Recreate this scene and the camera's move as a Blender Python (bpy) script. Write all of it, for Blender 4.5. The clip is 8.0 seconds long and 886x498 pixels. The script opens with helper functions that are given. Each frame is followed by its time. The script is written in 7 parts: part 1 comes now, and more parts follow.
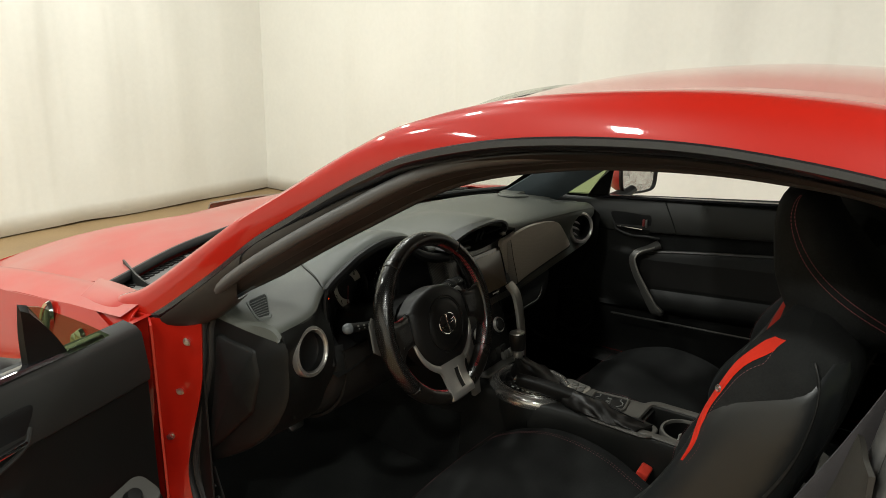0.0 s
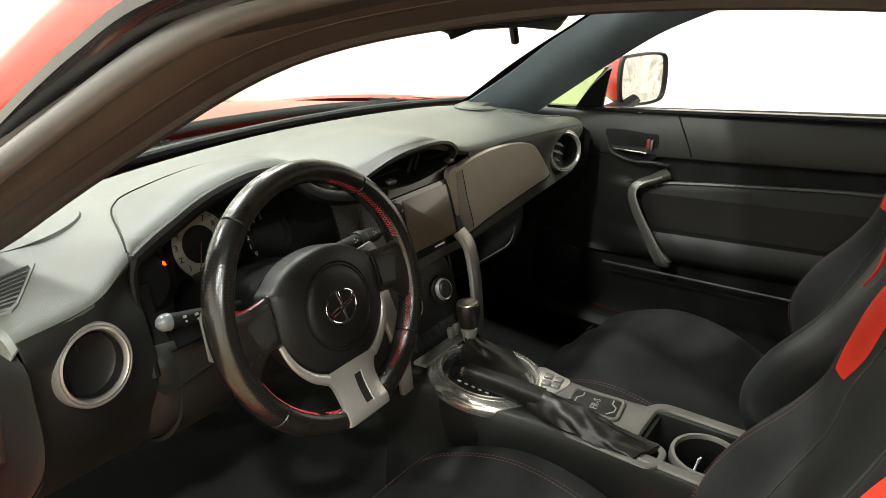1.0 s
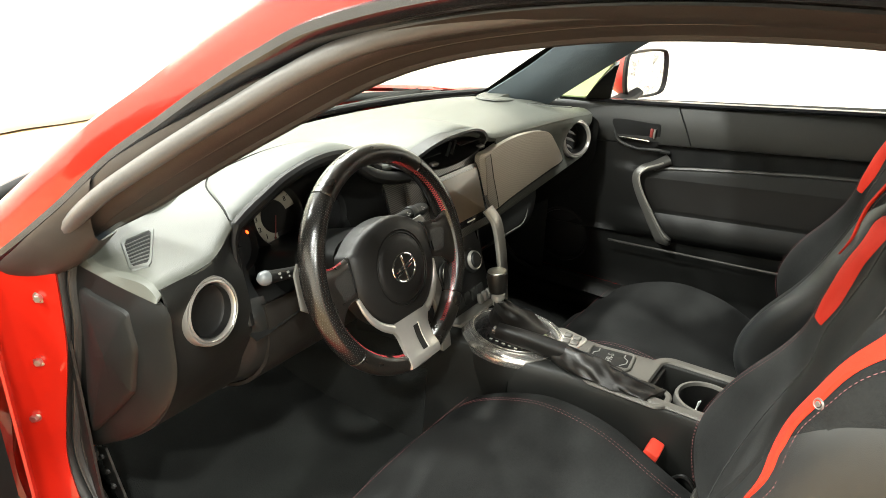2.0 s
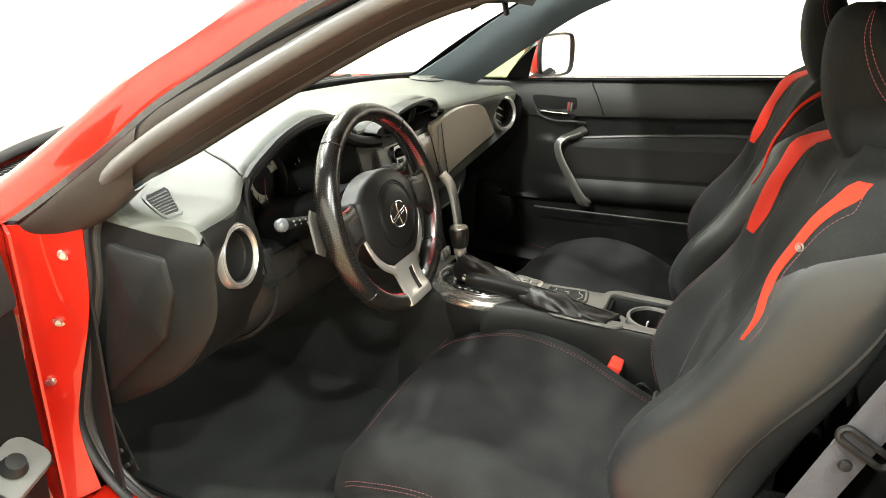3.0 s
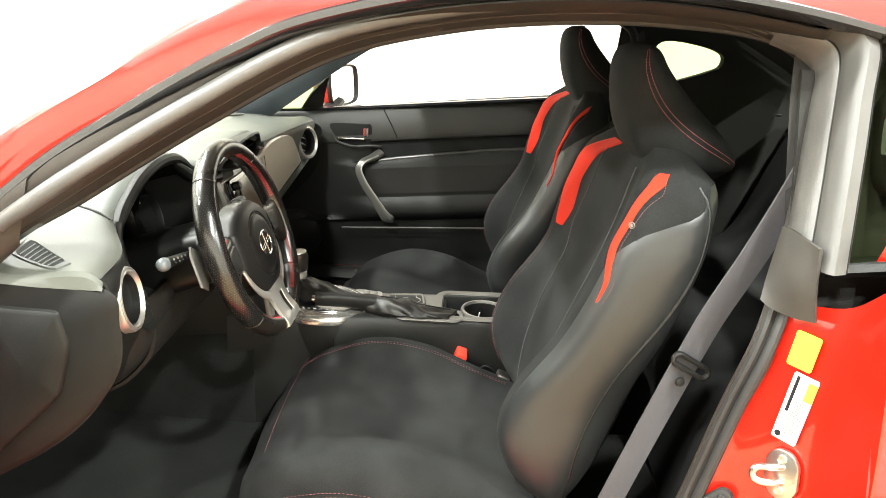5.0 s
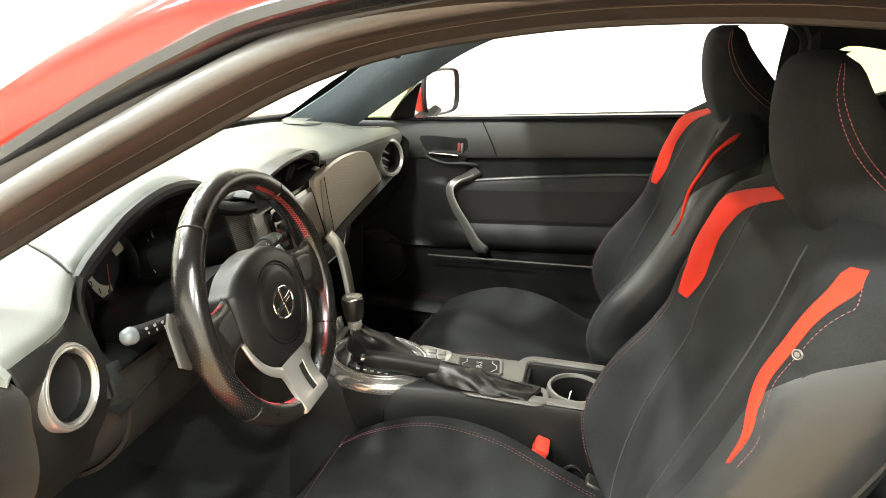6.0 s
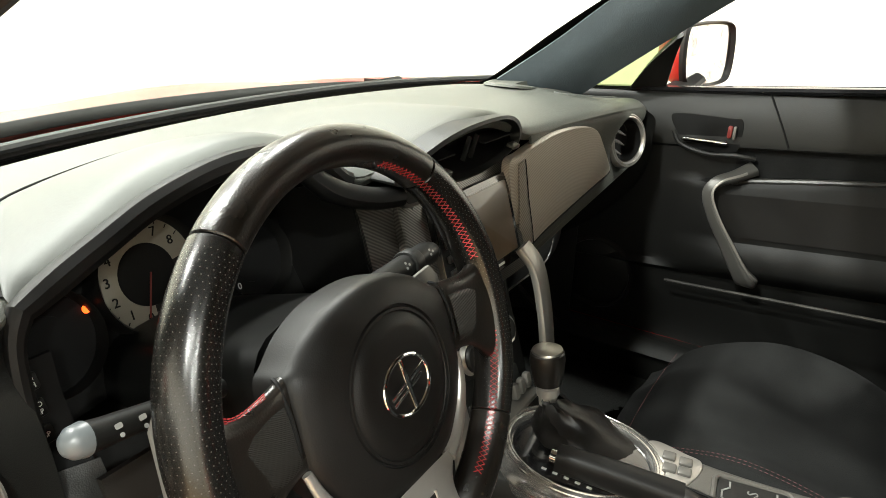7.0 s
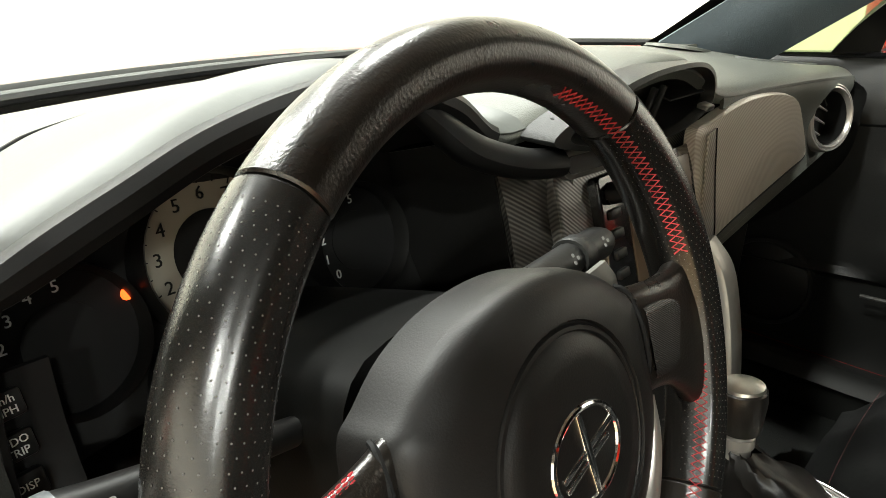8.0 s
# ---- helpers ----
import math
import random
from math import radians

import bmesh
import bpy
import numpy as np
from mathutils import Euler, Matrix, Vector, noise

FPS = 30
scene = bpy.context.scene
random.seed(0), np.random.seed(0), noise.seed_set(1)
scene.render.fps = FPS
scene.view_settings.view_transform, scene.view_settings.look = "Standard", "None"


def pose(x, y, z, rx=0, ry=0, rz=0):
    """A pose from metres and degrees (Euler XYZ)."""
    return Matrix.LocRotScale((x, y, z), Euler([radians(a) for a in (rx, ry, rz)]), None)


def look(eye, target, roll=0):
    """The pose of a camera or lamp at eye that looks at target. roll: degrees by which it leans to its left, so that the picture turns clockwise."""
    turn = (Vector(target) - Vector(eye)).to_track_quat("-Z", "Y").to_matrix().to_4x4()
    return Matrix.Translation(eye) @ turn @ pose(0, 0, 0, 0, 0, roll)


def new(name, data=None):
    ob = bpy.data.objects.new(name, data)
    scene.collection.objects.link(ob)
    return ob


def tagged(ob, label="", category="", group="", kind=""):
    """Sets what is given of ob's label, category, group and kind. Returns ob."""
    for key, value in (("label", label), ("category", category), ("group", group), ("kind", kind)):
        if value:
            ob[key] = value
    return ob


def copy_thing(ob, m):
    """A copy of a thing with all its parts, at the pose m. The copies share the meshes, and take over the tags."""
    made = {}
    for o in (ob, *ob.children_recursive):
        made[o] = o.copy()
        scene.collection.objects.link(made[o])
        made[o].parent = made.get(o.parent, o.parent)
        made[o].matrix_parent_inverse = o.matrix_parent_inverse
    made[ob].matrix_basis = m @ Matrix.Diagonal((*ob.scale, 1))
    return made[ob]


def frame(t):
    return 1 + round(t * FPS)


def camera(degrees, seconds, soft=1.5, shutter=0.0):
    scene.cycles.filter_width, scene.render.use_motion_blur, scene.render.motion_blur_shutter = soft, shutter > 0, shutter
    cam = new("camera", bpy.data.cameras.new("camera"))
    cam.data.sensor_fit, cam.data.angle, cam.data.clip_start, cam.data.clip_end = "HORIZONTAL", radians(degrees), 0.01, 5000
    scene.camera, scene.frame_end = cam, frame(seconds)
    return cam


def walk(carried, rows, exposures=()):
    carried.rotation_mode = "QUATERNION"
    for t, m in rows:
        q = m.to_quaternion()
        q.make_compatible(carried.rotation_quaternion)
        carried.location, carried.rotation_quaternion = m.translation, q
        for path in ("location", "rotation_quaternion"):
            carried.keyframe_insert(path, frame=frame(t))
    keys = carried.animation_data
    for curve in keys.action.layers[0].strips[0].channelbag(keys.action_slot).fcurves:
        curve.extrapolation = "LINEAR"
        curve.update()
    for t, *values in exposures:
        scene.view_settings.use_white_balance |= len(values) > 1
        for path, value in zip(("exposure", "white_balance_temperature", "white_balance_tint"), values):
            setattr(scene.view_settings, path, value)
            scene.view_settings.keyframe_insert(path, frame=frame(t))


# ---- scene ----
cam = camera(64.7, 8.0, soft=0.5)
PATH = [
    (0, (-1.444, -0.58, 1.366), (0.12, 0.533, 0.803), 1.3),
    (0.5, (-1.176, -0.451, 1.297), (0.383, 0.628, 0.66), 1.5),
    (1, (-0.928, -0.381, 1.232), (0.587, 0.674, 0.464), 1.2),
    (1.5, (-0.923, -0.382, 1.236), (0.583, 0.666, 0.441), 1.3),
    (1.7, (-0.986, -0.405, 1.273), (0.522, 0.638, 0.475), 1.6),
    (2.8, (-1.341, -0.369, 1.231), (0.311, 0.447, 0.454), 2.0),
    (3, (-1.347, -0.321, 1.213), (0.355, 0.402, 0.451), 2.1),
    (3.5, (-1.383, -0.216, 1.212), (0.439, 0.194, 0.494), 2.0),
    (4, (-1.513, -0.116, 1.218), (0.361, 0.018, 0.532), 2.1),
    (4.5, (-1.603, -0.078, 1.242), (0.281, -0.038, 0.571), 2.2),
    (4.7, (-1.581, -0.103, 1.238), (0.304, -0.079, 0.57), 2.5),
    (5.8, (-1.254, -0.226, 1.229), (0.603, 0.073, 0.549), 2.9),
    (6, (-1.158, -0.212, 1.225), (0.674, 0.19, 0.538), 2.6),
    (6.5, (-0.898, -0.148, 1.193), (0.855, 0.51, 0.493), 2.3),
    (7, (-0.7, -0.052, 1.092), (0.896, 0.902, 0.355), 2.0),
    (7.5, (-0.616, 0.083, 1.035), (0.841, 1.221, 0.273), 1.7),
    (8, (-0.568, 0.08, 1.01), (0.836, 1.284, 0.249), 1.4),
]
EXPOSURE = [(0, -1.7), (0.5, -1.25), (1.0, -0.1), (1.5, 0.42), (2.8, 0.6), (4.5, 0.88), (6.0, 0.9), (6.5, 0.76), (7.2, 0.12), (8.0, 0.26)]
walk(cam, [(t, look(eye, target, roll)) for t, eye, target, roll in PATH], EXPOSURE)

# ---- light: a closed studio, lit by square lamps in its ceiling ----
ROOM = dict(x0=-5.2, x1=2.95, y0=-6.5, y1=4.62, top=3.4)
LAMP_WATTS = 110.0
LAMP_SPOTS = [(x, y) for x in (-3.2, -2.0) for y in (-3.8, -1.4, 0.7, 2.8)] + [(x, y) for x in (-0.5, 1.2) for y in (-3.8, -1.8, 1.9, 3.6)]
world = bpy.data.worlds.new("world")
scene.world = world
world.use_nodes = True
world.node_tree.nodes["Background"].inputs[0].default_value = (0.9, 0.93, 1.0, 1)
world.node_tree.nodes["Background"].inputs[1].default_value = 0.05


# ---- materials ----
def material(name, color, rough=0.5, metal=0.0, coat=0.0, grain=None, relief=0.0, vary=0.12, blot=6.0, sheen=0.0, spec=0.5, ior=1.5, dust=None, pits=None):
    """A painted, moulded or woven surface: a base colour that varies at two scales, roughness that varies with it, fine relief."""
    m = bpy.data.materials.new(name)
    m.use_nodes = True
    nt = m.node_tree
    n, link = nt.nodes, nt.links.new
    b = n["Principled BSDF"]
    b.inputs["Metallic"].default_value = metal
    b.inputs["Coat Weight"].default_value = coat
    b.inputs["Coat Roughness"].default_value = 0.04
    b.inputs["Sheen Weight"].default_value = sheen
    b.inputs["Specular IOR Level"].default_value = spec
    b.inputs["IOR"].default_value = ior
    co = n.new("ShaderNodeTexCoord")
    big, fine = n.new("ShaderNodeTexNoise"), n.new("ShaderNodeTexNoise")
    big.inputs["Scale"].default_value, big.inputs["Detail"].default_value = blot, 5
    fine.inputs["Scale"].default_value, fine.inputs["Detail"].default_value = blot * 25, 3
    for tex in (big, fine):
        link(co.outputs["Object"], tex.inputs["Vector"])
    add = n.new("ShaderNodeMath")
    add.operation = "MULTIPLY_ADD"
    link(fine.outputs["Fac"], add.inputs[0])
    add.inputs[1].default_value = 0.4
    link(big.outputs["Fac"], add.inputs[2])
    ramp = n.new("ShaderNodeMapRange")
    link(add.outputs[0], ramp.inputs["Value"])
    ramp.inputs["From Min"].default_value, ramp.inputs["From Max"].default_value = 0.4, 1.0
    mix = n.new("ShaderNodeMix")
    mix.data_type = "RGBA"
    link(ramp.outputs[0], mix.inputs["Factor"])
    mix.inputs["A"].default_value = (*[c * (1 - vary) for c in color], 1)
    mix.inputs["B"].default_value = (*[min(1, c * (1 + vary)) for c in color], 1)
    out = mix.outputs["Result"]
    if dust:
        spots = n.new("ShaderNodeTexNoise")
        spots.inputs["Scale"].default_value, spots.inputs["Detail"].default_value = 3.0, 8
        link(co.outputs["Object"], spots.inputs["Vector"])
        lay = n.new("ShaderNodeMapRange")
        link(spots.outputs["Fac"], lay.inputs["Value"])
        lay.inputs["From Min"].default_value, lay.inputs["From Max"].default_value = 0.45, 0.8
        lay.inputs["To Max"].default_value = dust
        over = n.new("ShaderNodeMix")
        over.data_type = "RGBA"
        link(lay.outputs[0], over.inputs["Factor"])
        link(out, over.inputs["A"])
        over.inputs["B"].default_value = (0.27, 0.24, 0.21, 1)
        out = over.outputs["Result"]
    link(out, b.inputs["Base Color"])
    rr = n.new("ShaderNodeMapRange")
    link(big.outputs["Fac"], rr.inputs["Value"])
    rr.inputs["To Min"].default_value, rr.inputs["To Max"].default_value = max(0.0, rough * 0.9), min(1, rough * 1.1)
    link(rr.outputs[0], b.inputs["Roughness"])
    if relief:
        if pits:
            tex = n.new("ShaderNodeTexVoronoi")
            tex.inputs["Scale"].default_value = pits
            height = tex.outputs["Distance"]
        else:
            tex = n.new("ShaderNodeTexNoise")
            tex.inputs["Scale"].default_value, tex.inputs["Detail"].default_value = grain or 300, 3
            height = tex.outputs["Fac"]
        link(co.outputs["Object"], tex.inputs["Vector"])
        bump = n.new("ShaderNodeBump")
        bump.inputs["Strength"].default_value = relief
        bump.inputs["Distance"].default_value = 0.001
        link(height, bump.inputs["Height"])
        link(bump.outputs[0], b.inputs["Normal"])
    return m


def glass(name, tint, gloss=1.0):
    """Thin glass: lets light straight through, tinted, and mirrors at a slant."""
    m = bpy.data.materials.new(name)
    m.use_nodes = True
    nt = m.node_tree
    nt.nodes.clear()
    n, link = nt.nodes, nt.links.new
    out, mix = n.new("ShaderNodeOutputMaterial"), n.new("ShaderNodeMixShader")
    clear, shine, slant, fres = n.new("ShaderNodeBsdfTransparent"), n.new("ShaderNodeBsdfGlossy"), n.new("ShaderNodeLayerWeight"), n.new("ShaderNodeMath")
    clear.inputs[0].default_value = (*tint, 1)
    shine.inputs["Roughness"].default_value = 0.01
    slant.inputs[0].default_value = 0.5
    fres.operation = "POWER"
    fres.inputs[1].default_value = 5.0
    link(slant.outputs["Facing"], fres.inputs[0])
    scale = n.new("ShaderNodeMath")
    scale.operation = "MULTIPLY_ADD"
    scale.inputs[1].default_value, scale.inputs[2].default_value = 0.5 * gloss, 0.025 * gloss
    link(fres.outputs[0], scale.inputs[0])
    link(scale.outputs[0], mix.inputs[0])
    link(clear.outputs[0], mix.inputs[1])
    link(shine.outputs[0], mix.inputs[2])
    link(mix.outputs[0], out.inputs[0])
    return m


def glow(name, color, power):
    m = bpy.data.materials.new(name)
    m.use_nodes = True
    b = m.node_tree.nodes["Principled BSDF"]
    b.inputs["Base Color"].default_value = (*[c * 0.4 for c in color], 1)
    b.inputs["Emission Color"].default_value = (*color, 1)
    b.inputs["Emission Strength"].default_value = power
    return m


def weave(name, dark, light, scale, rough=0.4):
    """Twill cloth under lacquer: slanted dark and light stripes that break step."""
    m = material(name, dark, rough, coat=0.2)
    nt = m.node_tree
    n, link = nt.nodes, nt.links.new
    wave = n.new("ShaderNodeTexWave")
    wave.bands_direction = "DIAGONAL"
    wave.inputs["Scale"].default_value = scale
    wave.inputs["Distortion"].default_value = 0.4
    co = n.new("ShaderNodeTexCoord")
    link(co.outputs["Object"], wave.inputs["Vector"])
    mix = n.new("ShaderNodeMix")
    mix.data_type = "RGBA"
    link(wave.outputs["Fac"], mix.inputs["Factor"])
    mix.inputs["A"].default_value, mix.inputs["B"].default_value = (*dark, 1), (*light, 1)
    b = n["Principled BSDF"]
    link(mix.outputs["Result"], b.inputs["Base Color"])
    bump = n.new("ShaderNodeBump")
    bump.inputs["Strength"].default_value, bump.inputs["Distance"].default_value = 0.5, 0.0005
    link(wave.outputs["Fac"], bump.inputs["Height"])
    link(bump.outputs[0], b.inputs["Normal"])
    return m


RED = material("red_car_paint", (0.33, 0.008, 0.0026), 0.4, spec=0.2, coat=1.0, vary=0.05, blot=2, relief=0.02, grain=60)
RED_DUSTY = material("dusty_red_paint", (0.36, 0.012, 0.006), 0.4, spec=0.3, coat=0.45, vary=0.06, blot=2, dust=0.4)
RUBBER = material("black_rubber", (0.016, 0.0155, 0.015), 0.6, relief=0.15, grain=400, vary=0.25)
SEAL = material("grey_door_seal", (0.07, 0.067, 0.064), 0.38, relief=0.2, grain=250, vary=0.2, blot=12)
# two vinyl tones: door light and shade are put into the base colours
DOORPAD = material("lightened_grey_vinyl", (0.0165, 0.0167, 0.0154), 0.5, spec=0.35, relief=0.12, pits=900, vary=0.12)
DOORTRIM = material("darkened_trim_vinyl", (0.0062, 0.0063, 0.0058), 0.5, spec=0.24, relief=0.12, pits=900, vary=0.15)
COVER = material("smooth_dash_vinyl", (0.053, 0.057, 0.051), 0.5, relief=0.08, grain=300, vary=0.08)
WARMDASH = material("warm_grey_dash_vinyl", (0.17, 0.157, 0.137), 0.5, relief=0.2, pits=900, vary=0.08)
GUTTERGLOSS = material("gloss_dark_gutter", (0.012, 0.012, 0.013), 0.2, coat=0.5)
POSTRUBBER = material("grey_post_rubber", (0.052, 0.05, 0.047), 0.45, relief=0.15, grain=200, vary=0.15, blot=14)
POSTFOOT = material("brown_grey_moulded_rubber", (0.021, 0.0185, 0.015), 0.55, relief=0.2, grain=160, vary=0.2, blot=14)
SWITCHGREY = material("matt_grey_switch_panel", (0.075, 0.073, 0.066), 0.55, relief=0.15, pits=700, vary=0.1)
BEAD = material("satin_grey_bead", (0.034, 0.033, 0.03), 0.35, spec=0.6, vary=0.1)
BROWNRUBBER = material("brown_black_rubber", (0.024, 0.0195, 0.016), 0.45, relief=0.15, grain=400, vary=0.25)
GLOSSY = material("gloss_black_trim", (0.012, 0.012, 0.013), 0.15, coat=0.6)
# dash top is paler than the lower dash: windscreen glare sits in its grey
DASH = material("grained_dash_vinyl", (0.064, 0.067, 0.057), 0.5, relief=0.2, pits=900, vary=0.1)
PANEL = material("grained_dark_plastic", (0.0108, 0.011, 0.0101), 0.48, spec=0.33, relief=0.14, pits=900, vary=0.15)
BROWNISH = material("warm_grey_plastic", (0.0115, 0.0102, 0.0088), 0.55, spec=0.3, relief=0.12, pits=900, vary=0.12)
# cowl base colour raised to carry the bright light that falls on it
COWL = material("brightened_cowl_plastic", (0.085, 0.08, 0.075), 0.65, relief=0.2, pits=500, vary=0.3, blot=14)
BLACK = material("matt_black_plastic", (0.0075, 0.0074, 0.007), 0.45, spec=0.3, relief=0.1, vary=0.3)
LEATHER = material("worn_black_leather", (0.0085, 0.007, 0.0056), 0.28, spec=0.6, relief=0.22, grain=650, vary=0.15, blot=30)
GRIPSKIN = material("perforated_grip_leather", (0.007, 0.0063, 0.0056), 0.25, spec=0.7, relief=0.05, grain=900, vary=0.15, blot=30)
DOTS = material("pale_perforation", (0.06, 0.058, 0.055), 0.6, vary=0.2, blot=90)
PADSKIN = material("airbag_cover_vinyl", (0.0068, 0.0063, 0.0058), 0.46, spec=0.25, relief=0.12, grain=900, vary=0.2)
BOOTSKIN = material("creased_black_leather", (0.009, 0.0078, 0.0068), 0.4, spec=0.45, relief=0.15, grain=400, vary=0.2)
SHROUDSKIN = material("satin_black_shroud_plastic", (0.0042, 0.0043, 0.004), 0.34, spec=0.3, relief=0.06, grain=700, vary=0.15)
HOODSKIN = material("smooth_black_hood_vinyl", (0.0045, 0.0043, 0.0041), 0.5, spec=0.22, relief=0.05, grain=700, vary=0.15)
SUEDE = material("black_suede", (0.0086, 0.0089, 0.0086), 0.95, spec=0.25, relief=0.5, grain=600, vary=0.75, blot=11)
VINYL = material("grey_seat_vinyl", (0.0135, 0.0145, 0.0148), 0.36, relief=0.08, pits=1200, vary=0.15)
REDCLOTH = material("red_seat_cloth", (0.48, 0.02, 0.007), 0.85, spec=0.2, relief=0.5, grain=700, vary=0.14, sheen=0.03)
DULLTHREAD = material("dull_pink_thread", (0.15, 0.052, 0.055), 0.7, vary=0.25, blot=60)
CONSOLETOP = material("pale_warm_grey_plastic", (0.09, 0.084, 0.074), 0.45, metal=0.2, relief=0.2, pits=700, vary=0.08)
PINKTHREAD = material("pale_red_thread", (0.36, 0.075, 0.085), 0.7, vary=0.25, blot=60)
THREAD = material("red_thread", (0.36, 0.022, 0.026), 0.7, vary=0.25, blot=60)
CARPET = material("black_carpet", (0.0128, 0.0136, 0.0126), 0.95, spec=0.2, relief=1.0, grain=350, vary=0.4, blot=8)
SILVER = material("satin_silver_plastic", (0.46, 0.44, 0.41), 0.32, metal=0.75, vary=0.06, relief=0.05)
SATIN = material("satin_grey_silver", (0.3, 0.288, 0.265), 0.38, metal=0.7, vary=0.06, relief=0.05)
POLISHED = material("polished_silver_ring", (0.62, 0.6, 0.57), 0.2, metal=0.9, vary=0.05)
HANDLEGREY = material("dark_satin_handle", (0.075, 0.073, 0.067), 0.36, metal=0.3, vary=0.06)
TRIMGREY = material("satin_grey_trim", (0.16, 0.153, 0.14), 0.4, metal=0.5, vary=0.06)
CHROME = material("chrome", (0.8, 0.8, 0.8), 0.08, metal=1.0, vary=0.03)
STEEL = material("zinc_plated_steel", (0.6, 0.58, 0.54), 0.3, metal=1.0, vary=0.15, blot=40)
CARBON = weave("carbon_look_panel", (0.03, 0.0285, 0.026), (0.105, 0.1, 0.09), 130, 0.3)
STRIPWEAVE = weave("grey_weave_strip", (0.22, 0.2, 0.175), (0.43, 0.39, 0.345), 130, 0.32)
DARKWEAVE = weave("dark_spoke_weave", (0.005, 0.0048, 0.0045), (0.013, 0.0122, 0.011), 330, 0.45)
LEAF = weave("pale_weave_panel", (0.40, 0.36, 0.31), (0.56, 0.51, 0.445), 150, 0.35)
LINER = material("dark_roof_lining", (0.019, 0.0185, 0.017), 0.9, spec=0.25, relief=0.4, grain=500)
PILLAR = material("blue_grey_pillar_trim", (0.06, 0.075, 0.085), 0.6, relief=0.3, pits=500)
WEBBING = material("grey_belt_webbing", (0.058, 0.056, 0.062), 0.75, relief=0.5, grain=600, vary=0.15)
BUCKLERED = material("red_buckle_plastic", (0.75, 0.06, 0.035), 0.35, vary=0.05)
CLEAR = glass("clear_window_glass", (0.95, 0.97, 0.95))
GREENGLASS = glass("green_tinted_glass", (0.6, 0.67, 0.5))
MIRROR = material("mirror_silver", (0.9, 0.9, 0.9), 0.01, metal=1.0, vary=0.0)
# tan base colour imitates the glare reflected in the radio screen
SCREEN = material("glare_tinted_glass", (0.13, 0.095, 0.062), 0.3, coat=0.4, vary=0.06)
DIAL = material("cream_dial_face", (0.24, 0.22, 0.18), 0.5, vary=0.04)
INK = material("black_print", (0.006, 0.006, 0.006), 0.7, spec=0.2)
GREYPRINT = material("dull_grey_print", (0.2, 0.2, 0.19), 0.6, vary=0.05)
WHITEPRINT = material("white_print", (0.75, 0.75, 0.72), 0.6, vary=0.03)
YELLOW = material("yellow_sticker", (0.85, 0.72, 0.03), 0.45, vary=0.05)
PAPER = material("white_sticker", (0.8, 0.78, 0.72), 0.5, vary=0.05)
CURTAIN = material("off_white_curtain_cloth", (0.76, 0.745, 0.69), 0.95, relief=0.5, grain=120, vary=0.05, blot=1.2, sheen=0.1)
FLOOR = material("brown_floor_coating", (0.3, 0.2, 0.1), 0.45, vary=0.2, blot=2.5, relief=0.1)
CEILING = material("dark_ceiling_paint", (0.05, 0.05, 0.05), 0.9, vary=0.05, blot=1)
TYRE = material("tyre_rubber", (0.02, 0.02, 0.02), 0.8, relief=0.4, grain=80)
LAMPGLOW = glow("lamp_diffuser", (1.0, 0.97, 0.92), 24.0)
WARNING = glow("red_warning_light", (1.0, 0.08, 0.01), 4.0)
LOCKRED = material("dull_red_plastic", (0.17, 0.02, 0.016), 0.5)
FROST = material("frosted_button_tip", (0.1, 0.11, 0.115), 0.35, vary=0.05)


# ---- mesh helpers ----
WORLD = {}


def thing(name, at, label, category, group="", kind=""):
    ob = new(name)
    ob.empty_display_size = 0.05
    ob.matrix_basis = Matrix.Translation(at)
    WORLD[ob] = Matrix.Translation(at)
    return tagged(ob, label, category, group, kind)


def part(name, bm, mat, parent=None, label="", m=None, flat=False, sharp=35):
    """Links a bmesh as one mesh object; its coordinates are the world's, or m's."""
    bmesh.ops.remove_doubles(bm, verts=bm.verts, dist=1e-5)
    bmesh.ops.recalc_face_normals(bm, faces=bm.faces)
    limit = radians(sharp)
    for f in bm.faces:
        f.smooth = not flat
    for e in bm.edges:
        if len(e.link_faces) == 2 and e.calc_face_angle(0) > limit:
            e.smooth = False
    me = bpy.data.meshes.new(name)
    bm.to_mesh(me)
    bm.free()
    me.materials.append(mat)
    ob = new(name, me)
    WORLD[ob] = m or Matrix()
    ob.matrix_basis = WORLD[ob]
    if parent:
        ob.parent = parent
        ob.matrix_parent_inverse = WORLD[parent].inverted()
    return tagged(ob, label)


def cr(pts, n, closed=False):
    """n points along a smooth curve through pts."""
    P = [Vector(p) for p in pts]
    k = len(P)
    spans = k if closed else k - 1
    out = []
    for i in range(n):
        s = i / (n if closed else n - 1) * spans
        a = min(int(s), spans - 1)
        t = s - a
        q = [P[(a + d) % k] if closed else P[max(0, min(k - 1, a + d))] for d in (-1, 0, 1, 2)]
        if not closed and a == 0:
            q[0] = q[1] * 2 - q[2]
        if not closed and a == spans - 1:
            q[3] = q[2] * 2 - q[1]
        out.append(0.5 * ((2 * q[1]) + (q[2] - q[0]) * t + (2 * q[0] - 5 * q[1] + 4 * q[2] - q[3]) * t * t + (3 * q[1] - q[0] - 3 * q[2] + q[3]) * t ** 3))
    return out


def smoothly(xs, ys):
    """A function that runs smoothly through the values ys at xs."""
    pts = sorted((x, y, 0) for x, y in zip(xs, ys))
    fine = cr(pts, 12 * (len(pts) - 1) + 1)
    fx, fy = [p.x for p in fine], [p.y for p in fine]
    return lambda x: float(np.interp(x, fx, fy))


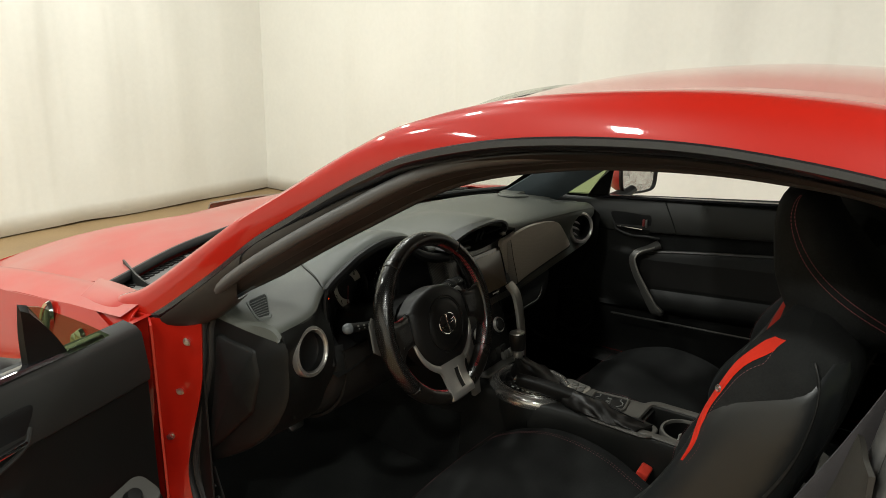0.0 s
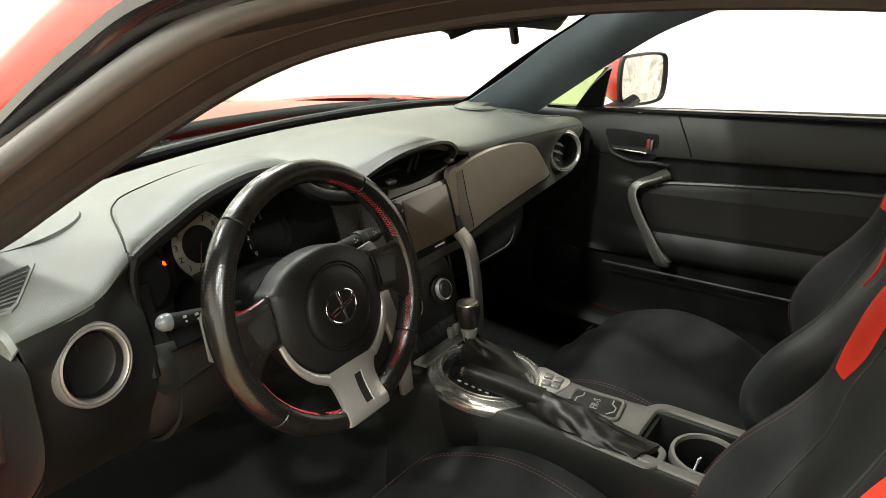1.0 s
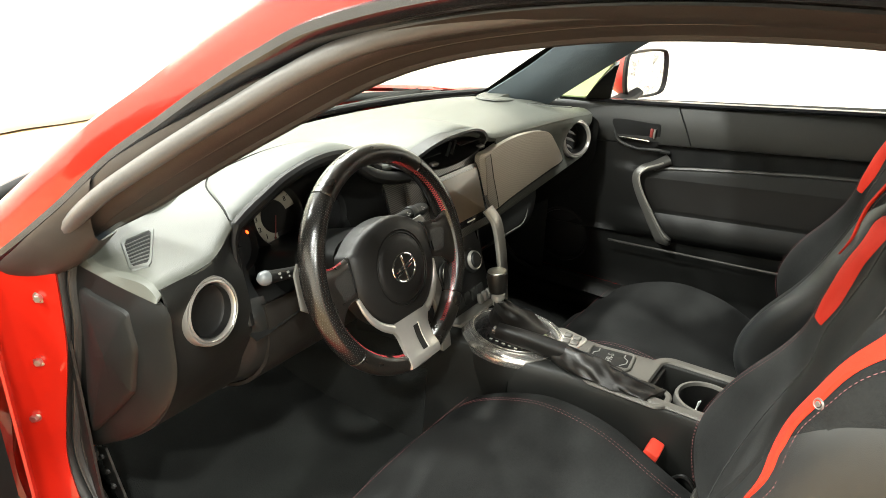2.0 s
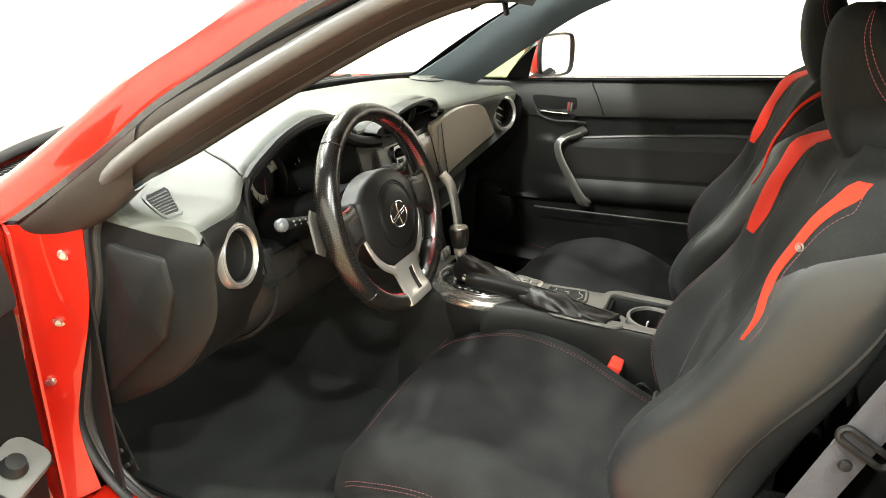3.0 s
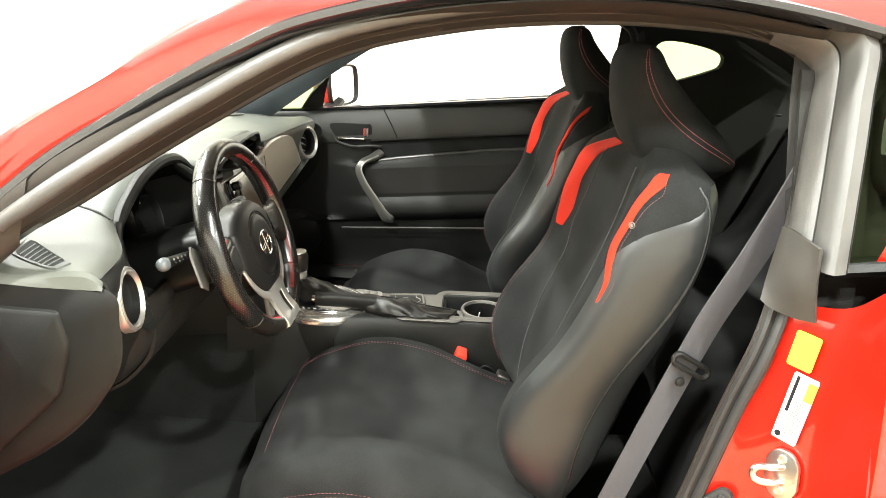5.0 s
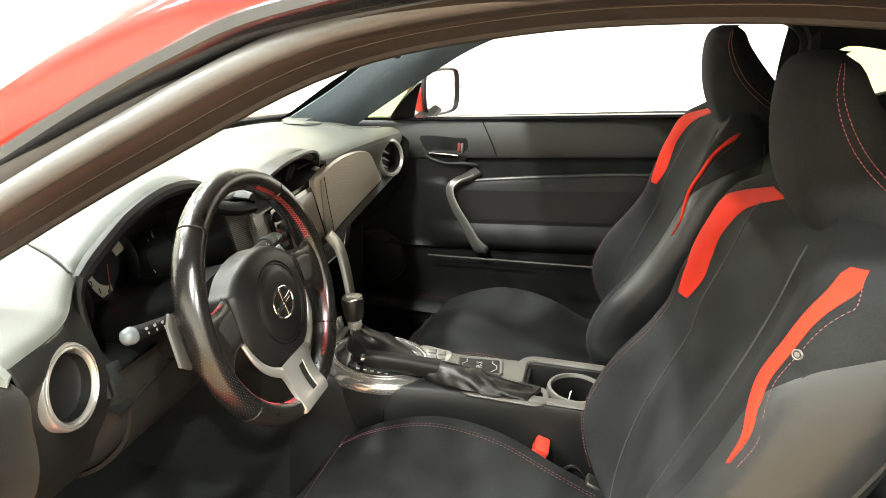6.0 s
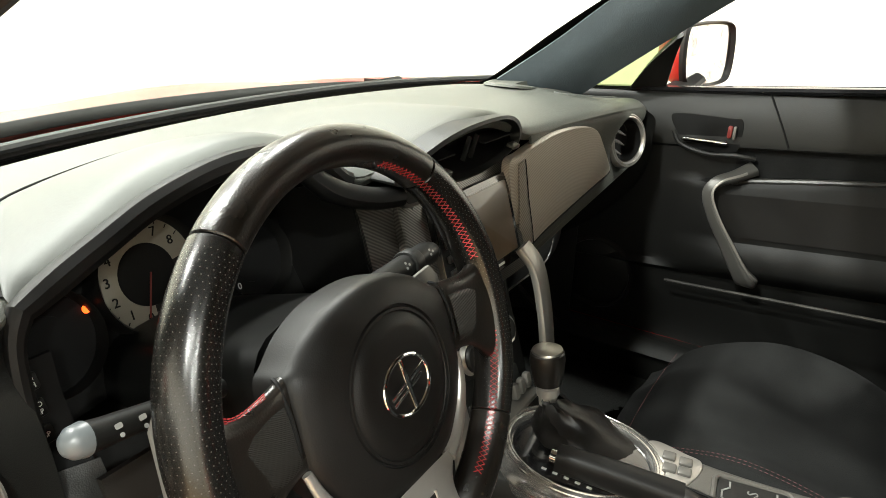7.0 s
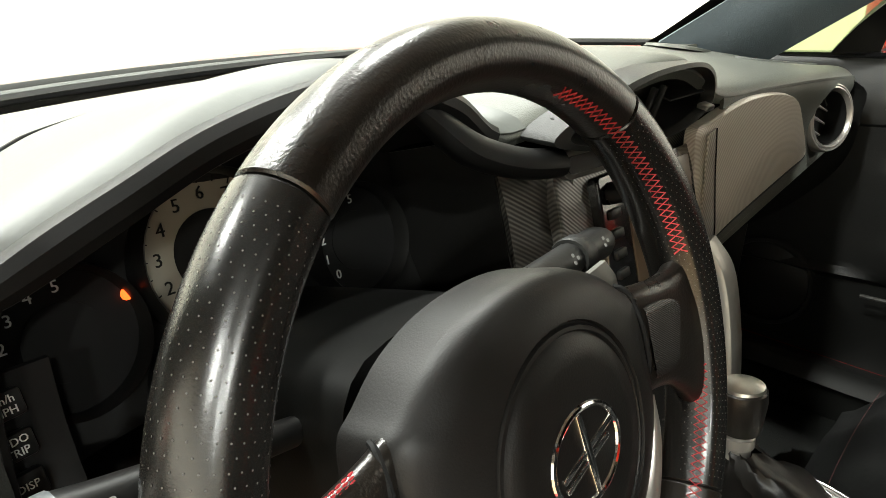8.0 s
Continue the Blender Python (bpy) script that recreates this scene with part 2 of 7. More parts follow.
def grid(rows, ring=False, loop=False, caps=False, thick=0.0):
    """Faces between rows of points; ring closes each row, loop joins the last row to the first, caps fills the end rings."""
    bm = bmesh.new()
    vs = [[bm.verts.new(p) for p in r] for r in rows]
    w = len(vs[0])
    for i in range(len(vs) if loop else len(vs) - 1):
        a, b = vs[i], vs[(i + 1) % len(vs)]
        for j in range(w if ring else w - 1):
            k = (j + 1) % w
            bm.faces.new((a[j], a[k], b[k], b[j]))
    if caps:
        bm.faces.new(vs[0])
        bm.faces.new(vs[-1])
    if thick:
        bmesh.ops.recalc_face_normals(bm, faces=bm.faces)
        bmesh.ops.solidify(bm, geom=bm.faces[:], thickness=thick)
    return bm


def net(ctrl, nu, nv, **kw):
    """A smooth sheet through a small net of control points."""
    cols = [cr(r, nv) for r in ctrl]
    rows = [cr([c[j] for c in cols], nu) for j in range(nv)]
    return grid(rows, **kw)


def joined(*bms):
    """One bmesh out of several."""
    out = bmesh.new()
    for b in bms:
        me = bpy.data.meshes.new("tmp")
        b.to_mesh(me)
        b.free()
        out.from_mesh(me)
        bpy.data.meshes.remove(me)
    return out


def moved(bm, m):
    bm.transform(m)
    return bm


def mirrored(bm):
    bm.transform(Matrix.Diagonal((-1, 1, 1, 1)))
    return bm


def sweep(path, prof, up=(0, 0, 1), closed=False, size=None, twist=None, lean=None):
    """Carries a closed profile [(side, up)] along a path; up is a vector or a function of the place."""
    P = [Vector(p) for p in path]
    n = len(P)
    rows = []
    for i in range(n):
        a, b = (P[(i - 1) % n], P[(i + 1) % n]) if closed else (P[max(0, i - 1)], P[min(n - 1, i + 1)])
        t = (b - a).normalized()
        u = Vector(up(i / max(1, n - 1), P[i]) if callable(up) else up)
        side = t.cross(u).normalized()
        u = side.cross(t)
        k = size(i / max(1, n - 1)) if size else 1.0
        kx, ky = k if isinstance(k, tuple) else (k, k)
        rows.append([P[i] + side * (x * kx) + u * (y * ky) for x, y in prof])
    return grid(rows, ring=True, loop=closed, caps=not closed)


def disc(rx, ry=None, n=12, start=0.0):
    ry = rx if ry is None else ry
    return [(rx * math.cos(start + 2 * math.pi * i / n), ry * math.sin(start + 2 * math.pi * i / n)) for i in range(n)]


def lathe(prof, n=32, m=None):
    """A turned body: (radius, height) pairs about z."""
    rows = [[(r * math.cos(2 * math.pi * i / n), r * math.sin(2 * math.pi * i / n), h) for i in range(n)] for r, h in prof]
    bm = grid(rows, ring=True)
    return moved(bm, m) if m else bm


def plate(outline, depth, bevel=0.0, m=None, seg=2):
    """An outline [(x, y)] given a depth along z, with its edges rounded."""
    bm = bmesh.new()
    f = bm.faces.new([bm.verts.new((x, y, 0)) for x, y in outline])
    ex = bmesh.ops.extrude_face_region(bm, geom=[f])
    bmesh.ops.translate(bm, verts=[g for g in ex["geom"] if isinstance(g, bmesh.types.BMVert)], vec=(0, 0, depth))
    bmesh.ops.recalc_face_normals(bm, faces=bm.faces)
    if bevel:
        top = [e for e in bm.edges if all(abs(v.co.z - depth) < 1e-6 for v in e.verts)]
        bmesh.ops.bevel(bm, geom=top, offset=bevel, segments=seg, affect="EDGES", profile=0.5)
    return moved(bm, m) if m else bm


def block(sx, sy, sz, bevel=0.004, m=None, seg=2):
    bm = bmesh.new()
    bmesh.ops.create_cube(bm, size=1)
    bmesh.ops.scale(bm, vec=(sx, sy, sz), verts=bm.verts)
    if bevel:
        bmesh.ops.bevel(bm, geom=bm.edges[:], offset=min(bevel, 0.45 * min(sx, sy, sz)), segments=seg, affect="EDGES", profile=0.5)
    return moved(bm, m) if m else bm


def rounded(w, h, r, n=5):
    """The outline of a rounded rectangle."""
    pts = []
    for cx, cy, a in ((w / 2 - r, h / 2 - r, 0), (r - w / 2, h / 2 - r, 90), (r - w / 2, r - h / 2, 180), (w / 2 - r, r - h / 2, 270)):
        pts += [(cx + r * math.cos(radians(a + 90 * i / (n - 1))), cy + r * math.sin(radians(a + 90 * i / (n - 1)))) for i in range(n)]
    return pts


def facing(at, normal, up=(0, 0, 1)):
    """A pose at a place whose z runs along normal and whose y points up."""
    z = Vector(normal).normalized()
    x = Vector(up).cross(z).normalized()
    return Matrix.Translation(at) @ Matrix((x, z.cross(x), z)).transposed().to_4x4()


def dashes(path, on=0.004, off=0.003, r=0.0006):
    """Stitches: short threads along a path."""
    P = [Vector(p) for p in path]
    d = [0.0]
    for a, b in zip(P, P[1:]):
        d.append(d[-1] + (b - a).length)
    place = lambda s: Vector([float(np.interp(s, d, [p[k] for p in P])) for k in range(3)])
    out, s = [], 0.0
    while s + on < d[-1]:
        out.append((place(s), place(s + on)))
        s += on + off
    bm = bmesh.new()
    for a, b in out:
        t = (b - a).normalized()
        q = t.cross(Vector((0.3, 0.5, 0.8))).normalized()
        w = t.cross(q)
        ring = [[bm.verts.new(p + (q * math.cos(g) + w * math.sin(g)) * k) for g in (0.5, 2.07, 3.64, 5.21)] for p, k in ((a, r * 0.6), ((a + b) / 2, r), (b, r * 0.6))]
        for r0, r1 in zip(ring, ring[1:]):
            for j in range(4):
                bm.faces.new((r0[j], r0[(j + 1) % 4], r1[(j + 1) % 4], r1[j]))
        bm.faces.new(ring[0])
        bm.faces.new(ring[-1])
    return bm


def letters(text, size, m, mat, parent, name="lettering", label="", depth=0.0004):
    """Raised print of the built-in font, as a mesh."""
    cu = bpy.data.curves.new(name, "FONT")
    cu.body, cu.size, cu.extrude, cu.align_x, cu.align_y = text, size, depth, "CENTER", "CENTER"
    cu.resolution_u = 2
    tmp = bpy.data.objects.new("tmp", cu)
    me = bpy.data.meshes.new_from_object(tmp)
    bpy.data.objects.remove(tmp)
    bm = bmesh.new()
    bm.from_mesh(me)
    bpy.data.meshes.remove(me)
    return part(name, bm, mat, parent, label, m=m, flat=True)


# ---- the studio ----
def build_room():
    x0, x1, y0, y1, top = (ROOM[k] for k in ("x0", "x1", "y0", "y1", "top"))
    n = 24
    rows = [[(x0 - 0.3 + (x1 - x0 + 0.6) * i / n, y0 - 0.3 + (y1 - y0 + 0.6) * j / n, 0) for i in range(n + 1)] for j in range(n + 1)]
    tagged(part("floor", grid(rows, thick=0.05), FLOOR), "brown coated studio floor", "floor", kind="structure")
    bpy.data.objects["floor"].location.z = -0.0
    rows = [[(x0 - 0.3 + (x1 - x0 + 0.6) * i / 4, y0 - 0.3 + (y1 - y0 + 0.6) * j / 4, top + 0.02) for i in range(5)] for j in range(5)]
    tagged(part("ceiling", grid(rows, thick=0.05), CEILING), "plain dark studio ceiling", "ceiling", kind="structure")

    def curtain(name, a, b, seed):
        """A hung cloth between two corners, with soft folds that deepen towards the hem."""
        a, b = Vector(a), Vector(b)
        run = b - a
        side = Vector((-run.y, run.x, 0)).normalized()
        cols, levels, rows = int(run.length * 55), 26, []
        for j in range(levels + 1):
            v = j / levels
            z = 0.012 + (top - 0.02) * v
            row = []
            for i in range(cols + 1):
                s = i / cols * run.length
                f = 0.030 * math.sin(s * 5.1 + seed + 0.5 * math.sin(s * 1.3 + seed)) + 0.02 * math.sin(s * 11.7 + 2 * seed + 0.35 * math.sin(v * 3))
                f += 0.06 * (noise.noise((s * 0.9, v * 1.6, seed)) + 0.4 * noise.noise((s * 3.1, v * 4.0, seed + 5))) + 0.012 * noise.noise((s * 9.0, v * 2.2, seed + 9)) + 0.006 * noise.noise((s * 19.0, v * 3.0 + s, seed + 13))
                edge = min(1, 4 * s / run.length, 4 * (1 - s / run.length))
                row.append(a + run * (i / cols) + side * (f * (0.8 - 0.35 * (1 - v) ** 6) * edge) + Vector((0, 0, z + (0.003 * math.sin(s * 7 + seed) if j == 0 else 0))))
            rows.append(row)
        ob = part(name, grid(rows, thick=0.006), CURTAIN, sharp=180)
        return tagged(ob, "off-white cloth curtain hung in soft folds to the floor", "curtain", "studio curtains")

    curtain("curtain", (x0, y1, 0), (x1 + 0.03, y1, 0), 1.0)
    curtain("curtain", (x1, y1 + 0.03, 0), (x1, y0, 0), 4.0)
    curtain("curtain", (x1, y0, 0), (x0, y0, 0), 7.0)
    curtain("curtain", (x0, y0, 0), (x0, y1, 0), 9.0)
    for name, c, sx, sy in (("wall_north", (0, y1 + 0.35, 0), 12, 0.1), ("wall_south", (0, y0 - 0.35, 0), 12, 0.1), ("wall_east", (x1 + 0.35, -1, 0), 0.1, 13), ("wall_west", (x0 - 0.35, -1, 0), 0.1, 13)):
        tagged(part(name, block(sx, sy, top + 0.1, 0, pose(c[0], c[1], top / 2)), CEILING, flat=True), "plain painted studio wall", "wall", kind="structure")
    lamp = thing("ceiling_light", (0, 0, top), "square white ceiling light panel with lit diffuser", "ceiling light", "studio lights")
    part("housing", block(0.22, 0.22, 0.04, 0.006, pose(0, 0, top - 0.02)), TRIMGREY, lamp)
    part("diffuser", block(0.18, 0.18, 0.012, 0.003, pose(0, 0, top - 0.044)), LAMPGLOW, lamp)
    for k, (x, y) in enumerate(LAMP_SPOTS):
        if k == 0:
            lamp.matrix_basis = Matrix.Translation((x, y, top))
        else:
            copy_thing(lamp, Matrix.Translation((x, y, top)))
        data = bpy.data.lights.new("panel_light", "AREA")
        data.shape, data.size, data.energy, data.color = "SQUARE", 0.17, LAMP_WATTS, (0.97, 1.0, 0.93)
        new("panel_light", data).matrix_basis = Matrix.Translation((x, y, top - 0.056))


build_room()

# ---- the car: y runs ahead, x to its right, wheels on the floor ----
car = thing("car", (0, 0, 0), "red two-door coupe parked with its driver door open", "car")


def body_x(y, z):
    """Half the body's width at a place along it and a height."""
    along = 0.868 - 0.16 * max(0.0, (abs(y) - 1.15) / 0.9) ** 2
    return along * (1 - 0.12 * max(0.0, (z - 0.55) / 0.38) ** 2 - 0.06 * max(0.0, (0.5 - z) / 0.3) ** 2)


shoulder = smoothly([-2.1, -1.3, -0.9, -0.46, 0.32, 0.62, 1.3, 2.1], [0.93, 0.97, 0.985, 0.955, 0.882, 0.86, 0.785, 0.61])


def jamb_x(z):
    """How far out the left door opening's rim stands."""
    return -0.70 + 0.42 * max(0.0, z - 0.85)


OPENING = [(0.472, 0.866), (0.335, 0.966), (0.179, 1.066), (0.022, 1.153), (-0.138, 1.194), (-0.299, 1.211), (-0.44, 1.211), (-0.54, 1.194), (-0.594, 1.163), (-0.598, 1.12), (-0.585, 1.04), (-0.566, 0.95),
           (-0.54, 0.85), (-0.512, 0.735), (-0.472, 0.555), (-0.43, 0.44), (-0.375, 0.375), (-0.25, 0.355), (0.05, 0.352), (0.36, 0.352), (0.51, 0.385), (0.575, 0.48), (0.545, 0.6), (0.495, 0.75)]


def soft_step(a, b, v):
    t = min(1.0, max(0.0, (v - a) / (b - a)))
    return t * t * (3 - 2 * t)


def rim_curve(out, push, n=150, top_out=None, top_push=0.0):
    """The opening's outline, grown outward by out and shifted to the car's outside by push."""
    c = cr([(jamb_x(z), y, z) for y, z in OPENING], n, closed=True)
    pts = []
    for i, p in enumerate(c):
        t = c[(i + 1) % n] - c[i - 1]
        o = Vector((0, t.z, -t.y)).normalized()
        if o.dot(Vector((0, 0.0 - p.y, 0.8 - p.z))) > 0:
            o = -o
        above = soft_step(0.84, 0.98, p.z) * soft_step(-0.6, -0.42, p.y)
        q = p + o * (out if top_out is None else out + (top_out - out) * above)
        q.x -= push + top_push * above
        pts.append(q)
    return pts


GUTTER = [(-0.768, 0.635, 0.84), (-0.75, 0.57, 0.872), (-0.715, 0.45, 0.962), (-0.69, 0.36, 1.036), (-0.672, 0.28, 1.088), (-0.662, 0.2, 1.137), (-0.655, 0.13, 1.175), (-0.65, 0.05, 1.21), (-0.648, -0.1, 1.246),
          (-0.645, -0.27, 1.263), (-0.642, -0.42, 1.261), (-0.64, -0.6, 1.236), (-0.648, -0.85, 1.172), (-0.68, -1.1, 1.075), (-0.705, -1.28, 0.985)]
RAIL = [(-0.705, 0.72, 0.862), (-0.685, 0.64, 0.896), (-0.655, 0.5, 0.995), (-0.632, 0.405, 1.057), (-0.608, 0.32, 1.108), (-0.586, 0.24, 1.159), (-0.568, 0.175, 1.199), (-0.546, 0.085, 1.245), (-0.52, -0.08, 1.294),
        (-0.50, -0.26, 1.316), (-0.495, -0.42, 1.322), (-0.495, -0.6, 1.306), (-0.51, -0.85, 1.242), (-0.545, -1.1, 1.13), (-0.59, -1.28, 1.045)]


def flip_x(pts):
    return [(-p[0], p[1], p[2]) for p in pts]


def build_body():
    # roof rail and pillars: a swelling band from the gutter to the screen's edge
    swell = [tuple((a + b) / 2 + d for a, b, d in zip(g, r, (-0.028, 0.008, 0.022))) for g, r in zip(GUTTER, RAIL)]
    lip = [(g[0] + 0.006, g[1] - 0.0, g[2] - 0.012) for g in GUTTER]
    for f in (list, flip_x):
        part("roof_rail", net([f(lip), f(GUTTER), f(swell), f(RAIL)], 14, 70), RED, car, "glossy red roof rail and windscreen pillar")
        under = lambda pts: [(x * 0.985, y, z - 0.014) for x, y, z in pts]
        part("rail_lining", net([f(under(GUTTER)), f(under(swell)), f([(x * 0.9, y, z - 0.008) for x, y, z in RAIL])], 8, 60), LINER, car, "dark lining behind the roof rail")
    # roof skin
    ctrl = []
    for g in RAIL[7:13]:
        ctrl.append([(g[0], g[1], g[2]), (g[0] * 0.62, g[1] + 0.012, g[2] + 0.016), (0, g[1] + 0.02, g[2] + 0.024), (-g[0] * 0.62, g[1] + 0.012, g[2] + 0.016), (-g[0], g[1], g[2])])
    part("roof", net(ctrl, 24, 24), RED, car, "glossy red roof")
    # inner roof lining
    ctrl = [[(x * k, y + 0.0, z - 0.034 - 0.012 * abs(k) ** 3) for k in (-1.0, -0.6, 0, 0.6, 1.0)] for x, y, z in ((0.5, 0.03, 1.268), (0.515, -0.15, 1.29), (0.515, -0.45, 1.3), (0.52, -0.8, 1.26), (0.55, -1.1, 1.12))]
    part("roof_lining", net(ctrl, 14, 14, thick=0.008), LINER, car, "dark woven roof lining")
    # screens
    base = [(-0.68, 0.65, 0.882), (-0.36, 0.735, 0.894), (0, 0.765, 0.896), (0.36, 0.735, 0.892), (0.68, 0.65, 0.88)]
    head = [(-0.54, 0.06, 1.258), (-0.3, 0.085, 1.282), (0, 0.095, 1.29), (0.3, 0.085, 1.282), (0.54, 0.06, 1.258)]
    mid = [tuple((a + b) / 2 + d for a, b, d in zip(p, q, (0, 0.0, 0.03))) for p, q in zip(base, head)]
    ob = part("windscreen", net([base, mid, head], 12, 20, thick=0.004), CLEAR, car, "clear curved windscreen glass")
    ob.visible_shadow = False
    for f in (list, flip_x):
        side_edge = f(RAIL[1:8])
        inner = [(x * 0.96, y - 0.004, z + 0.006) for x, y, z in side_edge]
        part("windscreen_border", net([[(x, y, z - 0.008) for x, y, z in side_edge], [(x, y, z - 0.008) for x, y, z in inner]], 4, 24, thick=0.002), INK, car, "black printed windscreen border")
    rim = cr(base, 30)
    part("windscreen_seal", sweep([(p.x, p.y - 0.004, p.z + 0.004) for p in rim], disc(0.008, 0.006, 8)), RUBBER, car)
    part("windscreen_header", sweep([(p.x, p.y - 0.03, p.z - 0.012) for p in cr(head, 24)], disc(0.03, 0.008, 10)), LINER, car, "dark header trim above the windscreen")
    rear = [[(x * k, y, z - 0.02 * abs(k)) for k in (-1, -0.5, 0, 0.5, 1)] for x, y, z in ((0.51, -0.86, 1.255), (0.53, -1.15, 1.15), (0.58, -1.5, 1.0))]
    ob = part("rear_window", net(rear, 10, 12, thick=0.004), GREENGLASS, car, "tinted rear window")
    ob.visible_shadow = False
    lid = [[(x * k, y, z - 0.03 * k * k) for k in (-1, -0.5, 0, 0.5, 1)] for x, y, z in ((0.56, -1.5, 1.0), (0.6, -1.75, 1.0), (0.66, -2.02, 0.985), (0.68, -2.1, 0.9))]
    part("boot_lid", net(lid, 12, 14), RED, car, "red boot lid")
    # bonnet: its rear edge stands above the black trough in front of the screen
    rear_edge = [(-0.70, 0.85, 0.852), (-0.4, 0.965, 0.866), (0, 1.03, 0.868), (0.4, 0.965, 0.866), (0.70, 0.85, 0.852)]
    part("bonnet", net([rear_edge] + [[(x * k, y, z - 0.05 * k * k + 0.02 * (abs(k) > 0.4) * (abs(k) < 0.9)) for k in (-1, -0.55, 0, 0.55, 1)] for x, y, z in ((0.71, 1.3, 0.828), (0.69, 1.6, 0.755), (0.62, 1.95, 0.645))], 24, 24, thick=0.004), RED_DUSTY, car, "dusty red bonnet")
    part("bonnet_seal", sweep([(p.x, p.y - 0.006, p.z - 0.009) for p in cr(rear_edge, 40)], disc(0.009, 0.011, 10)), RUBBER, car, "black rubber seal along the bonnet edge")
    trough = [[(-0.70, 0.87, 0.812), (-0.4, 0.985, 0.826), (0, 1.05, 0.828), (0.4, 0.985, 0.826), (0.70, 0.87, 0.812)], [(-0.70, 0.76, 0.845), (-0.4, 0.86, 0.852), (0, 0.90, 0.853), (0.4, 0.86, 0.852), (0.70, 0.76, 0.845)], [(-0.66, 0.655, 0.88), (-0.36, 0.738, 0.891), (0, 0.768, 0.893), (0.36, 0.738, 0.889), (0.66, 0.655, 0.878)]]
    part("cowl", net(trough, 10, 24, thick=0.006), COWL, car, "plastic cowl below the windscreen, bright light in its grey")
    part("bonnet_underside", grid([[(p.x, p.y + dy, p.z + dz) for p in cr(rear_edge, 40)] for dy, dz in ((0.002, -0.006), (0.012, -0.022), (0.05, -0.05), (0.06, -0.075))]), RED_DUSTY, car)
    for s in range(36):
        x = -0.66 + 0.018 * s
        part("cowl_slat", block(0.009, 0.04, 0.005, 0.0015, pose(x, 1.012 - 0.4 * x * x, 0.8405 - 0.026 * x * x, -14, 0, -38 * x)), BLACK, car)
    for x0, x1 in ((-0.5, 0.12), (0.05, 0.55)):
        base_p = Vector((x0, 0.83, 0.842))
        path = cr([base_p, (x0 + 0.15, 0.83, 0.864), ((x0 + x1) / 2, 0.84, 0.873), (x1, 0.82, 0.88)], 20)
        arm = part("wiper", sweep(path, disc(0.006, 0.005, 8), size=lambda s: 1.3 - 0.7 * s), BLACK, car, "black windscreen wiper")
        part("wiper_blade", sweep([(p.x, p.y - 0.006, p.z - 0.008) for p in path[5:]], disc(0.004, 0.01, 8)), RUBBER, arm)
        part("wiper_cap", lathe([(0.0, 0.03), (0.012, 0.028), (0.016, 0.01), (0.016, -0.03)], 16, Matrix.Translation(base_p)), BLACK, arm)

    # flanks round the wheels
    def flank(name, wy, ya, yb, side, label):
        n, rings, rows = 44, 12, []
        zb = 0.2
        outer, inner = [], []
        for i in range(n + 1):
            a = radians(-14 + 208 * i / n)
            d = Vector((math.cos(a), math.sin(a)))
            inner.append(Vector((wy, 0.315)) + d * 0.345)
            r = 0.345
            while r < 2.0:
                p = Vector((wy, 0.315)) + d * r
                if not (ya < p.x < yb and zb < p.y < shoulder(p.x)):
                    break
                r += 0.004
            outer.append(Vector((wy, 0.315)) + d * r)
        for k in range(rings + 1):
            f = k / rings
            row = []
            for p, q in zip(inner, outer):
                c = p.lerp(q, f)
                row.append((side * (body_x(c.x, c.y) + 0.012 * (1 - f) ** 3), c.x, c.y))
            rows.append(row)
        rows.insert(0, [(side * (body_x(p.x, p.y) - 0.03), p.x, p.y) for p in inner])
        part(name, grid(rows), RED, car, label)

    for side in (-1, 1):
        flank("front_fender", 1.285, 0.625, 2.04, side, "red front fender")
        flank("rear_quarter_panel", -1.285, -2.04, -0.635, side, "red rear quarter panel")
        # strips that carry the fenders over to the bonnet and the quarters up to the rail
        ys = [0.62, 0.8, 1.1, 1.4, 1.7, 2.02]
        part("fender_top", net([[(side * body_x(y, shoulder(y)), y, shoulder(y)) for y in ys], [(side * (0.745 - 0.09 * max(0, y - 1.3) ** 1.5), y, shoulder(y) + 0.018) for y in ys], [(side * (0.708 - 0.1 * max(0, y - 1.3) ** 1.5), y, shoulder(y) + 0.012) for y in ys]], 8, 24), RED_DUSTY, car, "dusty red fender top")
        ys = [-0.64, -0.9, -1.15, -1.35, -1.7, -2.03]
        zz = smoothly([-2.03, -1.5, -1.28, -1.1, -0.64], [0.95, 1.0, 1.02, 1.02, 0.985])
        part("rear_haunch", net([[(side * body_x(y, shoulder(y)), y, shoulder(y)) for y in ys], [(side * 0.75, y, shoulder(y) + 0.028) for y in ys], [(side * smoothly([-2.03, -1.28, -0.64], [0.62, 0.69, 0.72])(y), y, zz(y) + 0.005) for y in ys]], 8, 24), RED, car, "red rear haunch")
        part("rocker_panel", net([[(side * x, y, z) for y in (-0.93, -0.3, 0.3, 0.93)] for x, z in ((0.70, 0.352), (0.775, 0.35), (0.82, 0.325), (0.835, 0.25), (0.80, 0.17), (0.6, 0.16))], 16, 8), RED, car, "red rocker panel below the door")
        # wheels
        for wy in (1.285, -1.285):
            hub = Matrix.Translation((side * 0.755, wy, 0.3125)) @ pose(0, 0, 0, 0, 90 * side, 0)
            wheel = part("wheel", lathe([(0.312, -0.09), (0.3125, 0.0), (0.308, 0.09), (0.295, 0.107), (0.235, 0.104), (0.222, 0.09), (0.222, -0.1), (0.295, -0.107), (0.312, -0.09)], 48, hub), TYRE, car, "black road tyre on an alloy wheel")
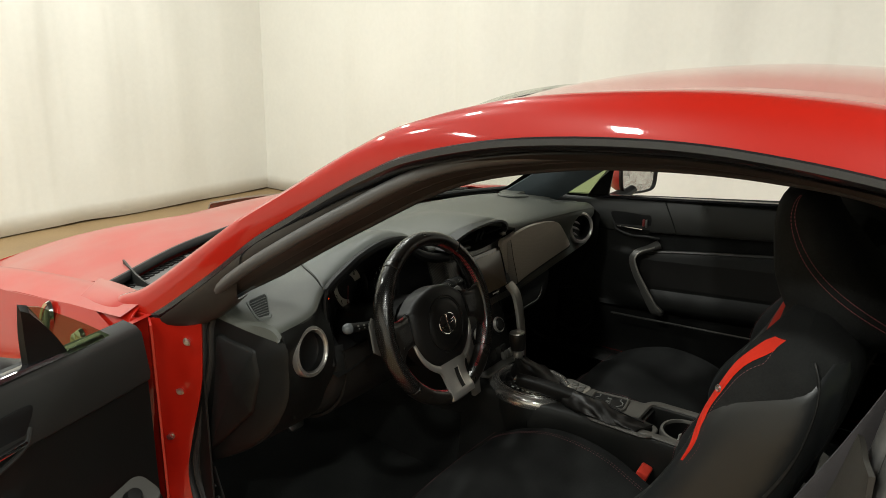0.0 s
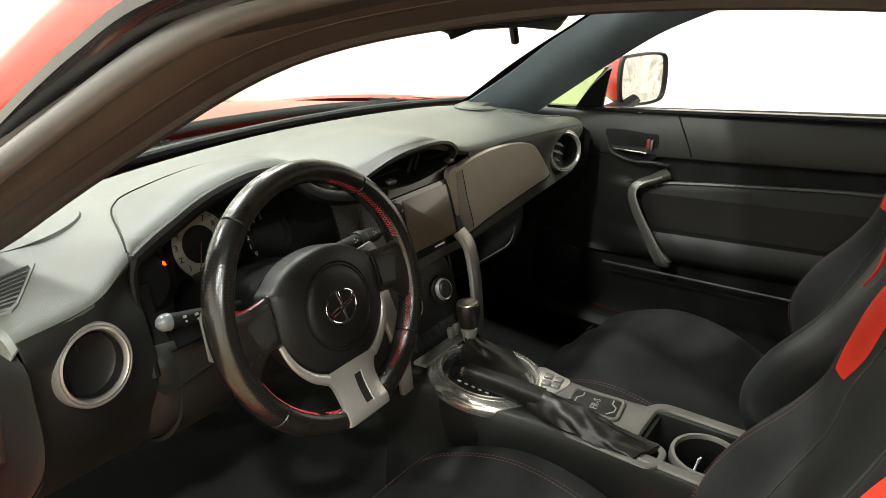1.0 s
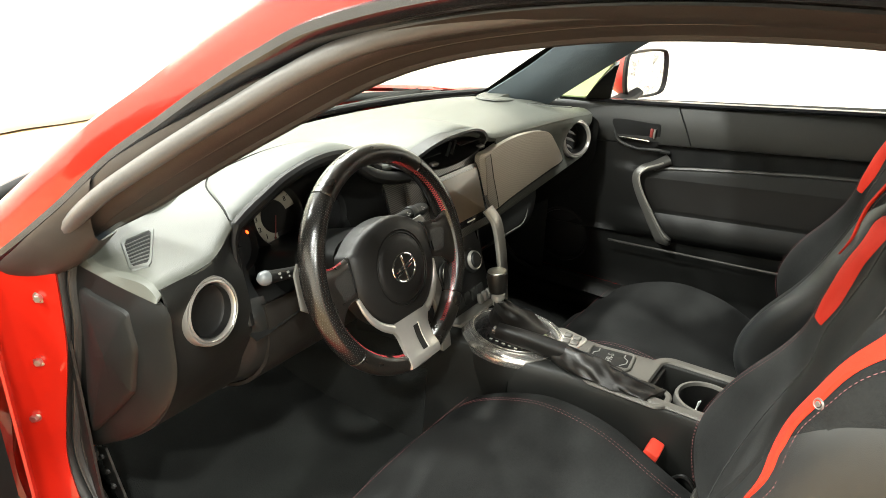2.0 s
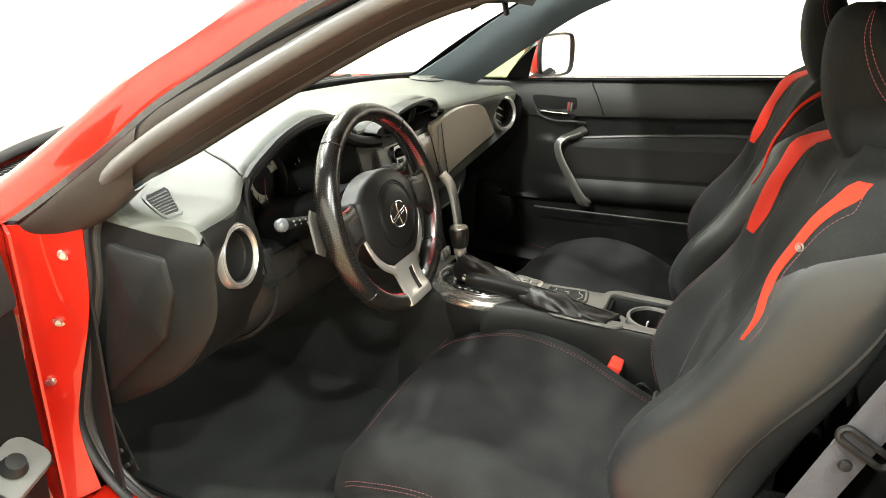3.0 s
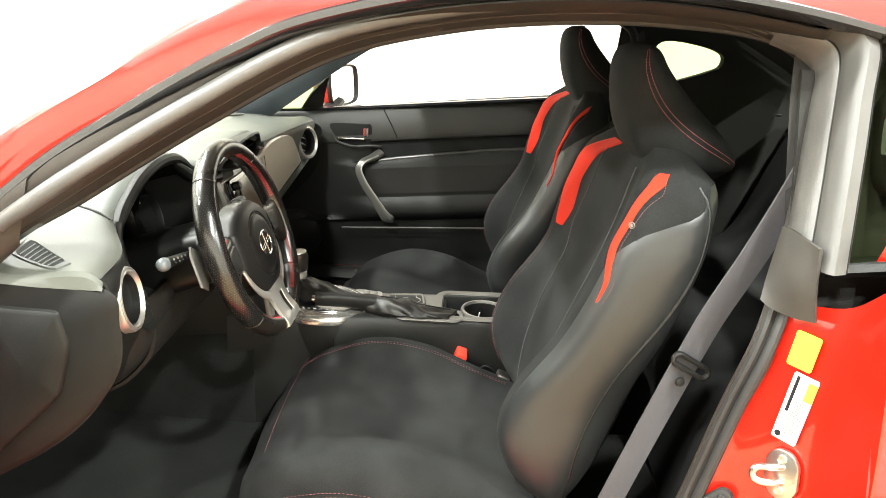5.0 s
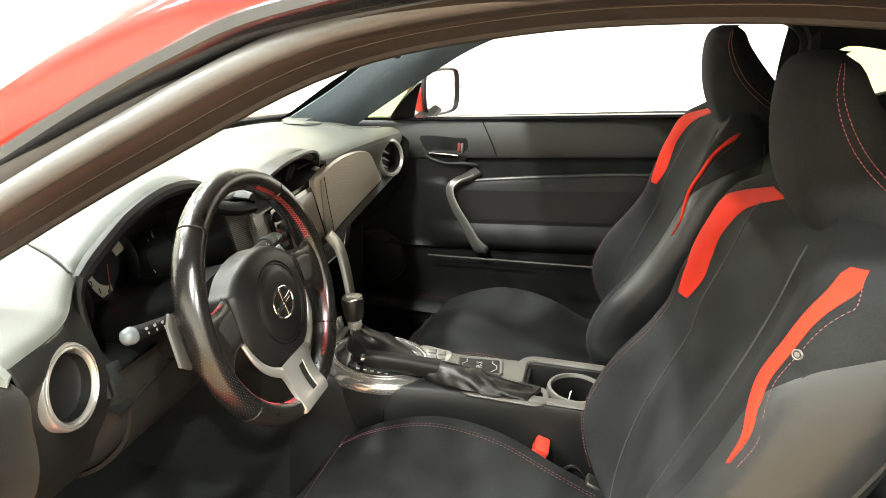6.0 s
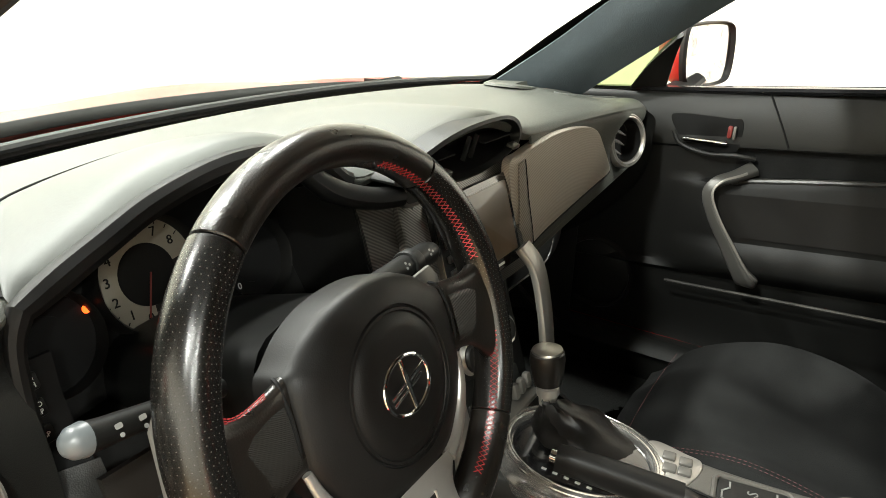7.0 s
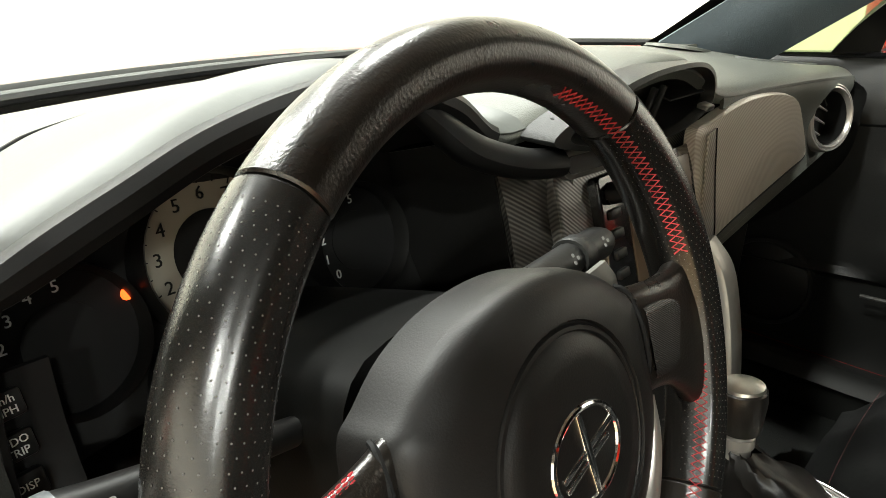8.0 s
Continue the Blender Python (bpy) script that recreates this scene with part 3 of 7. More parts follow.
            spokes = [lathe([(0.224, 0.095), (0.216, 0.1), (0.205, 0.075), (0.2, -0.09)], 40), lathe([(0.0, 0.055), (0.035, 0.055), (0.05, 0.045), (0.055, 0.0)], 24)]
            for k in range(10):
                spokes.append(moved(block(0.17, 0.022, 0.02, 0.006, pose(0.12, 0, 0.066, 0, -7, 0)), pose(0, 0, 0, 0, 0, 36 * k)))
            part("alloy_rim", moved(joined(*spokes), hub), TRIMGREY, wheel, "grey multi-spoke alloy rim")
            part("brake_disc", lathe([(0.0, 0.01), (0.14, 0.01), (0.14, -0.01), (0.0, -0.01)], 32, hub), STEEL, wheel)
            part("wheel_well", lathe([(0.35, 0.06), (0.36, -0.05), (0.35, -0.22), (0.0, -0.22)], 32, hub), BLACK, car)
    # nose and tail close the body
    nose = [[(x * k, y - 0.16 * k * k, z) for k in (-1, -0.6, 0, 0.6, 1)] for x, y, z in ((0.64, 1.97, 0.655), (0.70, 2.1, 0.58), (0.74, 2.16, 0.45), (0.75, 2.13, 0.25), (0.7, 2.0, 0.16))]
    part("front_bumper", net(nose, 16, 20, thick=0.01), RED, car, "red front bumper")
    part("grille", net([[(x, 2.172 - 0.2 * abs(x) ** 2, z) for x in (-0.35, 0, 0.35)] for z in (0.26, 0.42)], 6, 10, thick=0.01), BLACK, car)
    tail = [[(x * k, y + 0.12 * k * k, z) for k in (-1, -0.6, 0, 0.6, 1)] for x, y, z in ((0.68, -2.09, 0.92), (0.72, -2.12, 0.75), (0.74, -2.15, 0.5), (0.75, -2.1, 0.25), (0.7, -2.0, 0.18))]
    part("rear_bumper", net(tail, 16, 20, thick=0.01), RED, car, "red rear bumper")
    for side in (-1, 1):
        part("headlight", net([[(side * x, y, z) for x, y, z in ((0.7, 1.86, 0.69), (0.6, 1.98, 0.675), (0.45, 2.06, 0.66))], [(side * x, y, z) for x, y, z in ((0.74, 1.88, 0.62), (0.62, 2.04, 0.6), (0.46, 2.115, 0.59))]], 8, 8, thick=0.01), SCREEN, car, "clear headlight")
        part("tail_light", block(0.3, 0.05, 0.1, 0.02, pose(side * 0.52, -2.1, 0.8, 0, 0, -side * 8)), BUCKLERED, car, "red tail light")
    part("underbody", block(1.4, 3.9, 0.05, 0.01, pose(0, 0, 0.165)), BLACK, car)


build_body()


def build_openings():
    """Seals, jambs and sills round both door openings; the left one stands open to view."""
    for side, f in ((-1, lambda b: b), (1, mirrored)):
        paint = RED if side < 0 else PANEL
        part("inner_door_seal", f(sweep(rim_curve(0.017, -0.014, top_out=0.008), disc(0.008, 0.008, 10), up=(1, 0, 0), closed=True)), RUBBER, car, "dark rubber inner door seal")
        part("seal_web", f(grid([rim_curve(0.012, -0.01, top_out=0.004), rim_curve(0.014, -0.006, top_out=0.018, top_push=0.03), rim_curve(0.024, -0.008, top_out=0.034, top_push=0.05), rim_curve(0.036, -0.004, top_out=0.05, top_push=0.052), rim_curve(0.052, -0.006, top_out=0.062, top_push=0.052)], ring=True)), BROWNRUBBER, car, "brown-black rubber seal carrier")
        part("inner_bead", f(sweep(rim_curve(0.012, -0.02, top_out=0.018, top_push=0.034), disc(0.0045, 0.005, 8), up=(1, 0, 0), closed=True)), BROWNRUBBER, car)
        bead = rim_curve(0.024, 0.0, top_out=0.033, top_push=0.056)
        turn = next(i for i in range(40, 150) if bead[i].z < 0.95)
        part("door_seal", f(sweep(bead[2:turn], disc(0.011, 0.011, 12), up=(1, 0, 0))), SEAL, car, "grey rubber door seal bead along the roof")
        part("door_seal", f(sweep(bead[turn - 1:] + bead[:3], disc(0.007, 0.008, 10), up=(1, 0, 0))), RUBBER, car, "black rubber door seal down the jambs")
        g = cr(GUTTER, 100)
        strip = [[(p.x + dx, p.y + dy, p.z + dz) for p in g] for dx, dy, dz in ((0.004, 0.002, 0.003), (-0.003, -0.001, -0.001), (-0.004, -0.004, -0.009), (0.002, -0.008, -0.015), (0.02, -0.012, -0.02))]
        part("gutter_trim", f(grid(strip)), GUTTERGLOSS, car, "gloss black roof gutter trim")
        top_line = [(-0.756, 0.612, 0.847), (-0.746, 0.56, 0.878), (-0.733, 0.50, 0.916), (-0.716, 0.44, 0.962), (-0.70, 0.38, 1.008)]
        low_line = [(-0.744, 0.606, 0.834), (-0.735, 0.565, 0.832), (-0.712, 0.515, 0.841), (-0.698, 0.462, 0.87), (-0.69, 0.41, 0.915)]
        mid_line = [tuple((a + b) / 2 + d for a, b, d in zip(p, q, (-0.008, -0.004, 0.0))) for p, q in zip(top_line, low_line)]
        part("pillar_foot", f(net([[(x + 0.02, y, z + 0.004) for x, y, z in top_line], top_line, mid_line, low_line, [(x + 0.03, y + 0.004, z + 0.002) for x, y, z in low_line]], 14, 24)), BROWNRUBBER, car, "dark rubber wedge at the foot of the windscreen pillar")
        corner = [[(-0.70, 0.70, 0.862), (-0.70, 0.80, 0.862), (-0.70, 0.87, 0.858)], [(-0.745, 0.63, 0.872), (-0.748, 0.72, 0.872), (-0.75, 0.82, 0.862)], [(-0.775, 0.612, 0.862), (-0.785, 0.68, 0.86), (-0.79, 0.80, 0.845)], [(-0.80, 0.608, 0.835), (-0.80, 0.66, 0.838), (-0.806, 0.78, 0.825)], [(-0.80, 0.605, 0.80), (-0.81, 0.64, 0.80), (-0.82, 0.7, 0.79)]]
        part("fender_corner", f(net(corner, 14, 12, thick=0.003)), RED, car, "red fender corner at the foot of the pillar")
        part("gutter_channel", f(grid([[(p.x + dx, p.y + dy, p.z + dz) for p in g[:78]] for dx, dy, dz in ((0.016, -0.012, -0.022), (0.03, -0.014, -0.03), (0.06, -0.02, -0.036), (0.09, -0.02, -0.03))])), BROWNRUBBER, car)
        # front hinge post, red, set with bolts
        front = [[(-0.708, 0.50 + 0.0, 0.85), (-0.708, 0.515, 0.72), (-0.71, 0.56, 0.58), (-0.71, 0.585, 0.48), (-0.71, 0.56, 0.37)], [(-0.745, 0.56, 0.855), (-0.75, 0.575, 0.72), (-0.76, 0.61, 0.58), (-0.765, 0.63, 0.48), (-0.765, 0.60, 0.355)],
                 [(-0.79, 0.6, 0.86), (-0.815, 0.615, 0.72), (-0.83, 0.625, 0.58), (-0.835, 0.63, 0.48), (-0.83, 0.63, 0.35)]]
        jamb = part("hinge_post", f(net(front, 12, 24, thick=0.004)), paint, car, "painted hinge post of the door opening")
        for p in ((-0.72, 0.53, 0.809), (-0.728, 0.556, 0.70), (-0.737, 0.592, 0.59)):
            m = facing(p, (-0.75, -0.62, 0.05))
            part("bolt", f(joined(lathe([(0.0, 0.011), (0.0048, 0.011), (0.006, 0.0095), (0.006, 0.003)], 6, m), lathe([(0.0, 0.004), (0.009, 0.003), (0.0095, 0.0)], 20, m))), STEEL, jamb, "zinc-plated hinge bolt")
        # rear post
        back = [[(-0.672, -0.572, 0.892), (-0.675, -0.56, 0.84), (-0.69, -0.526, 0.68), (-0.70, -0.487, 0.5), (-0.70, -0.44, 0.36)], [(-0.70, -0.594, 0.895), (-0.70, -0.58, 0.84), (-0.705, -0.552, 0.68), (-0.71, -0.522, 0.5), (-0.71, -0.485, 0.35)],
                [(-0.745, -0.626, 0.912), (-0.755, -0.618, 0.84), (-0.765, -0.61, 0.68), (-0.77, -0.60, 0.5), (-0.77, -0.58, 0.34)], [(-0.79, -0.638, 0.955), (-0.825, -0.64, 0.84), (-0.852, -0.64, 0.68), (-0.86, -0.64, 0.5), (-0.845, -0.64, 0.33)]]
        post = part("latch_post", f(net(back, 14, 24, thick=0.004)), paint, car, "painted latch post of the door opening")
        # two broad rubber strips down the window post, a dark groove between them, and the moulded foot they end in
        inner = [(-0.556, -0.545, 1.198), (-0.560, -0.582, 1.184), (-0.568, -0.603, 1.163), (-0.581, -0.6, 1.13), (-0.60, -0.593, 1.085), (-0.622, -0.585, 1.035), (-0.657, -0.572, 0.95)]
        outer = [(-0.592, -0.548, 1.224), (-0.597, -0.59, 1.213), (-0.606, -0.613, 1.192), (-0.629, -0.609, 1.138), (-0.647, -0.603, 1.095), (-0.667, -0.597, 1.046), (-0.706, -0.583, 0.948)]
        rear = [(-0.626, -0.562, 1.236), (-0.632, -0.605, 1.226), (-0.641, -0.628, 1.207), (-0.664, -0.622, 1.146), (-0.682, -0.617, 1.1), (-0.703, -0.61, 1.05), (-0.742, -0.597, 0.95)]

        def strip(a, b, swell):
            rows = []
            for k in np.linspace(0.03, 0.97, 11):
                lift = swell * (1 - abs(2 * k - 1) ** 3)
                rows.append([p.lerp(q, k) + Vector((-0.55, 0.8, 0.1)) * lift for p, q in zip(cr(a, 40), cr(b, 40))])
            rows = [[p + Vector((0.3, -0.8, 0)) * 0.02 for p in rows[0]]] + rows + [[p + Vector((0.3, -0.8, 0)) * 0.02 for p in rows[-1]]]
            return grid(rows)

        part("post_seal", f(strip(inner, outer, 0.007)), SEAL, car, "broad grey rubber seal down the window post")
        part("post_seal", f(strip(outer, rear, 0.006)), POSTRUBBER, car, "pale grey rubber strip beside the rear side window")
        part("post_groove", f(grid([[Vector(p) + Vector((0.02, -0.012, 0)) for p in cr(inner, 40)], [Vector(p) + Vector((0.004, -0.012, 0)) for p in cr(outer, 40)], [Vector(p) + Vector((0.012, -0.02, 0)) for p in cr(rear, 40)]])), RUBBER, car)
        foot = [[(-0.664, -0.566, 0.985), (-0.676, -0.554, 0.93), (-0.688, -0.543, 0.893)], [(-0.682, -0.57, 0.985), (-0.694, -0.559, 0.93), (-0.70, -0.553, 0.888)], [(-0.706, -0.575, 0.982), (-0.716, -0.569, 0.93), (-0.718, -0.572, 0.886)], [(-0.728, -0.583, 0.978), (-0.733, -0.585, 0.93), (-0.735, -0.592, 0.888)]]
        part("post_foot", f(net(foot, 22, 14, thick=0.006)), POSTFOOT, car, "moulded brown-grey rubber foot of the window post")
        # fixed side window behind the door
        pane = [[(-0.606, -0.62, 1.2), (-0.645, -0.628, 1.09), (-0.71, -0.62, 0.955)], [(-0.62, -0.8, 1.165), (-0.665, -0.82, 1.07), (-0.72, -0.83, 0.99)], [(-0.65, -1.0, 1.09), (-0.68, -1.0, 1.05), (-0.71, -1.0, 1.01)], [(-0.69, -1.2, 1.012), (-0.692, -1.2, 1.01), (-0.695, -1.2, 1.005)]]
        ob = part("quarter_window", f(net(pane, 14, 10, thick=0.004)), GREENGLASS, car, "green-tinted fixed rear side window")
        ob.visible_shadow = False
        # sill plate between the posts
        sill = [[(x, y, z) for y in (-0.47, -0.2, 0.2, 0.57)] for x, z in ((-0.66, 0.34), (-0.69, 0.362), (-0.725, 0.355), (-0.775, 0.35))]
        part("sill_plate", f(net(sill, 10, 10, thick=0.004)), paint, car, "painted door sill")
    # striker, door switch and stickers on the driver's post
    m = facing((-0.748, -0.59, 0.678), (-0.62, 0.78, 0.1)) @ pose(0, 0, 0.003, 0, 0, 8)
    striker = part("striker_plate", plate([(x * (1 - abs(y) * 9), y) for x, y in rounded(0.05, 0.068, 0.02, 6)], 0.006, 0.002, m), STEEL, car, "bright metal door latch striker")
    loop = cr([(0.004, 0.011, 0.0), (-0.006, 0.011, 0.016), (-0.02, 0.009, 0.027), (-0.025, 0.0, 0.03), (-0.02, -0.009, 0.027), (-0.006, -0.011, 0.016), (0.004, -0.011, 0.0)], 30)
    part("striker_loop", moved(sweep(loop, disc(0.0045, n=10), up=(1, 0, 0)), m), STEEL, striker)
    for dy in (-0.026, 0.026):
        part("striker_screw", lathe([(0.0, 0.0075), (0.003, 0.0075), (0.0035, 0.009), (0.0055, 0.009), (0.0065, 0.004)], 14, m @ pose(0, dy * 0.84, 0)), STEEL, striker)
    m = facing((-0.712, -0.53, 0.603), (-0.8, 0.58, 0.08)) @ pose(0, 0, 0, 0, 0, -38)
    sw = part("door_switch", plate([(x, y) for x, y in rounded(0.026, 0.05, 0.0125)], 0.01, 0.003, m), RUBBER, car, "black rubber door light switch")
    part("switch_plunger", lathe([(0.0, 0.016), (0.005, 0.015), (0.007, 0.01)], 14, m @ pose(0, -0.012, 0)), STEEL, sw)
    part("switch_button", lathe([(0.0, 0.018), (0.006, 0.017), (0.008, 0.01)], 14, m @ pose(0, 0.012, 0)), RUBBER, sw)
    m = facing((-0.727, -0.592, 0.844), (-0.66, 0.74, 0.1)) @ pose(0, 0, 0.004, 0, 0, -4)
    part("yellow_label", plate(rounded(0.031, 0.047, 0.003), 0.0008, 0, m), YELLOW, car, "small yellow sticker on the latch post")
    m = facing((-0.737, -0.592, 0.768), (-0.68, 0.72, 0.1)) @ pose(0, 0, 0.004, 0, 0, -5)
    sheet = part("data_label", plate(rounded(0.031, 0.094, 0.003), 0.0008, 0, m), PAPER, car, "white data sticker with dark print on the latch post")
    part("print_block", plate(rounded(0.011, 0.026, 0.001), 0.0004, 0, m @ pose(0.010, 0.028, 0.0009)), YELLOW, sheet)
    part("print_bar", plate(rounded(0.004, 0.05, 0.001), 0.0004, 0, m @ pose(-0.009, 0.018, 0.0009)), INK, sheet)
    part("print_dot", lathe([(0.0, 0.0004), (0.004, 0.0004), (0.004, 0.0)], 16, m @ pose(-0.009, -0.04, 0.0009)), INK, sheet)
    for k in range(6):
        part("print_line", plate(rounded(0.0012, 0.055 - 0.006 * (k % 3), 0.0003), 0.0003, 0, m @ pose(-0.004 + 0.0028 * k, -0.012, 0.0009)), TRIMGREY, sheet)
    m = facing((-0.733, -0.552, 0.558), (-0.83, 0.55, 0.1)) @ pose(0, 0, 0.002, 0, 0, -12)
    part("tyre_label", plate(rounded(0.035, 0.05, 0.003), 0.0008, 0, m), INK, car, "small black sticker low on the latch post")


build_openings()


# ---- doors ----
def build_door(side, angle):
    """One door, drawn on the car's right and mirrored for the left; angle: how far it stands open."""
    hinge = Vector((side * 0.775, 0.585, 0))
    tf = Matrix.Translation(hinge) @ pose(0, 0, 0, 0, 0, side * angle) @ Matrix.Translation(-hinge) @ Matrix.Diagonal((side, 1, 1, 1))
    put = lambda bm: moved(bm, tf)
    state = "standing wide open" if angle else "closed"
    belt = smoothly([0.60, 0.32, -0.46, -0.62], [0.865, 0.885, 0.962, 0.97])
    rise = lambda y: 0.095 * (0.1 - y)
    # outer skin
    ys = [0.612, 0.4, 0.1, -0.2, -0.5, -0.628]
    skin = [[(body_x(y, z), y, z) for y in ys] for z in (0.355, 0.5, 0.65, 0.8)] + [[(body_x(y, belt(y)) - 0.004, y, belt(y) - 0.012) for y in ys], [(body_x(y, belt(y)) - 0.03, y, belt(y) - 0.004) for y in ys]]
    door = part("door", put(net(skin, 24, 30)), RED, car, f"red car door {state}, window lowered")
    part("waist_trim", put(sweep([(body_x(y, belt(y)) - 0.03, y, belt(y) + 0.0) for y in np.linspace(0.46, -0.615, 30)], disc(0.012, 0.008, 8))), GLOSSY, door, "black waist moulding of the window slot")
    edge = [[(x, y, z) for z in (0.355, 0.5, 0.65, 0.8, 0.93)] for x, y in ((0.84, -0.628), (0.78, -0.628), (0.735, -0.60))]
    part("door_end", put(net(edge, 8, 12, thick=0.004)), RED, door)
    part("door_front_end", put(net([[(x, y, z) for z in (0.355, 0.5, 0.65, 0.8, 0.86)] for x, y in ((0.82, 0.612), (0.775, 0.60), (0.735, 0.56))], 8, 12, thick=0.004)), RED, door)
    part("door_underside", put(net([[(x, y, 0.353) for y in (0.6, 0, -0.62)] for x in (0.845, 0.735)], 4, 8, thick=0.004)), RED, door)
    # inner lining: upper pad, recess, padded middle, armrest, pocket
    depth = [(0.0, 0.775), (0.008, 0.748), (0.02, 0.738), (0.10, 0.728), (0.112, 0.73), (0.117, 0.748), (0.165, 0.752), (0.18, 0.75), (0.186, 0.735), (0.20, 0.728), (0.29, 0.722), (0.302, 0.722), (0.316, 0.712), (0.352, 0.706), (0.364, 0.71), (0.377, 0.726), (0.39, 0.742), (0.48, 0.745), (0.53, 0.75)] + ([(0.56, 0.742), (0.60, 0.735)] if side > 0 else [])
    rows = []
    for k, (d, x) in enumerate(depth):
        row = []
        for y in np.linspace(0.535, -0.60, 44):
            arch = 0.022 * min(1.0, max(0.0, (0.14 - y) / 0.4)) ** 0.6 if 0.15 < d < 0.22 else 0.0
            z = belt(y) + 0.006 - (d - arch) * (1 + 0.06 * (0.1 - y))
            fade = min(1.0, max(0.0, (0.26 - y) / 0.1)) if 0.117 <= d <= 0.375 else 1.0
            row.append((x * fade + 0.735 * (1 - fade), y, z))
        rows.append(row)
    # lit top pad gets the lighter vinyl, the shaded lining below the darker
    part("lining_top", put(grid(rows[:6])), DOORPAD, door, "vinyl upper pad of the door lining, painted lighter as the lit part")
    part("door_lining", put(grid(rows[5:])), DOORTRIM, door, "moulded door lining, painted darker as the shaded part")
    dip = lambda y, d: belt(y) + 0.006 - (d - 0.022 * min(1.0, max(0.0, (0.14 - y) / 0.4)) ** 0.6 * soft_step(0.12, 0.165, d)) * (1 + 0.06 * (0.1 - y))
    # dark sheet deepens the shade under the top pad
    part("lining_recess", put(grid([[(x, y, dip(y, d)) for y in np.linspace(0.15, -0.60, 30)] for d, x in ((0.119, 0.746), (0.14, 0.7475), (0.178, 0.747))])), SUEDE, door, "black cloth in the recess of the door lining, dark for its shade")
    part("lining_pad", put(grid([[(x - 0.003, y, belt(y) + 0.006 - d * (1 + 0.06 * (0.1 - y))) for y in np.linspace(0.165, -0.60, 30)] for d, x in ((0.205, 0.728), (0.29, 0.722))])), PADSKIN, door, "black cloth insert of the door lining")
    path = [(0.738, y, belt(y) + 0.006 - (0.183 - 0.022 * min(1.0, max(0.0, (0.14 - y) / 0.4)) ** 0.6) * (1 + 0.06 * (0.1 - y))) for y in np.linspace(0.15, -0.58, 24)]
    part("lining_bead", put(sweep(path, disc(0.006, 0.006, 8))), BEAD, door, "dark satin bead along the door lining")
    path = [(0.699, y, 0.512 + 0.5 * rise(y)) for y in np.linspace(0.24, -0.58, 20)]
    part("pocket_edge", put(sweep(path, disc(0.003, 0.0035, 8))), BEAD, door)
    # grab handle: from the pad down to the armrest
    path = cr([(0.742, 0.115, 0.757), (0.722, 0.142, 0.742), (0.706, 0.172, 0.728), (0.698, 0.184, 0.704), (0.694, 0.166, 0.662), (0.692, 0.133, 0.612), (0.692, 0.104, 0.568), (0.698, 0.088, 0.546), (0.712, 0.082, 0.538)], 44)
    thin = smoothly([0.0, 0.2, 0.45, 0.75, 0.9, 1.0], [0.95, 0.72, 0.62, 0.9, 1.25, 1.1])
    grab = part("grab_handle", put(sweep(path, [(x, y) for x, y in rounded(0.020, 0.034, 0.007, 4)], up=(0.2, 1, 0), size=thin)), HANDLEGREY, door, "dark satin door grab handle")
    # bright strip that stands in for the highlight on the handle's edge
    edge = [p + Vector((-0.0085 * thin(k / 43), -0.0155 * thin(k / 43), 0.006 * thin(k / 43))) for k, p in enumerate(path)][4:-3]
    part("handle_highlight", put(sweep(edge, disc(0.003, 0.0022, 8), up=(1, 0, 0))), SATIN, grab, "painted highlight along the handle edge")
    # release lever in its bowl
    m = Matrix.Translation((0.731, 0.205, 0.818)) @ Matrix(((0, 0, -1, 0), (-1, 0, 0, 0), (0, 1, 0, 0), (0, 0, 0, 1)))
    bowl = [(-0.078, 0.02), (-0.06, 0.03), (0.03, 0.031), (0.056, 0.028), (0.058, -0.018), (0.045, -0.034), (-0.01, -0.037), (-0.04, -0.034), (-0.058, -0.014)]
    shape = [(p.x, p.y) for p in cr([(x, y, 0) for x, y in bowl], 48, closed=True)]
    # flat near-black plate paints the shade inside the lever's recess
    part("lever_bowl_shade", put(plate(shape, 0.002, 0.0008, m)), INK, door, "flat black patch for the shade in the door lever recess")
    part("lever_lip", put(sweep([m @ p for p in cr([(-0.07, -0.006, 0.001), (-0.052, -0.03, 0.003), (0.0, -0.042, 0.004), (0.05, -0.038, 0.004), (0.075, -0.039, 0.001), (0.09, -0.041, -0.004)], 30)], disc(0.0045, 0.004, 8), up=(1, 0, 0))), DOORPAD, door)
    seam = [(0.0, 0.119), (0.02, 0.106), (0.05, 0.09), (0.08, 0.075), (0.108, 0.062)]
    part("lining_seam", put(sweep([(0.7365 - 0.125 * max(0.0, d - 0.02) + (0.012 if d == 0 else 0), y, belt(y) + 0.006 - d * (1 + 0.06 * (0.1 - y))) for d, y in seam], disc(0.0018, n=6), up=(1, 0, 0))), INK, door)
    part("release_lever", put(moved(block(0.088, 0.009, 0.012, 0.004), m @ pose(-0.006, -0.016, 0.011, 0, 0, 1))), CHROME, door, "chrome inside door lever")
    lock = part("lock_knob", put(moved(block(0.009, 0.024, 0.008, 0.003), m @ pose(0.037, 0.006, 0.006))), LOCKRED, door, "small dull red lock lever")
    part("lock_frame", put(moved(block(0.007, 0.026, 0.010, 0.003), m @ pose(0.0455, 0.005, 0.006))), TRIMGREY, lock)
    # window switches on the driver's armrest
    if side < 0:
        sw = Matrix.Translation((0.683, 0.375, 0.605)) @ pose(0, 0, 0, 8, -30, 0)
        plate_ob = part("switch_panel", put(plate(rounded(0.062, 0.15, 0.02), 0.014, 0.004, sw @ pose(0, 0, -0.012))), SWITCHGREY, door, "grey window switch panel")
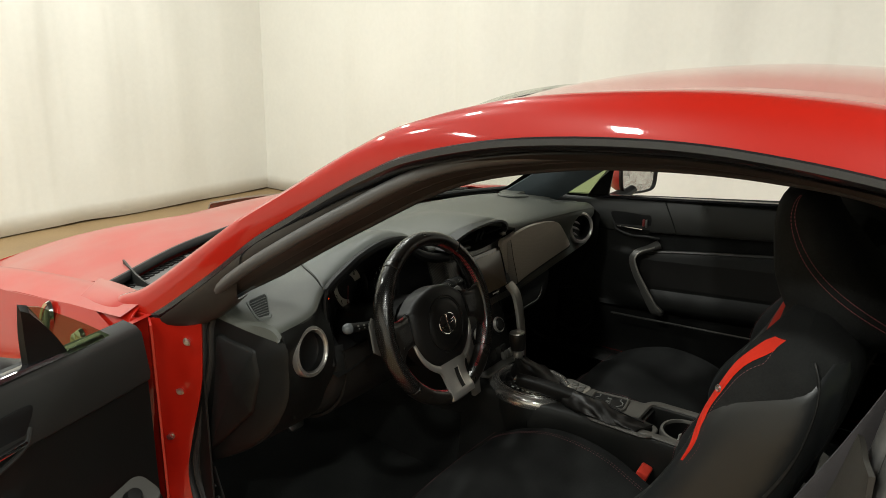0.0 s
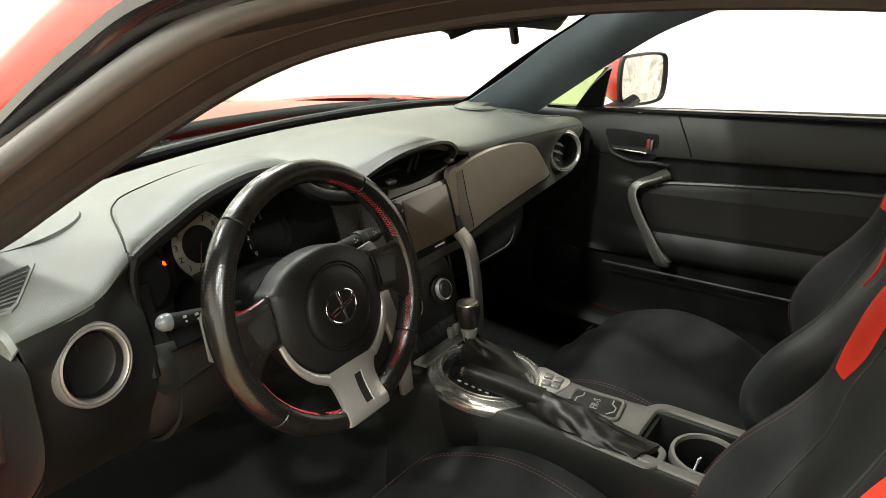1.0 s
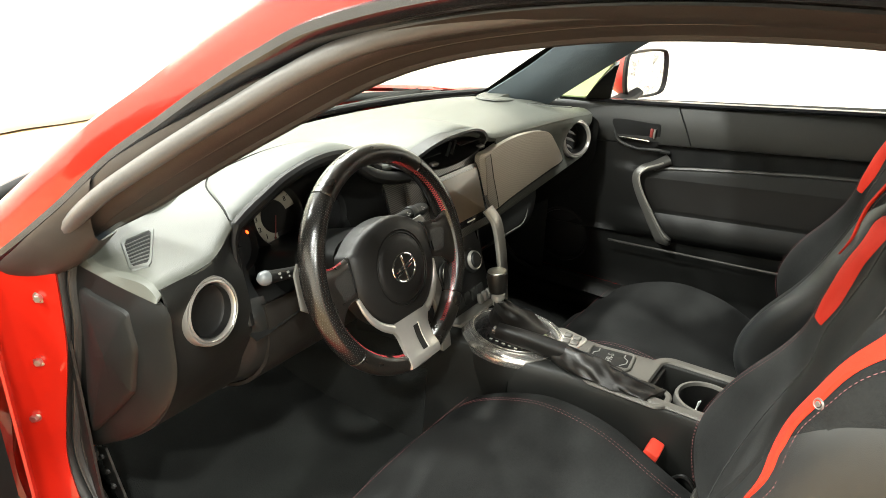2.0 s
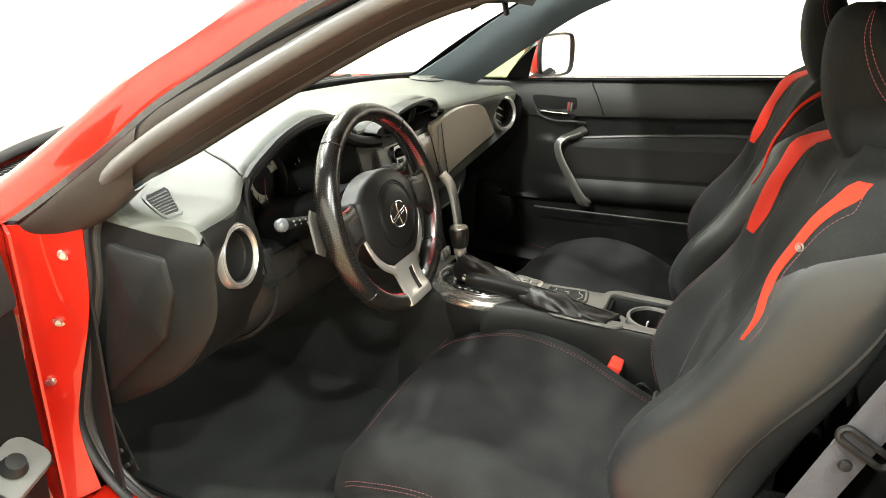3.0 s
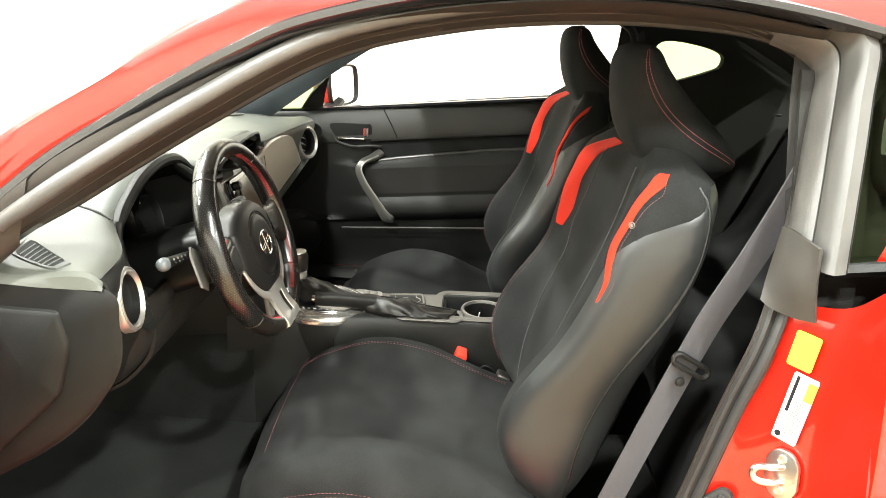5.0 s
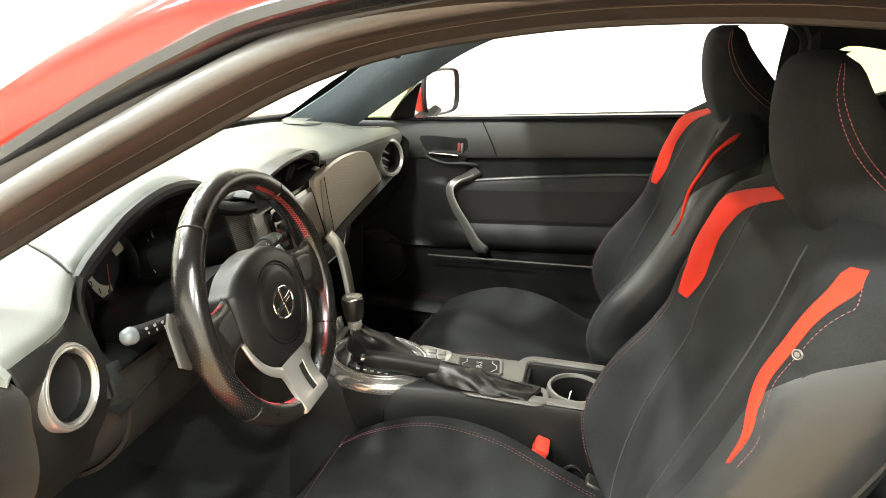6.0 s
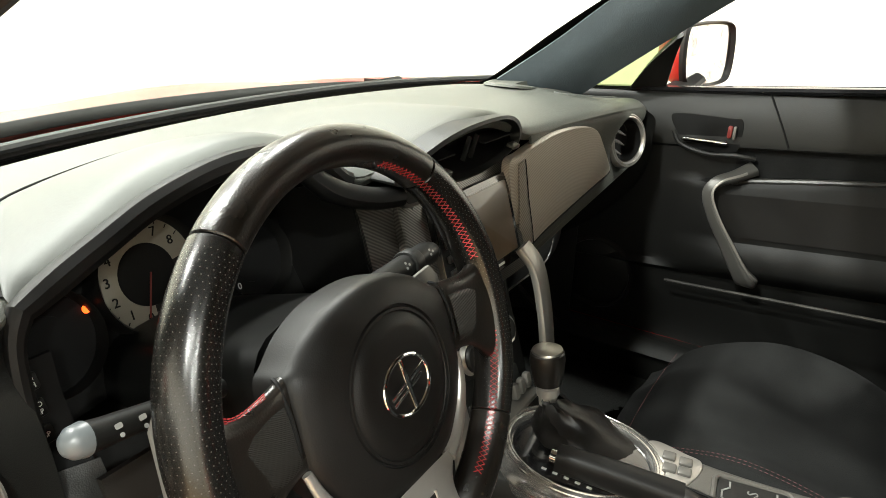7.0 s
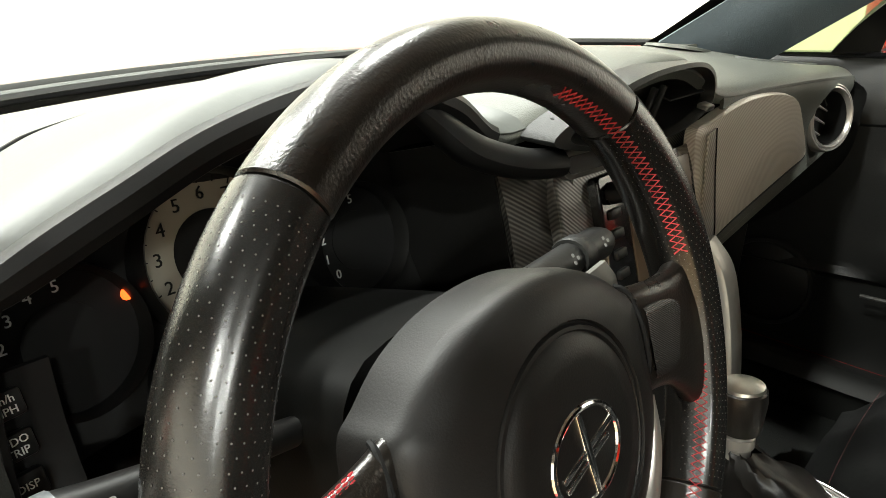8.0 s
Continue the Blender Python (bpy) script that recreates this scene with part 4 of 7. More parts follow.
        for dx in (-0.017, 0.017):
            part("window_switch", put(block(0.022, 0.034, 0.012, 0.003, sw @ pose(dx, -0.03, 0.008))), BLACK, plate_ob)
        part("mirror_knob", put(lathe([(0.0, 0.02), (0.012, 0.019), (0.014, 0.012), (0.017, 0.006)], 20, sw @ pose(0, 0.028, 0))), BLACK, plate_ob)
    # loudspeaker ring low in front
    m = Matrix.Translation((0.738, 0.40, 0.47)) @ pose(0, 0, 0, 0, -90, 0)
    part("speaker_ring", put(lathe([(0.075, 0.0), (0.078, 0.008), (0.084, 0.008), (0.088, 0.0)], 36, m)), PANEL, door, "dark loudspeaker ring")
    part("speaker_mesh", put(lathe([(0.0, 0.012), (0.05, 0.01), (0.075, 0.002)], 36, m)), BLACK, door)
    # sail with fixed pane, then the mirror
    tri = [[(0.752, 0.47, 0.876), (0.745, 0.40, 0.93), (0.72, 0.31, 0.99)], [(0.75, 0.38, 0.882), (0.738, 0.345, 0.93), (0.715, 0.285, 1.0)]]
    pane = part("sail_pane", put(net(tri, 6, 8, thick=0.004)), GREENGLASS, door, "small green-tinted fixed pane")
    pane.visible_shadow = False
    part("sail", put(net([[(0.765, 0.385, 0.882), (0.75, 0.345, 0.94), (0.727, 0.298, 0.995)], [(0.77, 0.312, 0.887), (0.755, 0.30, 0.945), (0.732, 0.286, 1.0)]], 8, 12, thick=0.014)), BLACK, door, "black mirror sail")
    mc = Vector((0.93, 0.287, 0.944))
    mm = facing(mc, (0.42, 1, -0.07))
    shape = cr([(-0.082, 0.045, 0), (-0.05, 0.066, 0), (0.05, 0.064, 0), (0.084, 0.05, 0), (0.086, -0.03, 0), (0.06, -0.062, 0), (-0.045, -0.064, 0), (-0.08, -0.04, 0)], 48, closed=True)
    outline = lambda k, z: [(p.x * k, p.y * k, z) for p in shape]
    housing = part("mirror_housing", put(moved(grid([outline(0.05, 0.085), outline(0.5, 0.08), outline(0.85, 0.055), outline(1.0, 0.015), outline(1.02, -0.012)], ring=True, caps=True), mm)), RED, door, "red door mirror housing")
    part("mirror_rim", put(moved(grid([outline(1.022, -0.01), outline(1.03, -0.02), outline(0.98, -0.026), outline(0.92, -0.018), outline(0.9, -0.012)], ring=True), mm)), BLACK, housing, "black mirror rim")
    part("mirror_glass", put(moved(grid([outline(0.94, -0.0165), outline(0.5, -0.0165), outline(0.05, -0.0165)], ring=True, caps=True), mm)), MIRROR, housing, "silvered mirror glass")
    part("mirror_foot", put(sweep(cr([(0.775, 0.32, 0.875), (0.81, 0.315, 0.872), (0.86, 0.30, 0.88), (0.90, 0.29, 0.895)], 12), disc(0.03, 0.016, 12))), BLACK, housing)
    part("outer_handle", put(sweep(cr([(0.838, -0.40, 0.80), (0.872, -0.42, 0.80), (0.875, -0.5, 0.805), (0.84, -0.54, 0.805)], 16), disc(0.012, 0.009, 8))), RED, door)
    return door


build_door(1, 0)
build_door(-1, 70)


# ---- cabin shell: carpet, kick panels, rear trim ----
def build_cabin():
    for side in (-1, 1):
        s = side
        foot = [[(s * x, y, z) for x in (0.69, 0.5, 0.3, 0.08)] for y, z in ((-0.6, 0.27), (0.0, 0.262), (0.45, 0.26), (0.72, 0.28), (0.86, 0.40), (0.95, 0.58), (0.97, 0.75))]
        part("carpet", net(foot, 24, 14, thick=0.008), CARPET, car, "black cabin carpet")
        part("sill_carpet", net([[(s * x, y, z) for y in (-0.55, 0.0, 0.4, 0.72)] for x, z in ((0.69, 0.255), (0.68, 0.32), (0.664, 0.342))], 6, 14, thick=0.004), PANEL, car, "dark plastic inner sill trim")
        part("kick_panel", net([[(s * x, y, z) for z in (0.27, 0.45, 0.65, 0.86)] for x, y in ((0.70, 0.52 if s < 0 else 0.44), (0.675, 0.62), (0.655, 0.78), (0.6, 0.95))], 10, 10, thick=0.004), PANEL, car, "dark plastic kick panel")
    tunnel = [[(x, y, z) for y in (0.3, 0.6, 0.99)] for x, z in ((-0.125, 0.27), (-0.115, 0.42), (-0.09, 0.5), (0.03, 0.53), (0.15, 0.5), (0.175, 0.42), (0.185, 0.27))]
    part("tunnel_carpet", net(tunnel, 20, 10, thick=0.006), CARPET, car, "black carpet over the tunnel")
    part("firewall", block(1.42, 0.03, 0.62, 0.004, pose(0, 0.99, 0.49)), BLACK, car, "black sound-deadened firewall")
    part("underdash", net([[(x, y, z) for x in (-0.68, 0, 0.68)] for y, z in ((0.56, 0.535), (0.75, 0.58), (0.98, 0.62))], 8, 6, thick=0.006), BLACK, car)
    part("dash_void", net([[(x, y, z) for x in (-0.665, 0, 0.665)] for y, z in ((0.60, 0.885), (0.72, 0.84), (0.98, 0.80))], 8, 6, thick=0.006), BLACK, car)
    mat = part("floor_mat", net([[(x, y, z) for x in (-0.60, -0.35, -0.12)] for y, z in ((-0.02, 0.276), (0.35, 0.274), (0.68, 0.29), (0.80, 0.362))], 12, 10, thick=0.008), CARPET, car, "black floor mat")
    part("mat_clip", lathe([(0.0, 0.012), (0.008, 0.012), (0.012, 0.006), (0.016, 0.004), (0.016, 0.0)], 18, pose(-0.47, 0.03, 0.284)), BLACK, mat)
    strip = [[(-0.652, 0.606, 0.467), (-0.652, 0.585, 0.415), (-0.652, 0.562, 0.36)], [(-0.65, 0.582, 0.474), (-0.65, 0.562, 0.422), (-0.65, 0.540, 0.369)]]
    scuff = part("sill_guard", net(strip, 6, 14, thick=0.004), STEEL, car, "brushed metal sill guard with dark rivets")
    for k in range(4):
        t = (k + 0.4) / 4
        part("guard_rivet", lathe([(0.0, 0.004), (0.004, 0.0035), (0.0055, 0.0)], 14, facing((-0.6545, 0.594 - 0.043 * t, 0.468 - 0.105 * t), (-1, -0.3, 0.1))), RUBBER, scuff)
    # foot rest with bright studs, and pedals
    m = facing((-0.61, 0.80, 0.40), (0.1, -0.85, 0.5))
    rest = part("foot_rest", plate(rounded(0.07, 0.2, 0.02), 0.012, 0.004, m), STEEL, car, "brushed metal foot rest")
    for k in range(4):
        part("rest_stud", block(0.05, 0.012, 0.006, 0.003, m @ pose(0, -0.07 + 0.045 * k, 0.014)), RUBBER, rest)
    for x, w, h, z in ((-0.40, 0.075, 0.06, 0.42), (-0.27, 0.055, 0.13, 0.38)):
        mp = facing((x, 0.78, z), (0, -0.8, 0.6))
        ped = part("pedal", plate(rounded(w, h, 0.012), 0.012, 0.004, mp), STEEL, car, "metal foot pedal")
        part("pedal_arm", sweep([(x, 0.79, z), (x, 0.84, z + 0.1), (x, 0.86, z + 0.3)], disc(0.008, n=8), up=(1, 0, 0)), BLACK, ped)
    # back of the cabin
    part("rear_bench", net([[(x, y, z + 0.015 * math.cos(x * 9)) for x in (-0.6, -0.3, 0, 0.3, 0.6)] for y, z in ((-0.62, 0.3), (-0.64, 0.5), (-0.72, 0.56), (-0.92, 0.53), (-1.02, 0.6), (-1.1, 0.8), (-1.15, 0.93))], 22, 20, thick=0.02), SUEDE, car, "black rear bench")
    part("parcel_shelf", net([[(x, y, z) for x in (-0.62, 0, 0.62)] for y, z in ((-1.13, 0.93), (-1.3, 0.95), (-1.5, 0.97))], 8, 8, thick=0.01), LINER, car, "dark parcel shelf")
    for side in (-1, 1):
        # lining round the fixed side window
        outer = [(-0.59, 1.27), (-0.8, 1.24), (-1.02, 1.12), (-1.18, 0.97), (-1.1, 0.7), (-0.9, 0.4), (-0.62, 0.36), (-0.60, 0.75)]
        inner = [(-0.70, 1.15), (-0.79, 1.148), (-0.875, 1.125), (-0.885, 1.09), (-0.85, 1.07), (-0.78, 1.045), (-0.70, 1.02), (-0.68, 1.09)]
        lx = lambda z: side * (0.665 - 0.3 * max(0, z - 0.85))
        a = cr([(lx(z), y, z) for y, z in outer], 48, closed=True)
        b = cr([(lx(z), y, z) for y, z in inner], 48, closed=True)
        c = [p + Vector((side * 0.03, 0, 0)) for p in b]
        part("rear_side_trim", grid([a, [p.lerp(q, 0.5) for p, q in zip(a, b)], b, c], ring=True), LINER, car, "dark lining round the rear side window")
        part("rear_ledge", sweep(cr([(side * 0.66, -0.62, 0.93), (side * 0.655, -0.85, 0.95), (side * 0.645, -1.1, 0.955)], 16), disc(0.02, 0.012, 8)), PANEL, car)
        # pillar trim beside the windscreen
        lo = [(side * x, y, z) for x, y, z in ((0.609, 0.615, 0.893), (0.588, 0.488, 0.977), (0.564, 0.383, 1.053), (0.544, 0.276, 1.122), (0.525, 0.165, 1.195), (0.512, 0.09, 1.24))]
        hi = [(side * x, y, z) for x, y, z in ((0.684, 0.468, 0.866), (0.643, 0.333, 0.962), (0.612, 0.23, 1.033), (0.586, 0.133, 1.096), (0.569, 0.047, 1.138), (0.558, -0.02, 1.165))]
        if side < 0:
            hi = [(x, y, z + 0.02) for x, y, z in hi]
        mid = [tuple((p + q) / 2 + d for p, q, d in zip(u, v, (-side * 0.014, 0.0, 0.0))) for u, v in zip(lo, hi)]
        part("pillar_trim", net([lo, mid, hi], 12, 24, thick=0.006), PILLAR, car, "blue-grey windscreen pillar trim")
        part("post_trim", net([[(side * x, y, z) for z, x in ((0.36, 0.67), (0.7, 0.665), (0.95, 0.64), (1.17, 0.575))] for y in (-0.585, -0.62, -0.68)], 8, 14, thick=0.006), LINER, car, "dark door post trim")


build_cabin()

# ---- dashboard ----
dash = thing("dashboard", (0, 0.4, 0.6), "dark grained vinyl dashboard with silver-ringed round vents", "dashboard")


def build_dashboard():
    # top pad: for each station across the car, screen edge -> crown -> brow -> lip
    front_y = smoothly([-0.672, -0.4, 0.0, 0.4, 0.672], [0.565, 0.655, 0.69, 0.655, 0.565])
    front_z = smoothly([-0.672, -0.55, -0.4, 0.0, 0.4, 0.55, 0.672], [0.870, 0.887, 0.899, 0.904, 0.895, 0.887, 0.870])
    brow_y = smoothly([-0.672, -0.58, -0.498, -0.4, -0.25, -0.17, -0.1, 0.05, 0.2, 0.4, 0.672], [0.318, 0.335, 0.382, 0.398, 0.40, 0.40, 0.36, 0.335, 0.348, 0.342, 0.322])
    brow_z = smoothly([-0.672, -0.58, -0.498, -0.44, -0.38, -0.31, -0.245, -0.19, -0.15, -0.1, 0.03, 0.12, 0.2, 0.35, 0.5, 0.672], [0.868, 0.872, 0.891, 0.909, 0.93, 0.943, 0.940, 0.922, 0.893, 0.909, 0.934, 0.915, 0.89, 0.882, 0.876, 0.868])
    def pad_line(x):
        fy, fz, by, bz = front_y(x), front_z(x), brow_y(x), brow_z(x)
        end = max(0.0, (abs(x) - 0.6) / 0.072) ** 2
        crown = 0.008 * (1 - 0.9 * min(1, abs(x) / 0.66) ** 3) - 0.006 * math.exp(-((x + 0.32) / 0.16) ** 2)
        return cr([(x, fy, fz), (x, fy - 0.08, fz + 0.004), (x, (fy + by) / 2, (fz + bz) / 2 + crown - 0.006 * end), (x, by + 0.03, bz + 0.006), (x, by, bz - 0.004 - 0.004 * end), (x, by + 0.006, bz - 0.016)], 22)

    part("dash_pad", grid([pad_line(x) for x in np.linspace(-0.672, 0.672, 90)]), DASH, dash, "grained dash pad, its grey paler for windscreen glare")
    # smooth cover let into the pad over the dials
    back_y = smoothly([-0.504, -0.487, -0.46, -0.438, -0.405, -0.31, -0.23, -0.15, -0.13], [0.385, 0.425, 0.488, 0.518, 0.537, 0.537, 0.526, 0.50, 0.47])
    cover, seam = [], []
    for x in np.linspace(-0.503, -0.132, 44):
        line = pad_line(x)[:18]
        ys, zs = [p.y for p in line][::-1], [p.z for p in line][::-1]
        a, b = back_y(x), brow_y(x) - 0.002
        row = []
        for k in range(12):
            y = a + (b - a) * k / 11
            row.append((x, y, float(np.interp(y, ys, zs)) + (0.0004 if k == 0 else 0.003)))
        cover.append(row)
        seam.append((x, a + 0.001, row[0][2] + 0.0006))
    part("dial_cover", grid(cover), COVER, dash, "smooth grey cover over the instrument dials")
    part("cover_seam", sweep(seam, disc(0.0012, n=6)), INK, dash)
    brow = [(x, brow_y(x) - 0.003, brow_z(x) - 0.008) for x in np.linspace(-0.50, -0.155, 50)]
    down = cr([(-0.516, 0.346, 0.735), (-0.5145, 0.356, 0.775), (-0.512, 0.368, 0.82), (-0.508, 0.376, 0.86), brow[0]], 20)
    part("hood_edge", sweep(down[:-1] + brow, disc(0.0115, 0.012, 10), up=(0, -1, 0.2), size=lambda q: 0.6 + 0.4 * soft_step(0.2, 0.36, q)), HOODSKIN, dash, "black rolled edge of the instrument hood")
    # instrument well
    floor_z = smoothly([-0.5, -0.4, -0.3, -0.15], [0.755, 0.77, 0.775, 0.77])
    well = []
    for x, y, z in brow[2:-2]:
        well.append([(x, y + 0.006, z - 0.006), (x * 0.98 - 0.006, y + 0.06, z - 0.022), (x * 0.97 - 0.01, 0.487, z - 0.035)])
    part("well_roof", grid(well), BLACK, dash)
    back = [[(x * 0.97 - 0.01, 0.49, brow_z(x) - 0.03), (x * 0.97 - 0.01, 0.478, 0.80), (x * 0.97 - 0.01, 0.44, floor_z(x) - 0.03)] for x in np.linspace(-0.495, -0.16, 20)]
    part("well_back", grid(back), BLACK, dash, "black instrument panel back")
    part("well_floor", grid([[(x, 0.335, floor_z(x) - 0.045), (x, 0.40, floor_z(x) - 0.02), (x, 0.45, floor_z(x) - 0.022)] for x in np.linspace(-0.515, -0.14, 16)]), BLACK, dash)
    part("well_side", net([[(-0.512, 0.385, 0.885), (-0.512, 0.372, 0.82), (-0.514, 0.345, 0.74)], [(-0.497, 0.49, 0.86), (-0.495, 0.475, 0.8), (-0.5, 0.44, 0.74)]], 8, 8, thick=0.003), BLACK, dash)
    part("well_side_right", net([[(-0.15, 0.395, 0.888), (-0.148, 0.38, 0.82), (-0.146, 0.35, 0.73)], [(-0.165, 0.49, 0.86), (-0.165, 0.475, 0.8), (-0.165, 0.44, 0.74)]], 8, 8, thick=0.003), BLACK, dash)
    # dials
    tilt = (0, -0.95, 0.3)

    def dial(at, r, face, numerals, name, label):
        m = facing(at, tilt)
        ring = part(name, lathe([(r * 0.99, 0.0), (r, 0.014), (r * 1.05, 0.018), (r * 1.09, 0.010), (r * 1.09, -0.01)], 40, m), BLACK, dash, label)
        first = 256 if face == DIAL else 222
        sweep_a = np.radians(np.linspace(266, 10, 60)) if face == DIAL else np.linspace(0, 2 * math.pi, 61)
        part("dial_face", moved(grid([[(r * q * math.cos(a), r * q * math.sin(a), 0.003) for a in sweep_a] for q in (0.55, 0.78, 0.99)]), m), face, ring)
        part("dial_centre", lathe([(0.0, 0.004), (r * 0.55, 0.004), (r * 0.56, 0.002)], 40, m), INK, ring)
        for k, ch in enumerate(numerals):
            a = radians(first - 27.5 * k)
            letters(ch, r * 0.24, m @ pose(r * 0.76 * math.cos(a), r * 0.76 * math.sin(a), 0.0035), INK if face == DIAL else WHITEPRINT, ring, "numeral")
        for k in range(len(numerals) * 2 - 1):
            a = first - 13.75 * k
            part("tick_mark", block(r * 0.08, r * 0.014, 0.0006, 0, m @ pose(0, 0, 0, 0, 0, a) @ pose(r * 0.93, 0, 0.0035)), INK if face == DIAL else WHITEPRINT, ring, flat=True)
        if face == DIAL:
            part("needle", block(r * 0.8, 0.0015, 0.0015, 0.0005, m @ pose(0, 0, 0, 0, 0, 250) @ pose(r * 0.36, 0, 0.008)), LOCKRED, ring, "thin red dial needle")
        return ring

    dial((-0.342, 0.475, 0.828), 0.052, DIAL, "012345678", "rev_counter", "cream-faced rev counter with black numerals")
    dial((-0.445, 0.468, 0.805), 0.042, INK, "012345", "left_dial", "black speedometer with white marks")
    dial((-0.225, 0.468, 0.805), 0.042, INK, "012345", "right_dial", "black fuel and temperature gauge")
    m = facing((-0.406, 0.470, 0.821), tilt)
    part("warning_lamp", lathe([(0.0, 0.005), (0.0032, 0.0048), (0.004, 0.003)], 16, m), WARNING, dash, "lit red warning lamp")
    # trip buttons beside the wheel
    for k, text in enumerate(("km/h\nMPH", "ODO\nTRIP", "DISP")):
        m = facing((-0.499, 0.394 - 0.004 * k, 0.8235 - 0.0195 * k), (0.1, -0.9, 0.4))
        b = part("trip_button", block(0.018, 0.013, 0.008, 0.002, m), BLACK, dash, "small black trip computer button")
        letters(text, 0.0052, m @ pose(0, 0, 0.0042), WHITEPRINT, b, "button_print")
    # left pod: from the brow down round the round vent to the knee panel
    pod = []
    def recess(pts, centre, r, deep):
        """Pushes the points round a vent's middle back into the dash."""
        out = []
        for p in pts:
            d = math.hypot(p.x - centre[0], p.z - centre[1])
            out.append(Vector((p.x, p.y + deep * soft_step(r, r - 0.006, d), p.z)))
        return out

    for x in np.linspace(-0.672, -0.512, 48):
        k = (x + 0.672) / 0.16
        by, bz = brow_y(x), brow_z(x)
        pod.append(cr([(x, by + 0.004, bz - 0.004), (x, by - 0.006 + 0.012 * k, bz - 0.03), (x, 0.322 + 0.035 * k * k, 0.80), (x, 0.320 + 0.03 * k, 0.735), (x, 0.348 + 0.03 * k, 0.672), (x, 0.42, 0.60), (x, 0.56, 0.51)], 90))
        pod[-1] = recess(pod[-1], (-0.6, 0.803), 0.046, 0.045)
    # near-black tone here includes the shade below the brow
    part("dash_left_pod", grid(pod, thick=0.004), PANEL, dash, "lower dash beside the driver door, shade in its dark colour")
    # right pod and lower dash
    pod = []
    for x in np.linspace(0.20, 0.672, 110):
        k = (0.672 - x) / 0.472
        by, bz = brow_y(x), brow_z(x)
        low = 0.738 - 0.05 * k
        pod.append(cr([(x, by + 0.004, bz - 0.006), (x, by + 0.002, bz - 0.026), (x, 0.342 + 0.006 * k, 0.80 - 0.01 * k), (x, 0.339 + 0.006 * k, low + 0.015), (x, 0.346 + 0.006 * k, low), (x, 0.40, low - 0.02), (x, 0.52, low - 0.05)], 64))
        pod[-1] = recess(pod[-1], (0.594, 0.808), 0.047, 0.045)
    part("dash_right_pod", grid(pod, thick=0.004), DASH, dash, "grey dash face before the passenger")
    leaf_low = smoothly([0.18, 0.28, 0.391, 0.48, 0.537, 0.60, 0.665], [0.704, 0.721, 0.738, 0.751, 0.757, 0.749, 0.747])
    lip = []
    for x in np.linspace(0.185, 0.664, 30):
        k, hi = (0.672 - x) / 0.472, leaf_low(x)
        low = 0.738 - 0.05 * k
        lip.append([(x, 0.338 + 0.006 * k, hi), (x, 0.335 + 0.006 * k, (hi + low) / 2), (x, 0.338 + 0.006 * k, low + 0.002), (x, 0.348 + 0.006 * k, low - 0.005), (x, 0.38, low - 0.014)])
    part("dash_lower_lip", grid(lip), WARMDASH, dash, "warm grey lip below the trim panel")
    part("glove_box", net([[(x, y, z) for x in (0.16, 0.4, 0.66)] for y, z in ((0.50, 0.69), (0.47, 0.60), (0.50, 0.50), (0.62, 0.46))], 14, 12, thick=0.008), DOORPAD, dash, "dark grey glove box")
    m = facing((0.42, 0.472, 0.6), (0, -1, 0.1))
    part("glove_box_seam", sweep([m @ Vector((x, y, 0.004)) for x, y in rounded(0.4, 0.14, 0.05)], disc(0.002, n=6), up=(0, -1, 0), closed=True), TRIMGREY, dash)
    # end caps against the doors
    cap = [(0.565, 0.872), (0.47, 0.862), (0.316, 0.852), (0.30, 0.80), (0.306, 0.735), (0.345, 0.672), (0.42, 0.6), (0.56, 0.51), (0.6, 0.52), (0.6, 0.7)]
    for side in (-1, 1):
        c = Vector((side * 0.68, 0.46, 0.74))
        ring = cr([(side * 0.675, y, z) for y, z in cap], 60, closed=True)
        # end cap and fuse cover are coloured darker to offset strong side light
        part("dash_end_cap", grid([ring, [p.lerp(c, 0.06) + Vector((side * 0.006, 0, 0)) for p in ring], [p.lerp(c, 0.5) + Vector((side * 0.008, 0, 0)) for p in ring], [p.lerp(c, 0.9999) + Vector((side * 0.008, 0, 0)) for p in ring]], ring=True), DOORTRIM, dash, "dash end cap, colour darkened against the door light")
        fuse = [(0.485, 0.824), (0.45, 0.823), (0.40, 0.822), (0.379, 0.82), (0.374, 0.81), (0.368, 0.782), (0.367, 0.765), (0.378, 0.728), (0.389, 0.695), (0.396, 0.684), (0.43, 0.65), (0.48, 0.602), (0.525, 0.56), (0.532, 0.563), (0.525, 0.62), (0.507, 0.7), (0.492, 0.78)]
        edge = pad_line(side * 0.672)
        part("pad_end", grid([[(p.x, p.y, p.z) for p in edge], [(p.x + side * 0.007, p.y - 0.002, p.z - 0.005) for p in edge], [(p.x + side * 0.010, p.y - 0.003, 0.851 + 0.05 * max(0, p.y - 0.4)) for p in edge], [(p.x + side * 0.003, p.y - 0.002, 0.849 + 0.05 * max(0, p.y - 0.4)) for p in edge]]), DASH, dash, "grey end of the dash pad")
        m = Matrix(((0, 0, side, side * 0.682), (1, 0, 0, 0), (0, 1, 0, 0), (0, 0, 0, 1)))
        lid = cr([(side * 0.682, y, z) for y, z in fuse], 60, closed=True)
        mid = Vector((side * 0.692, 0.43, 0.74))
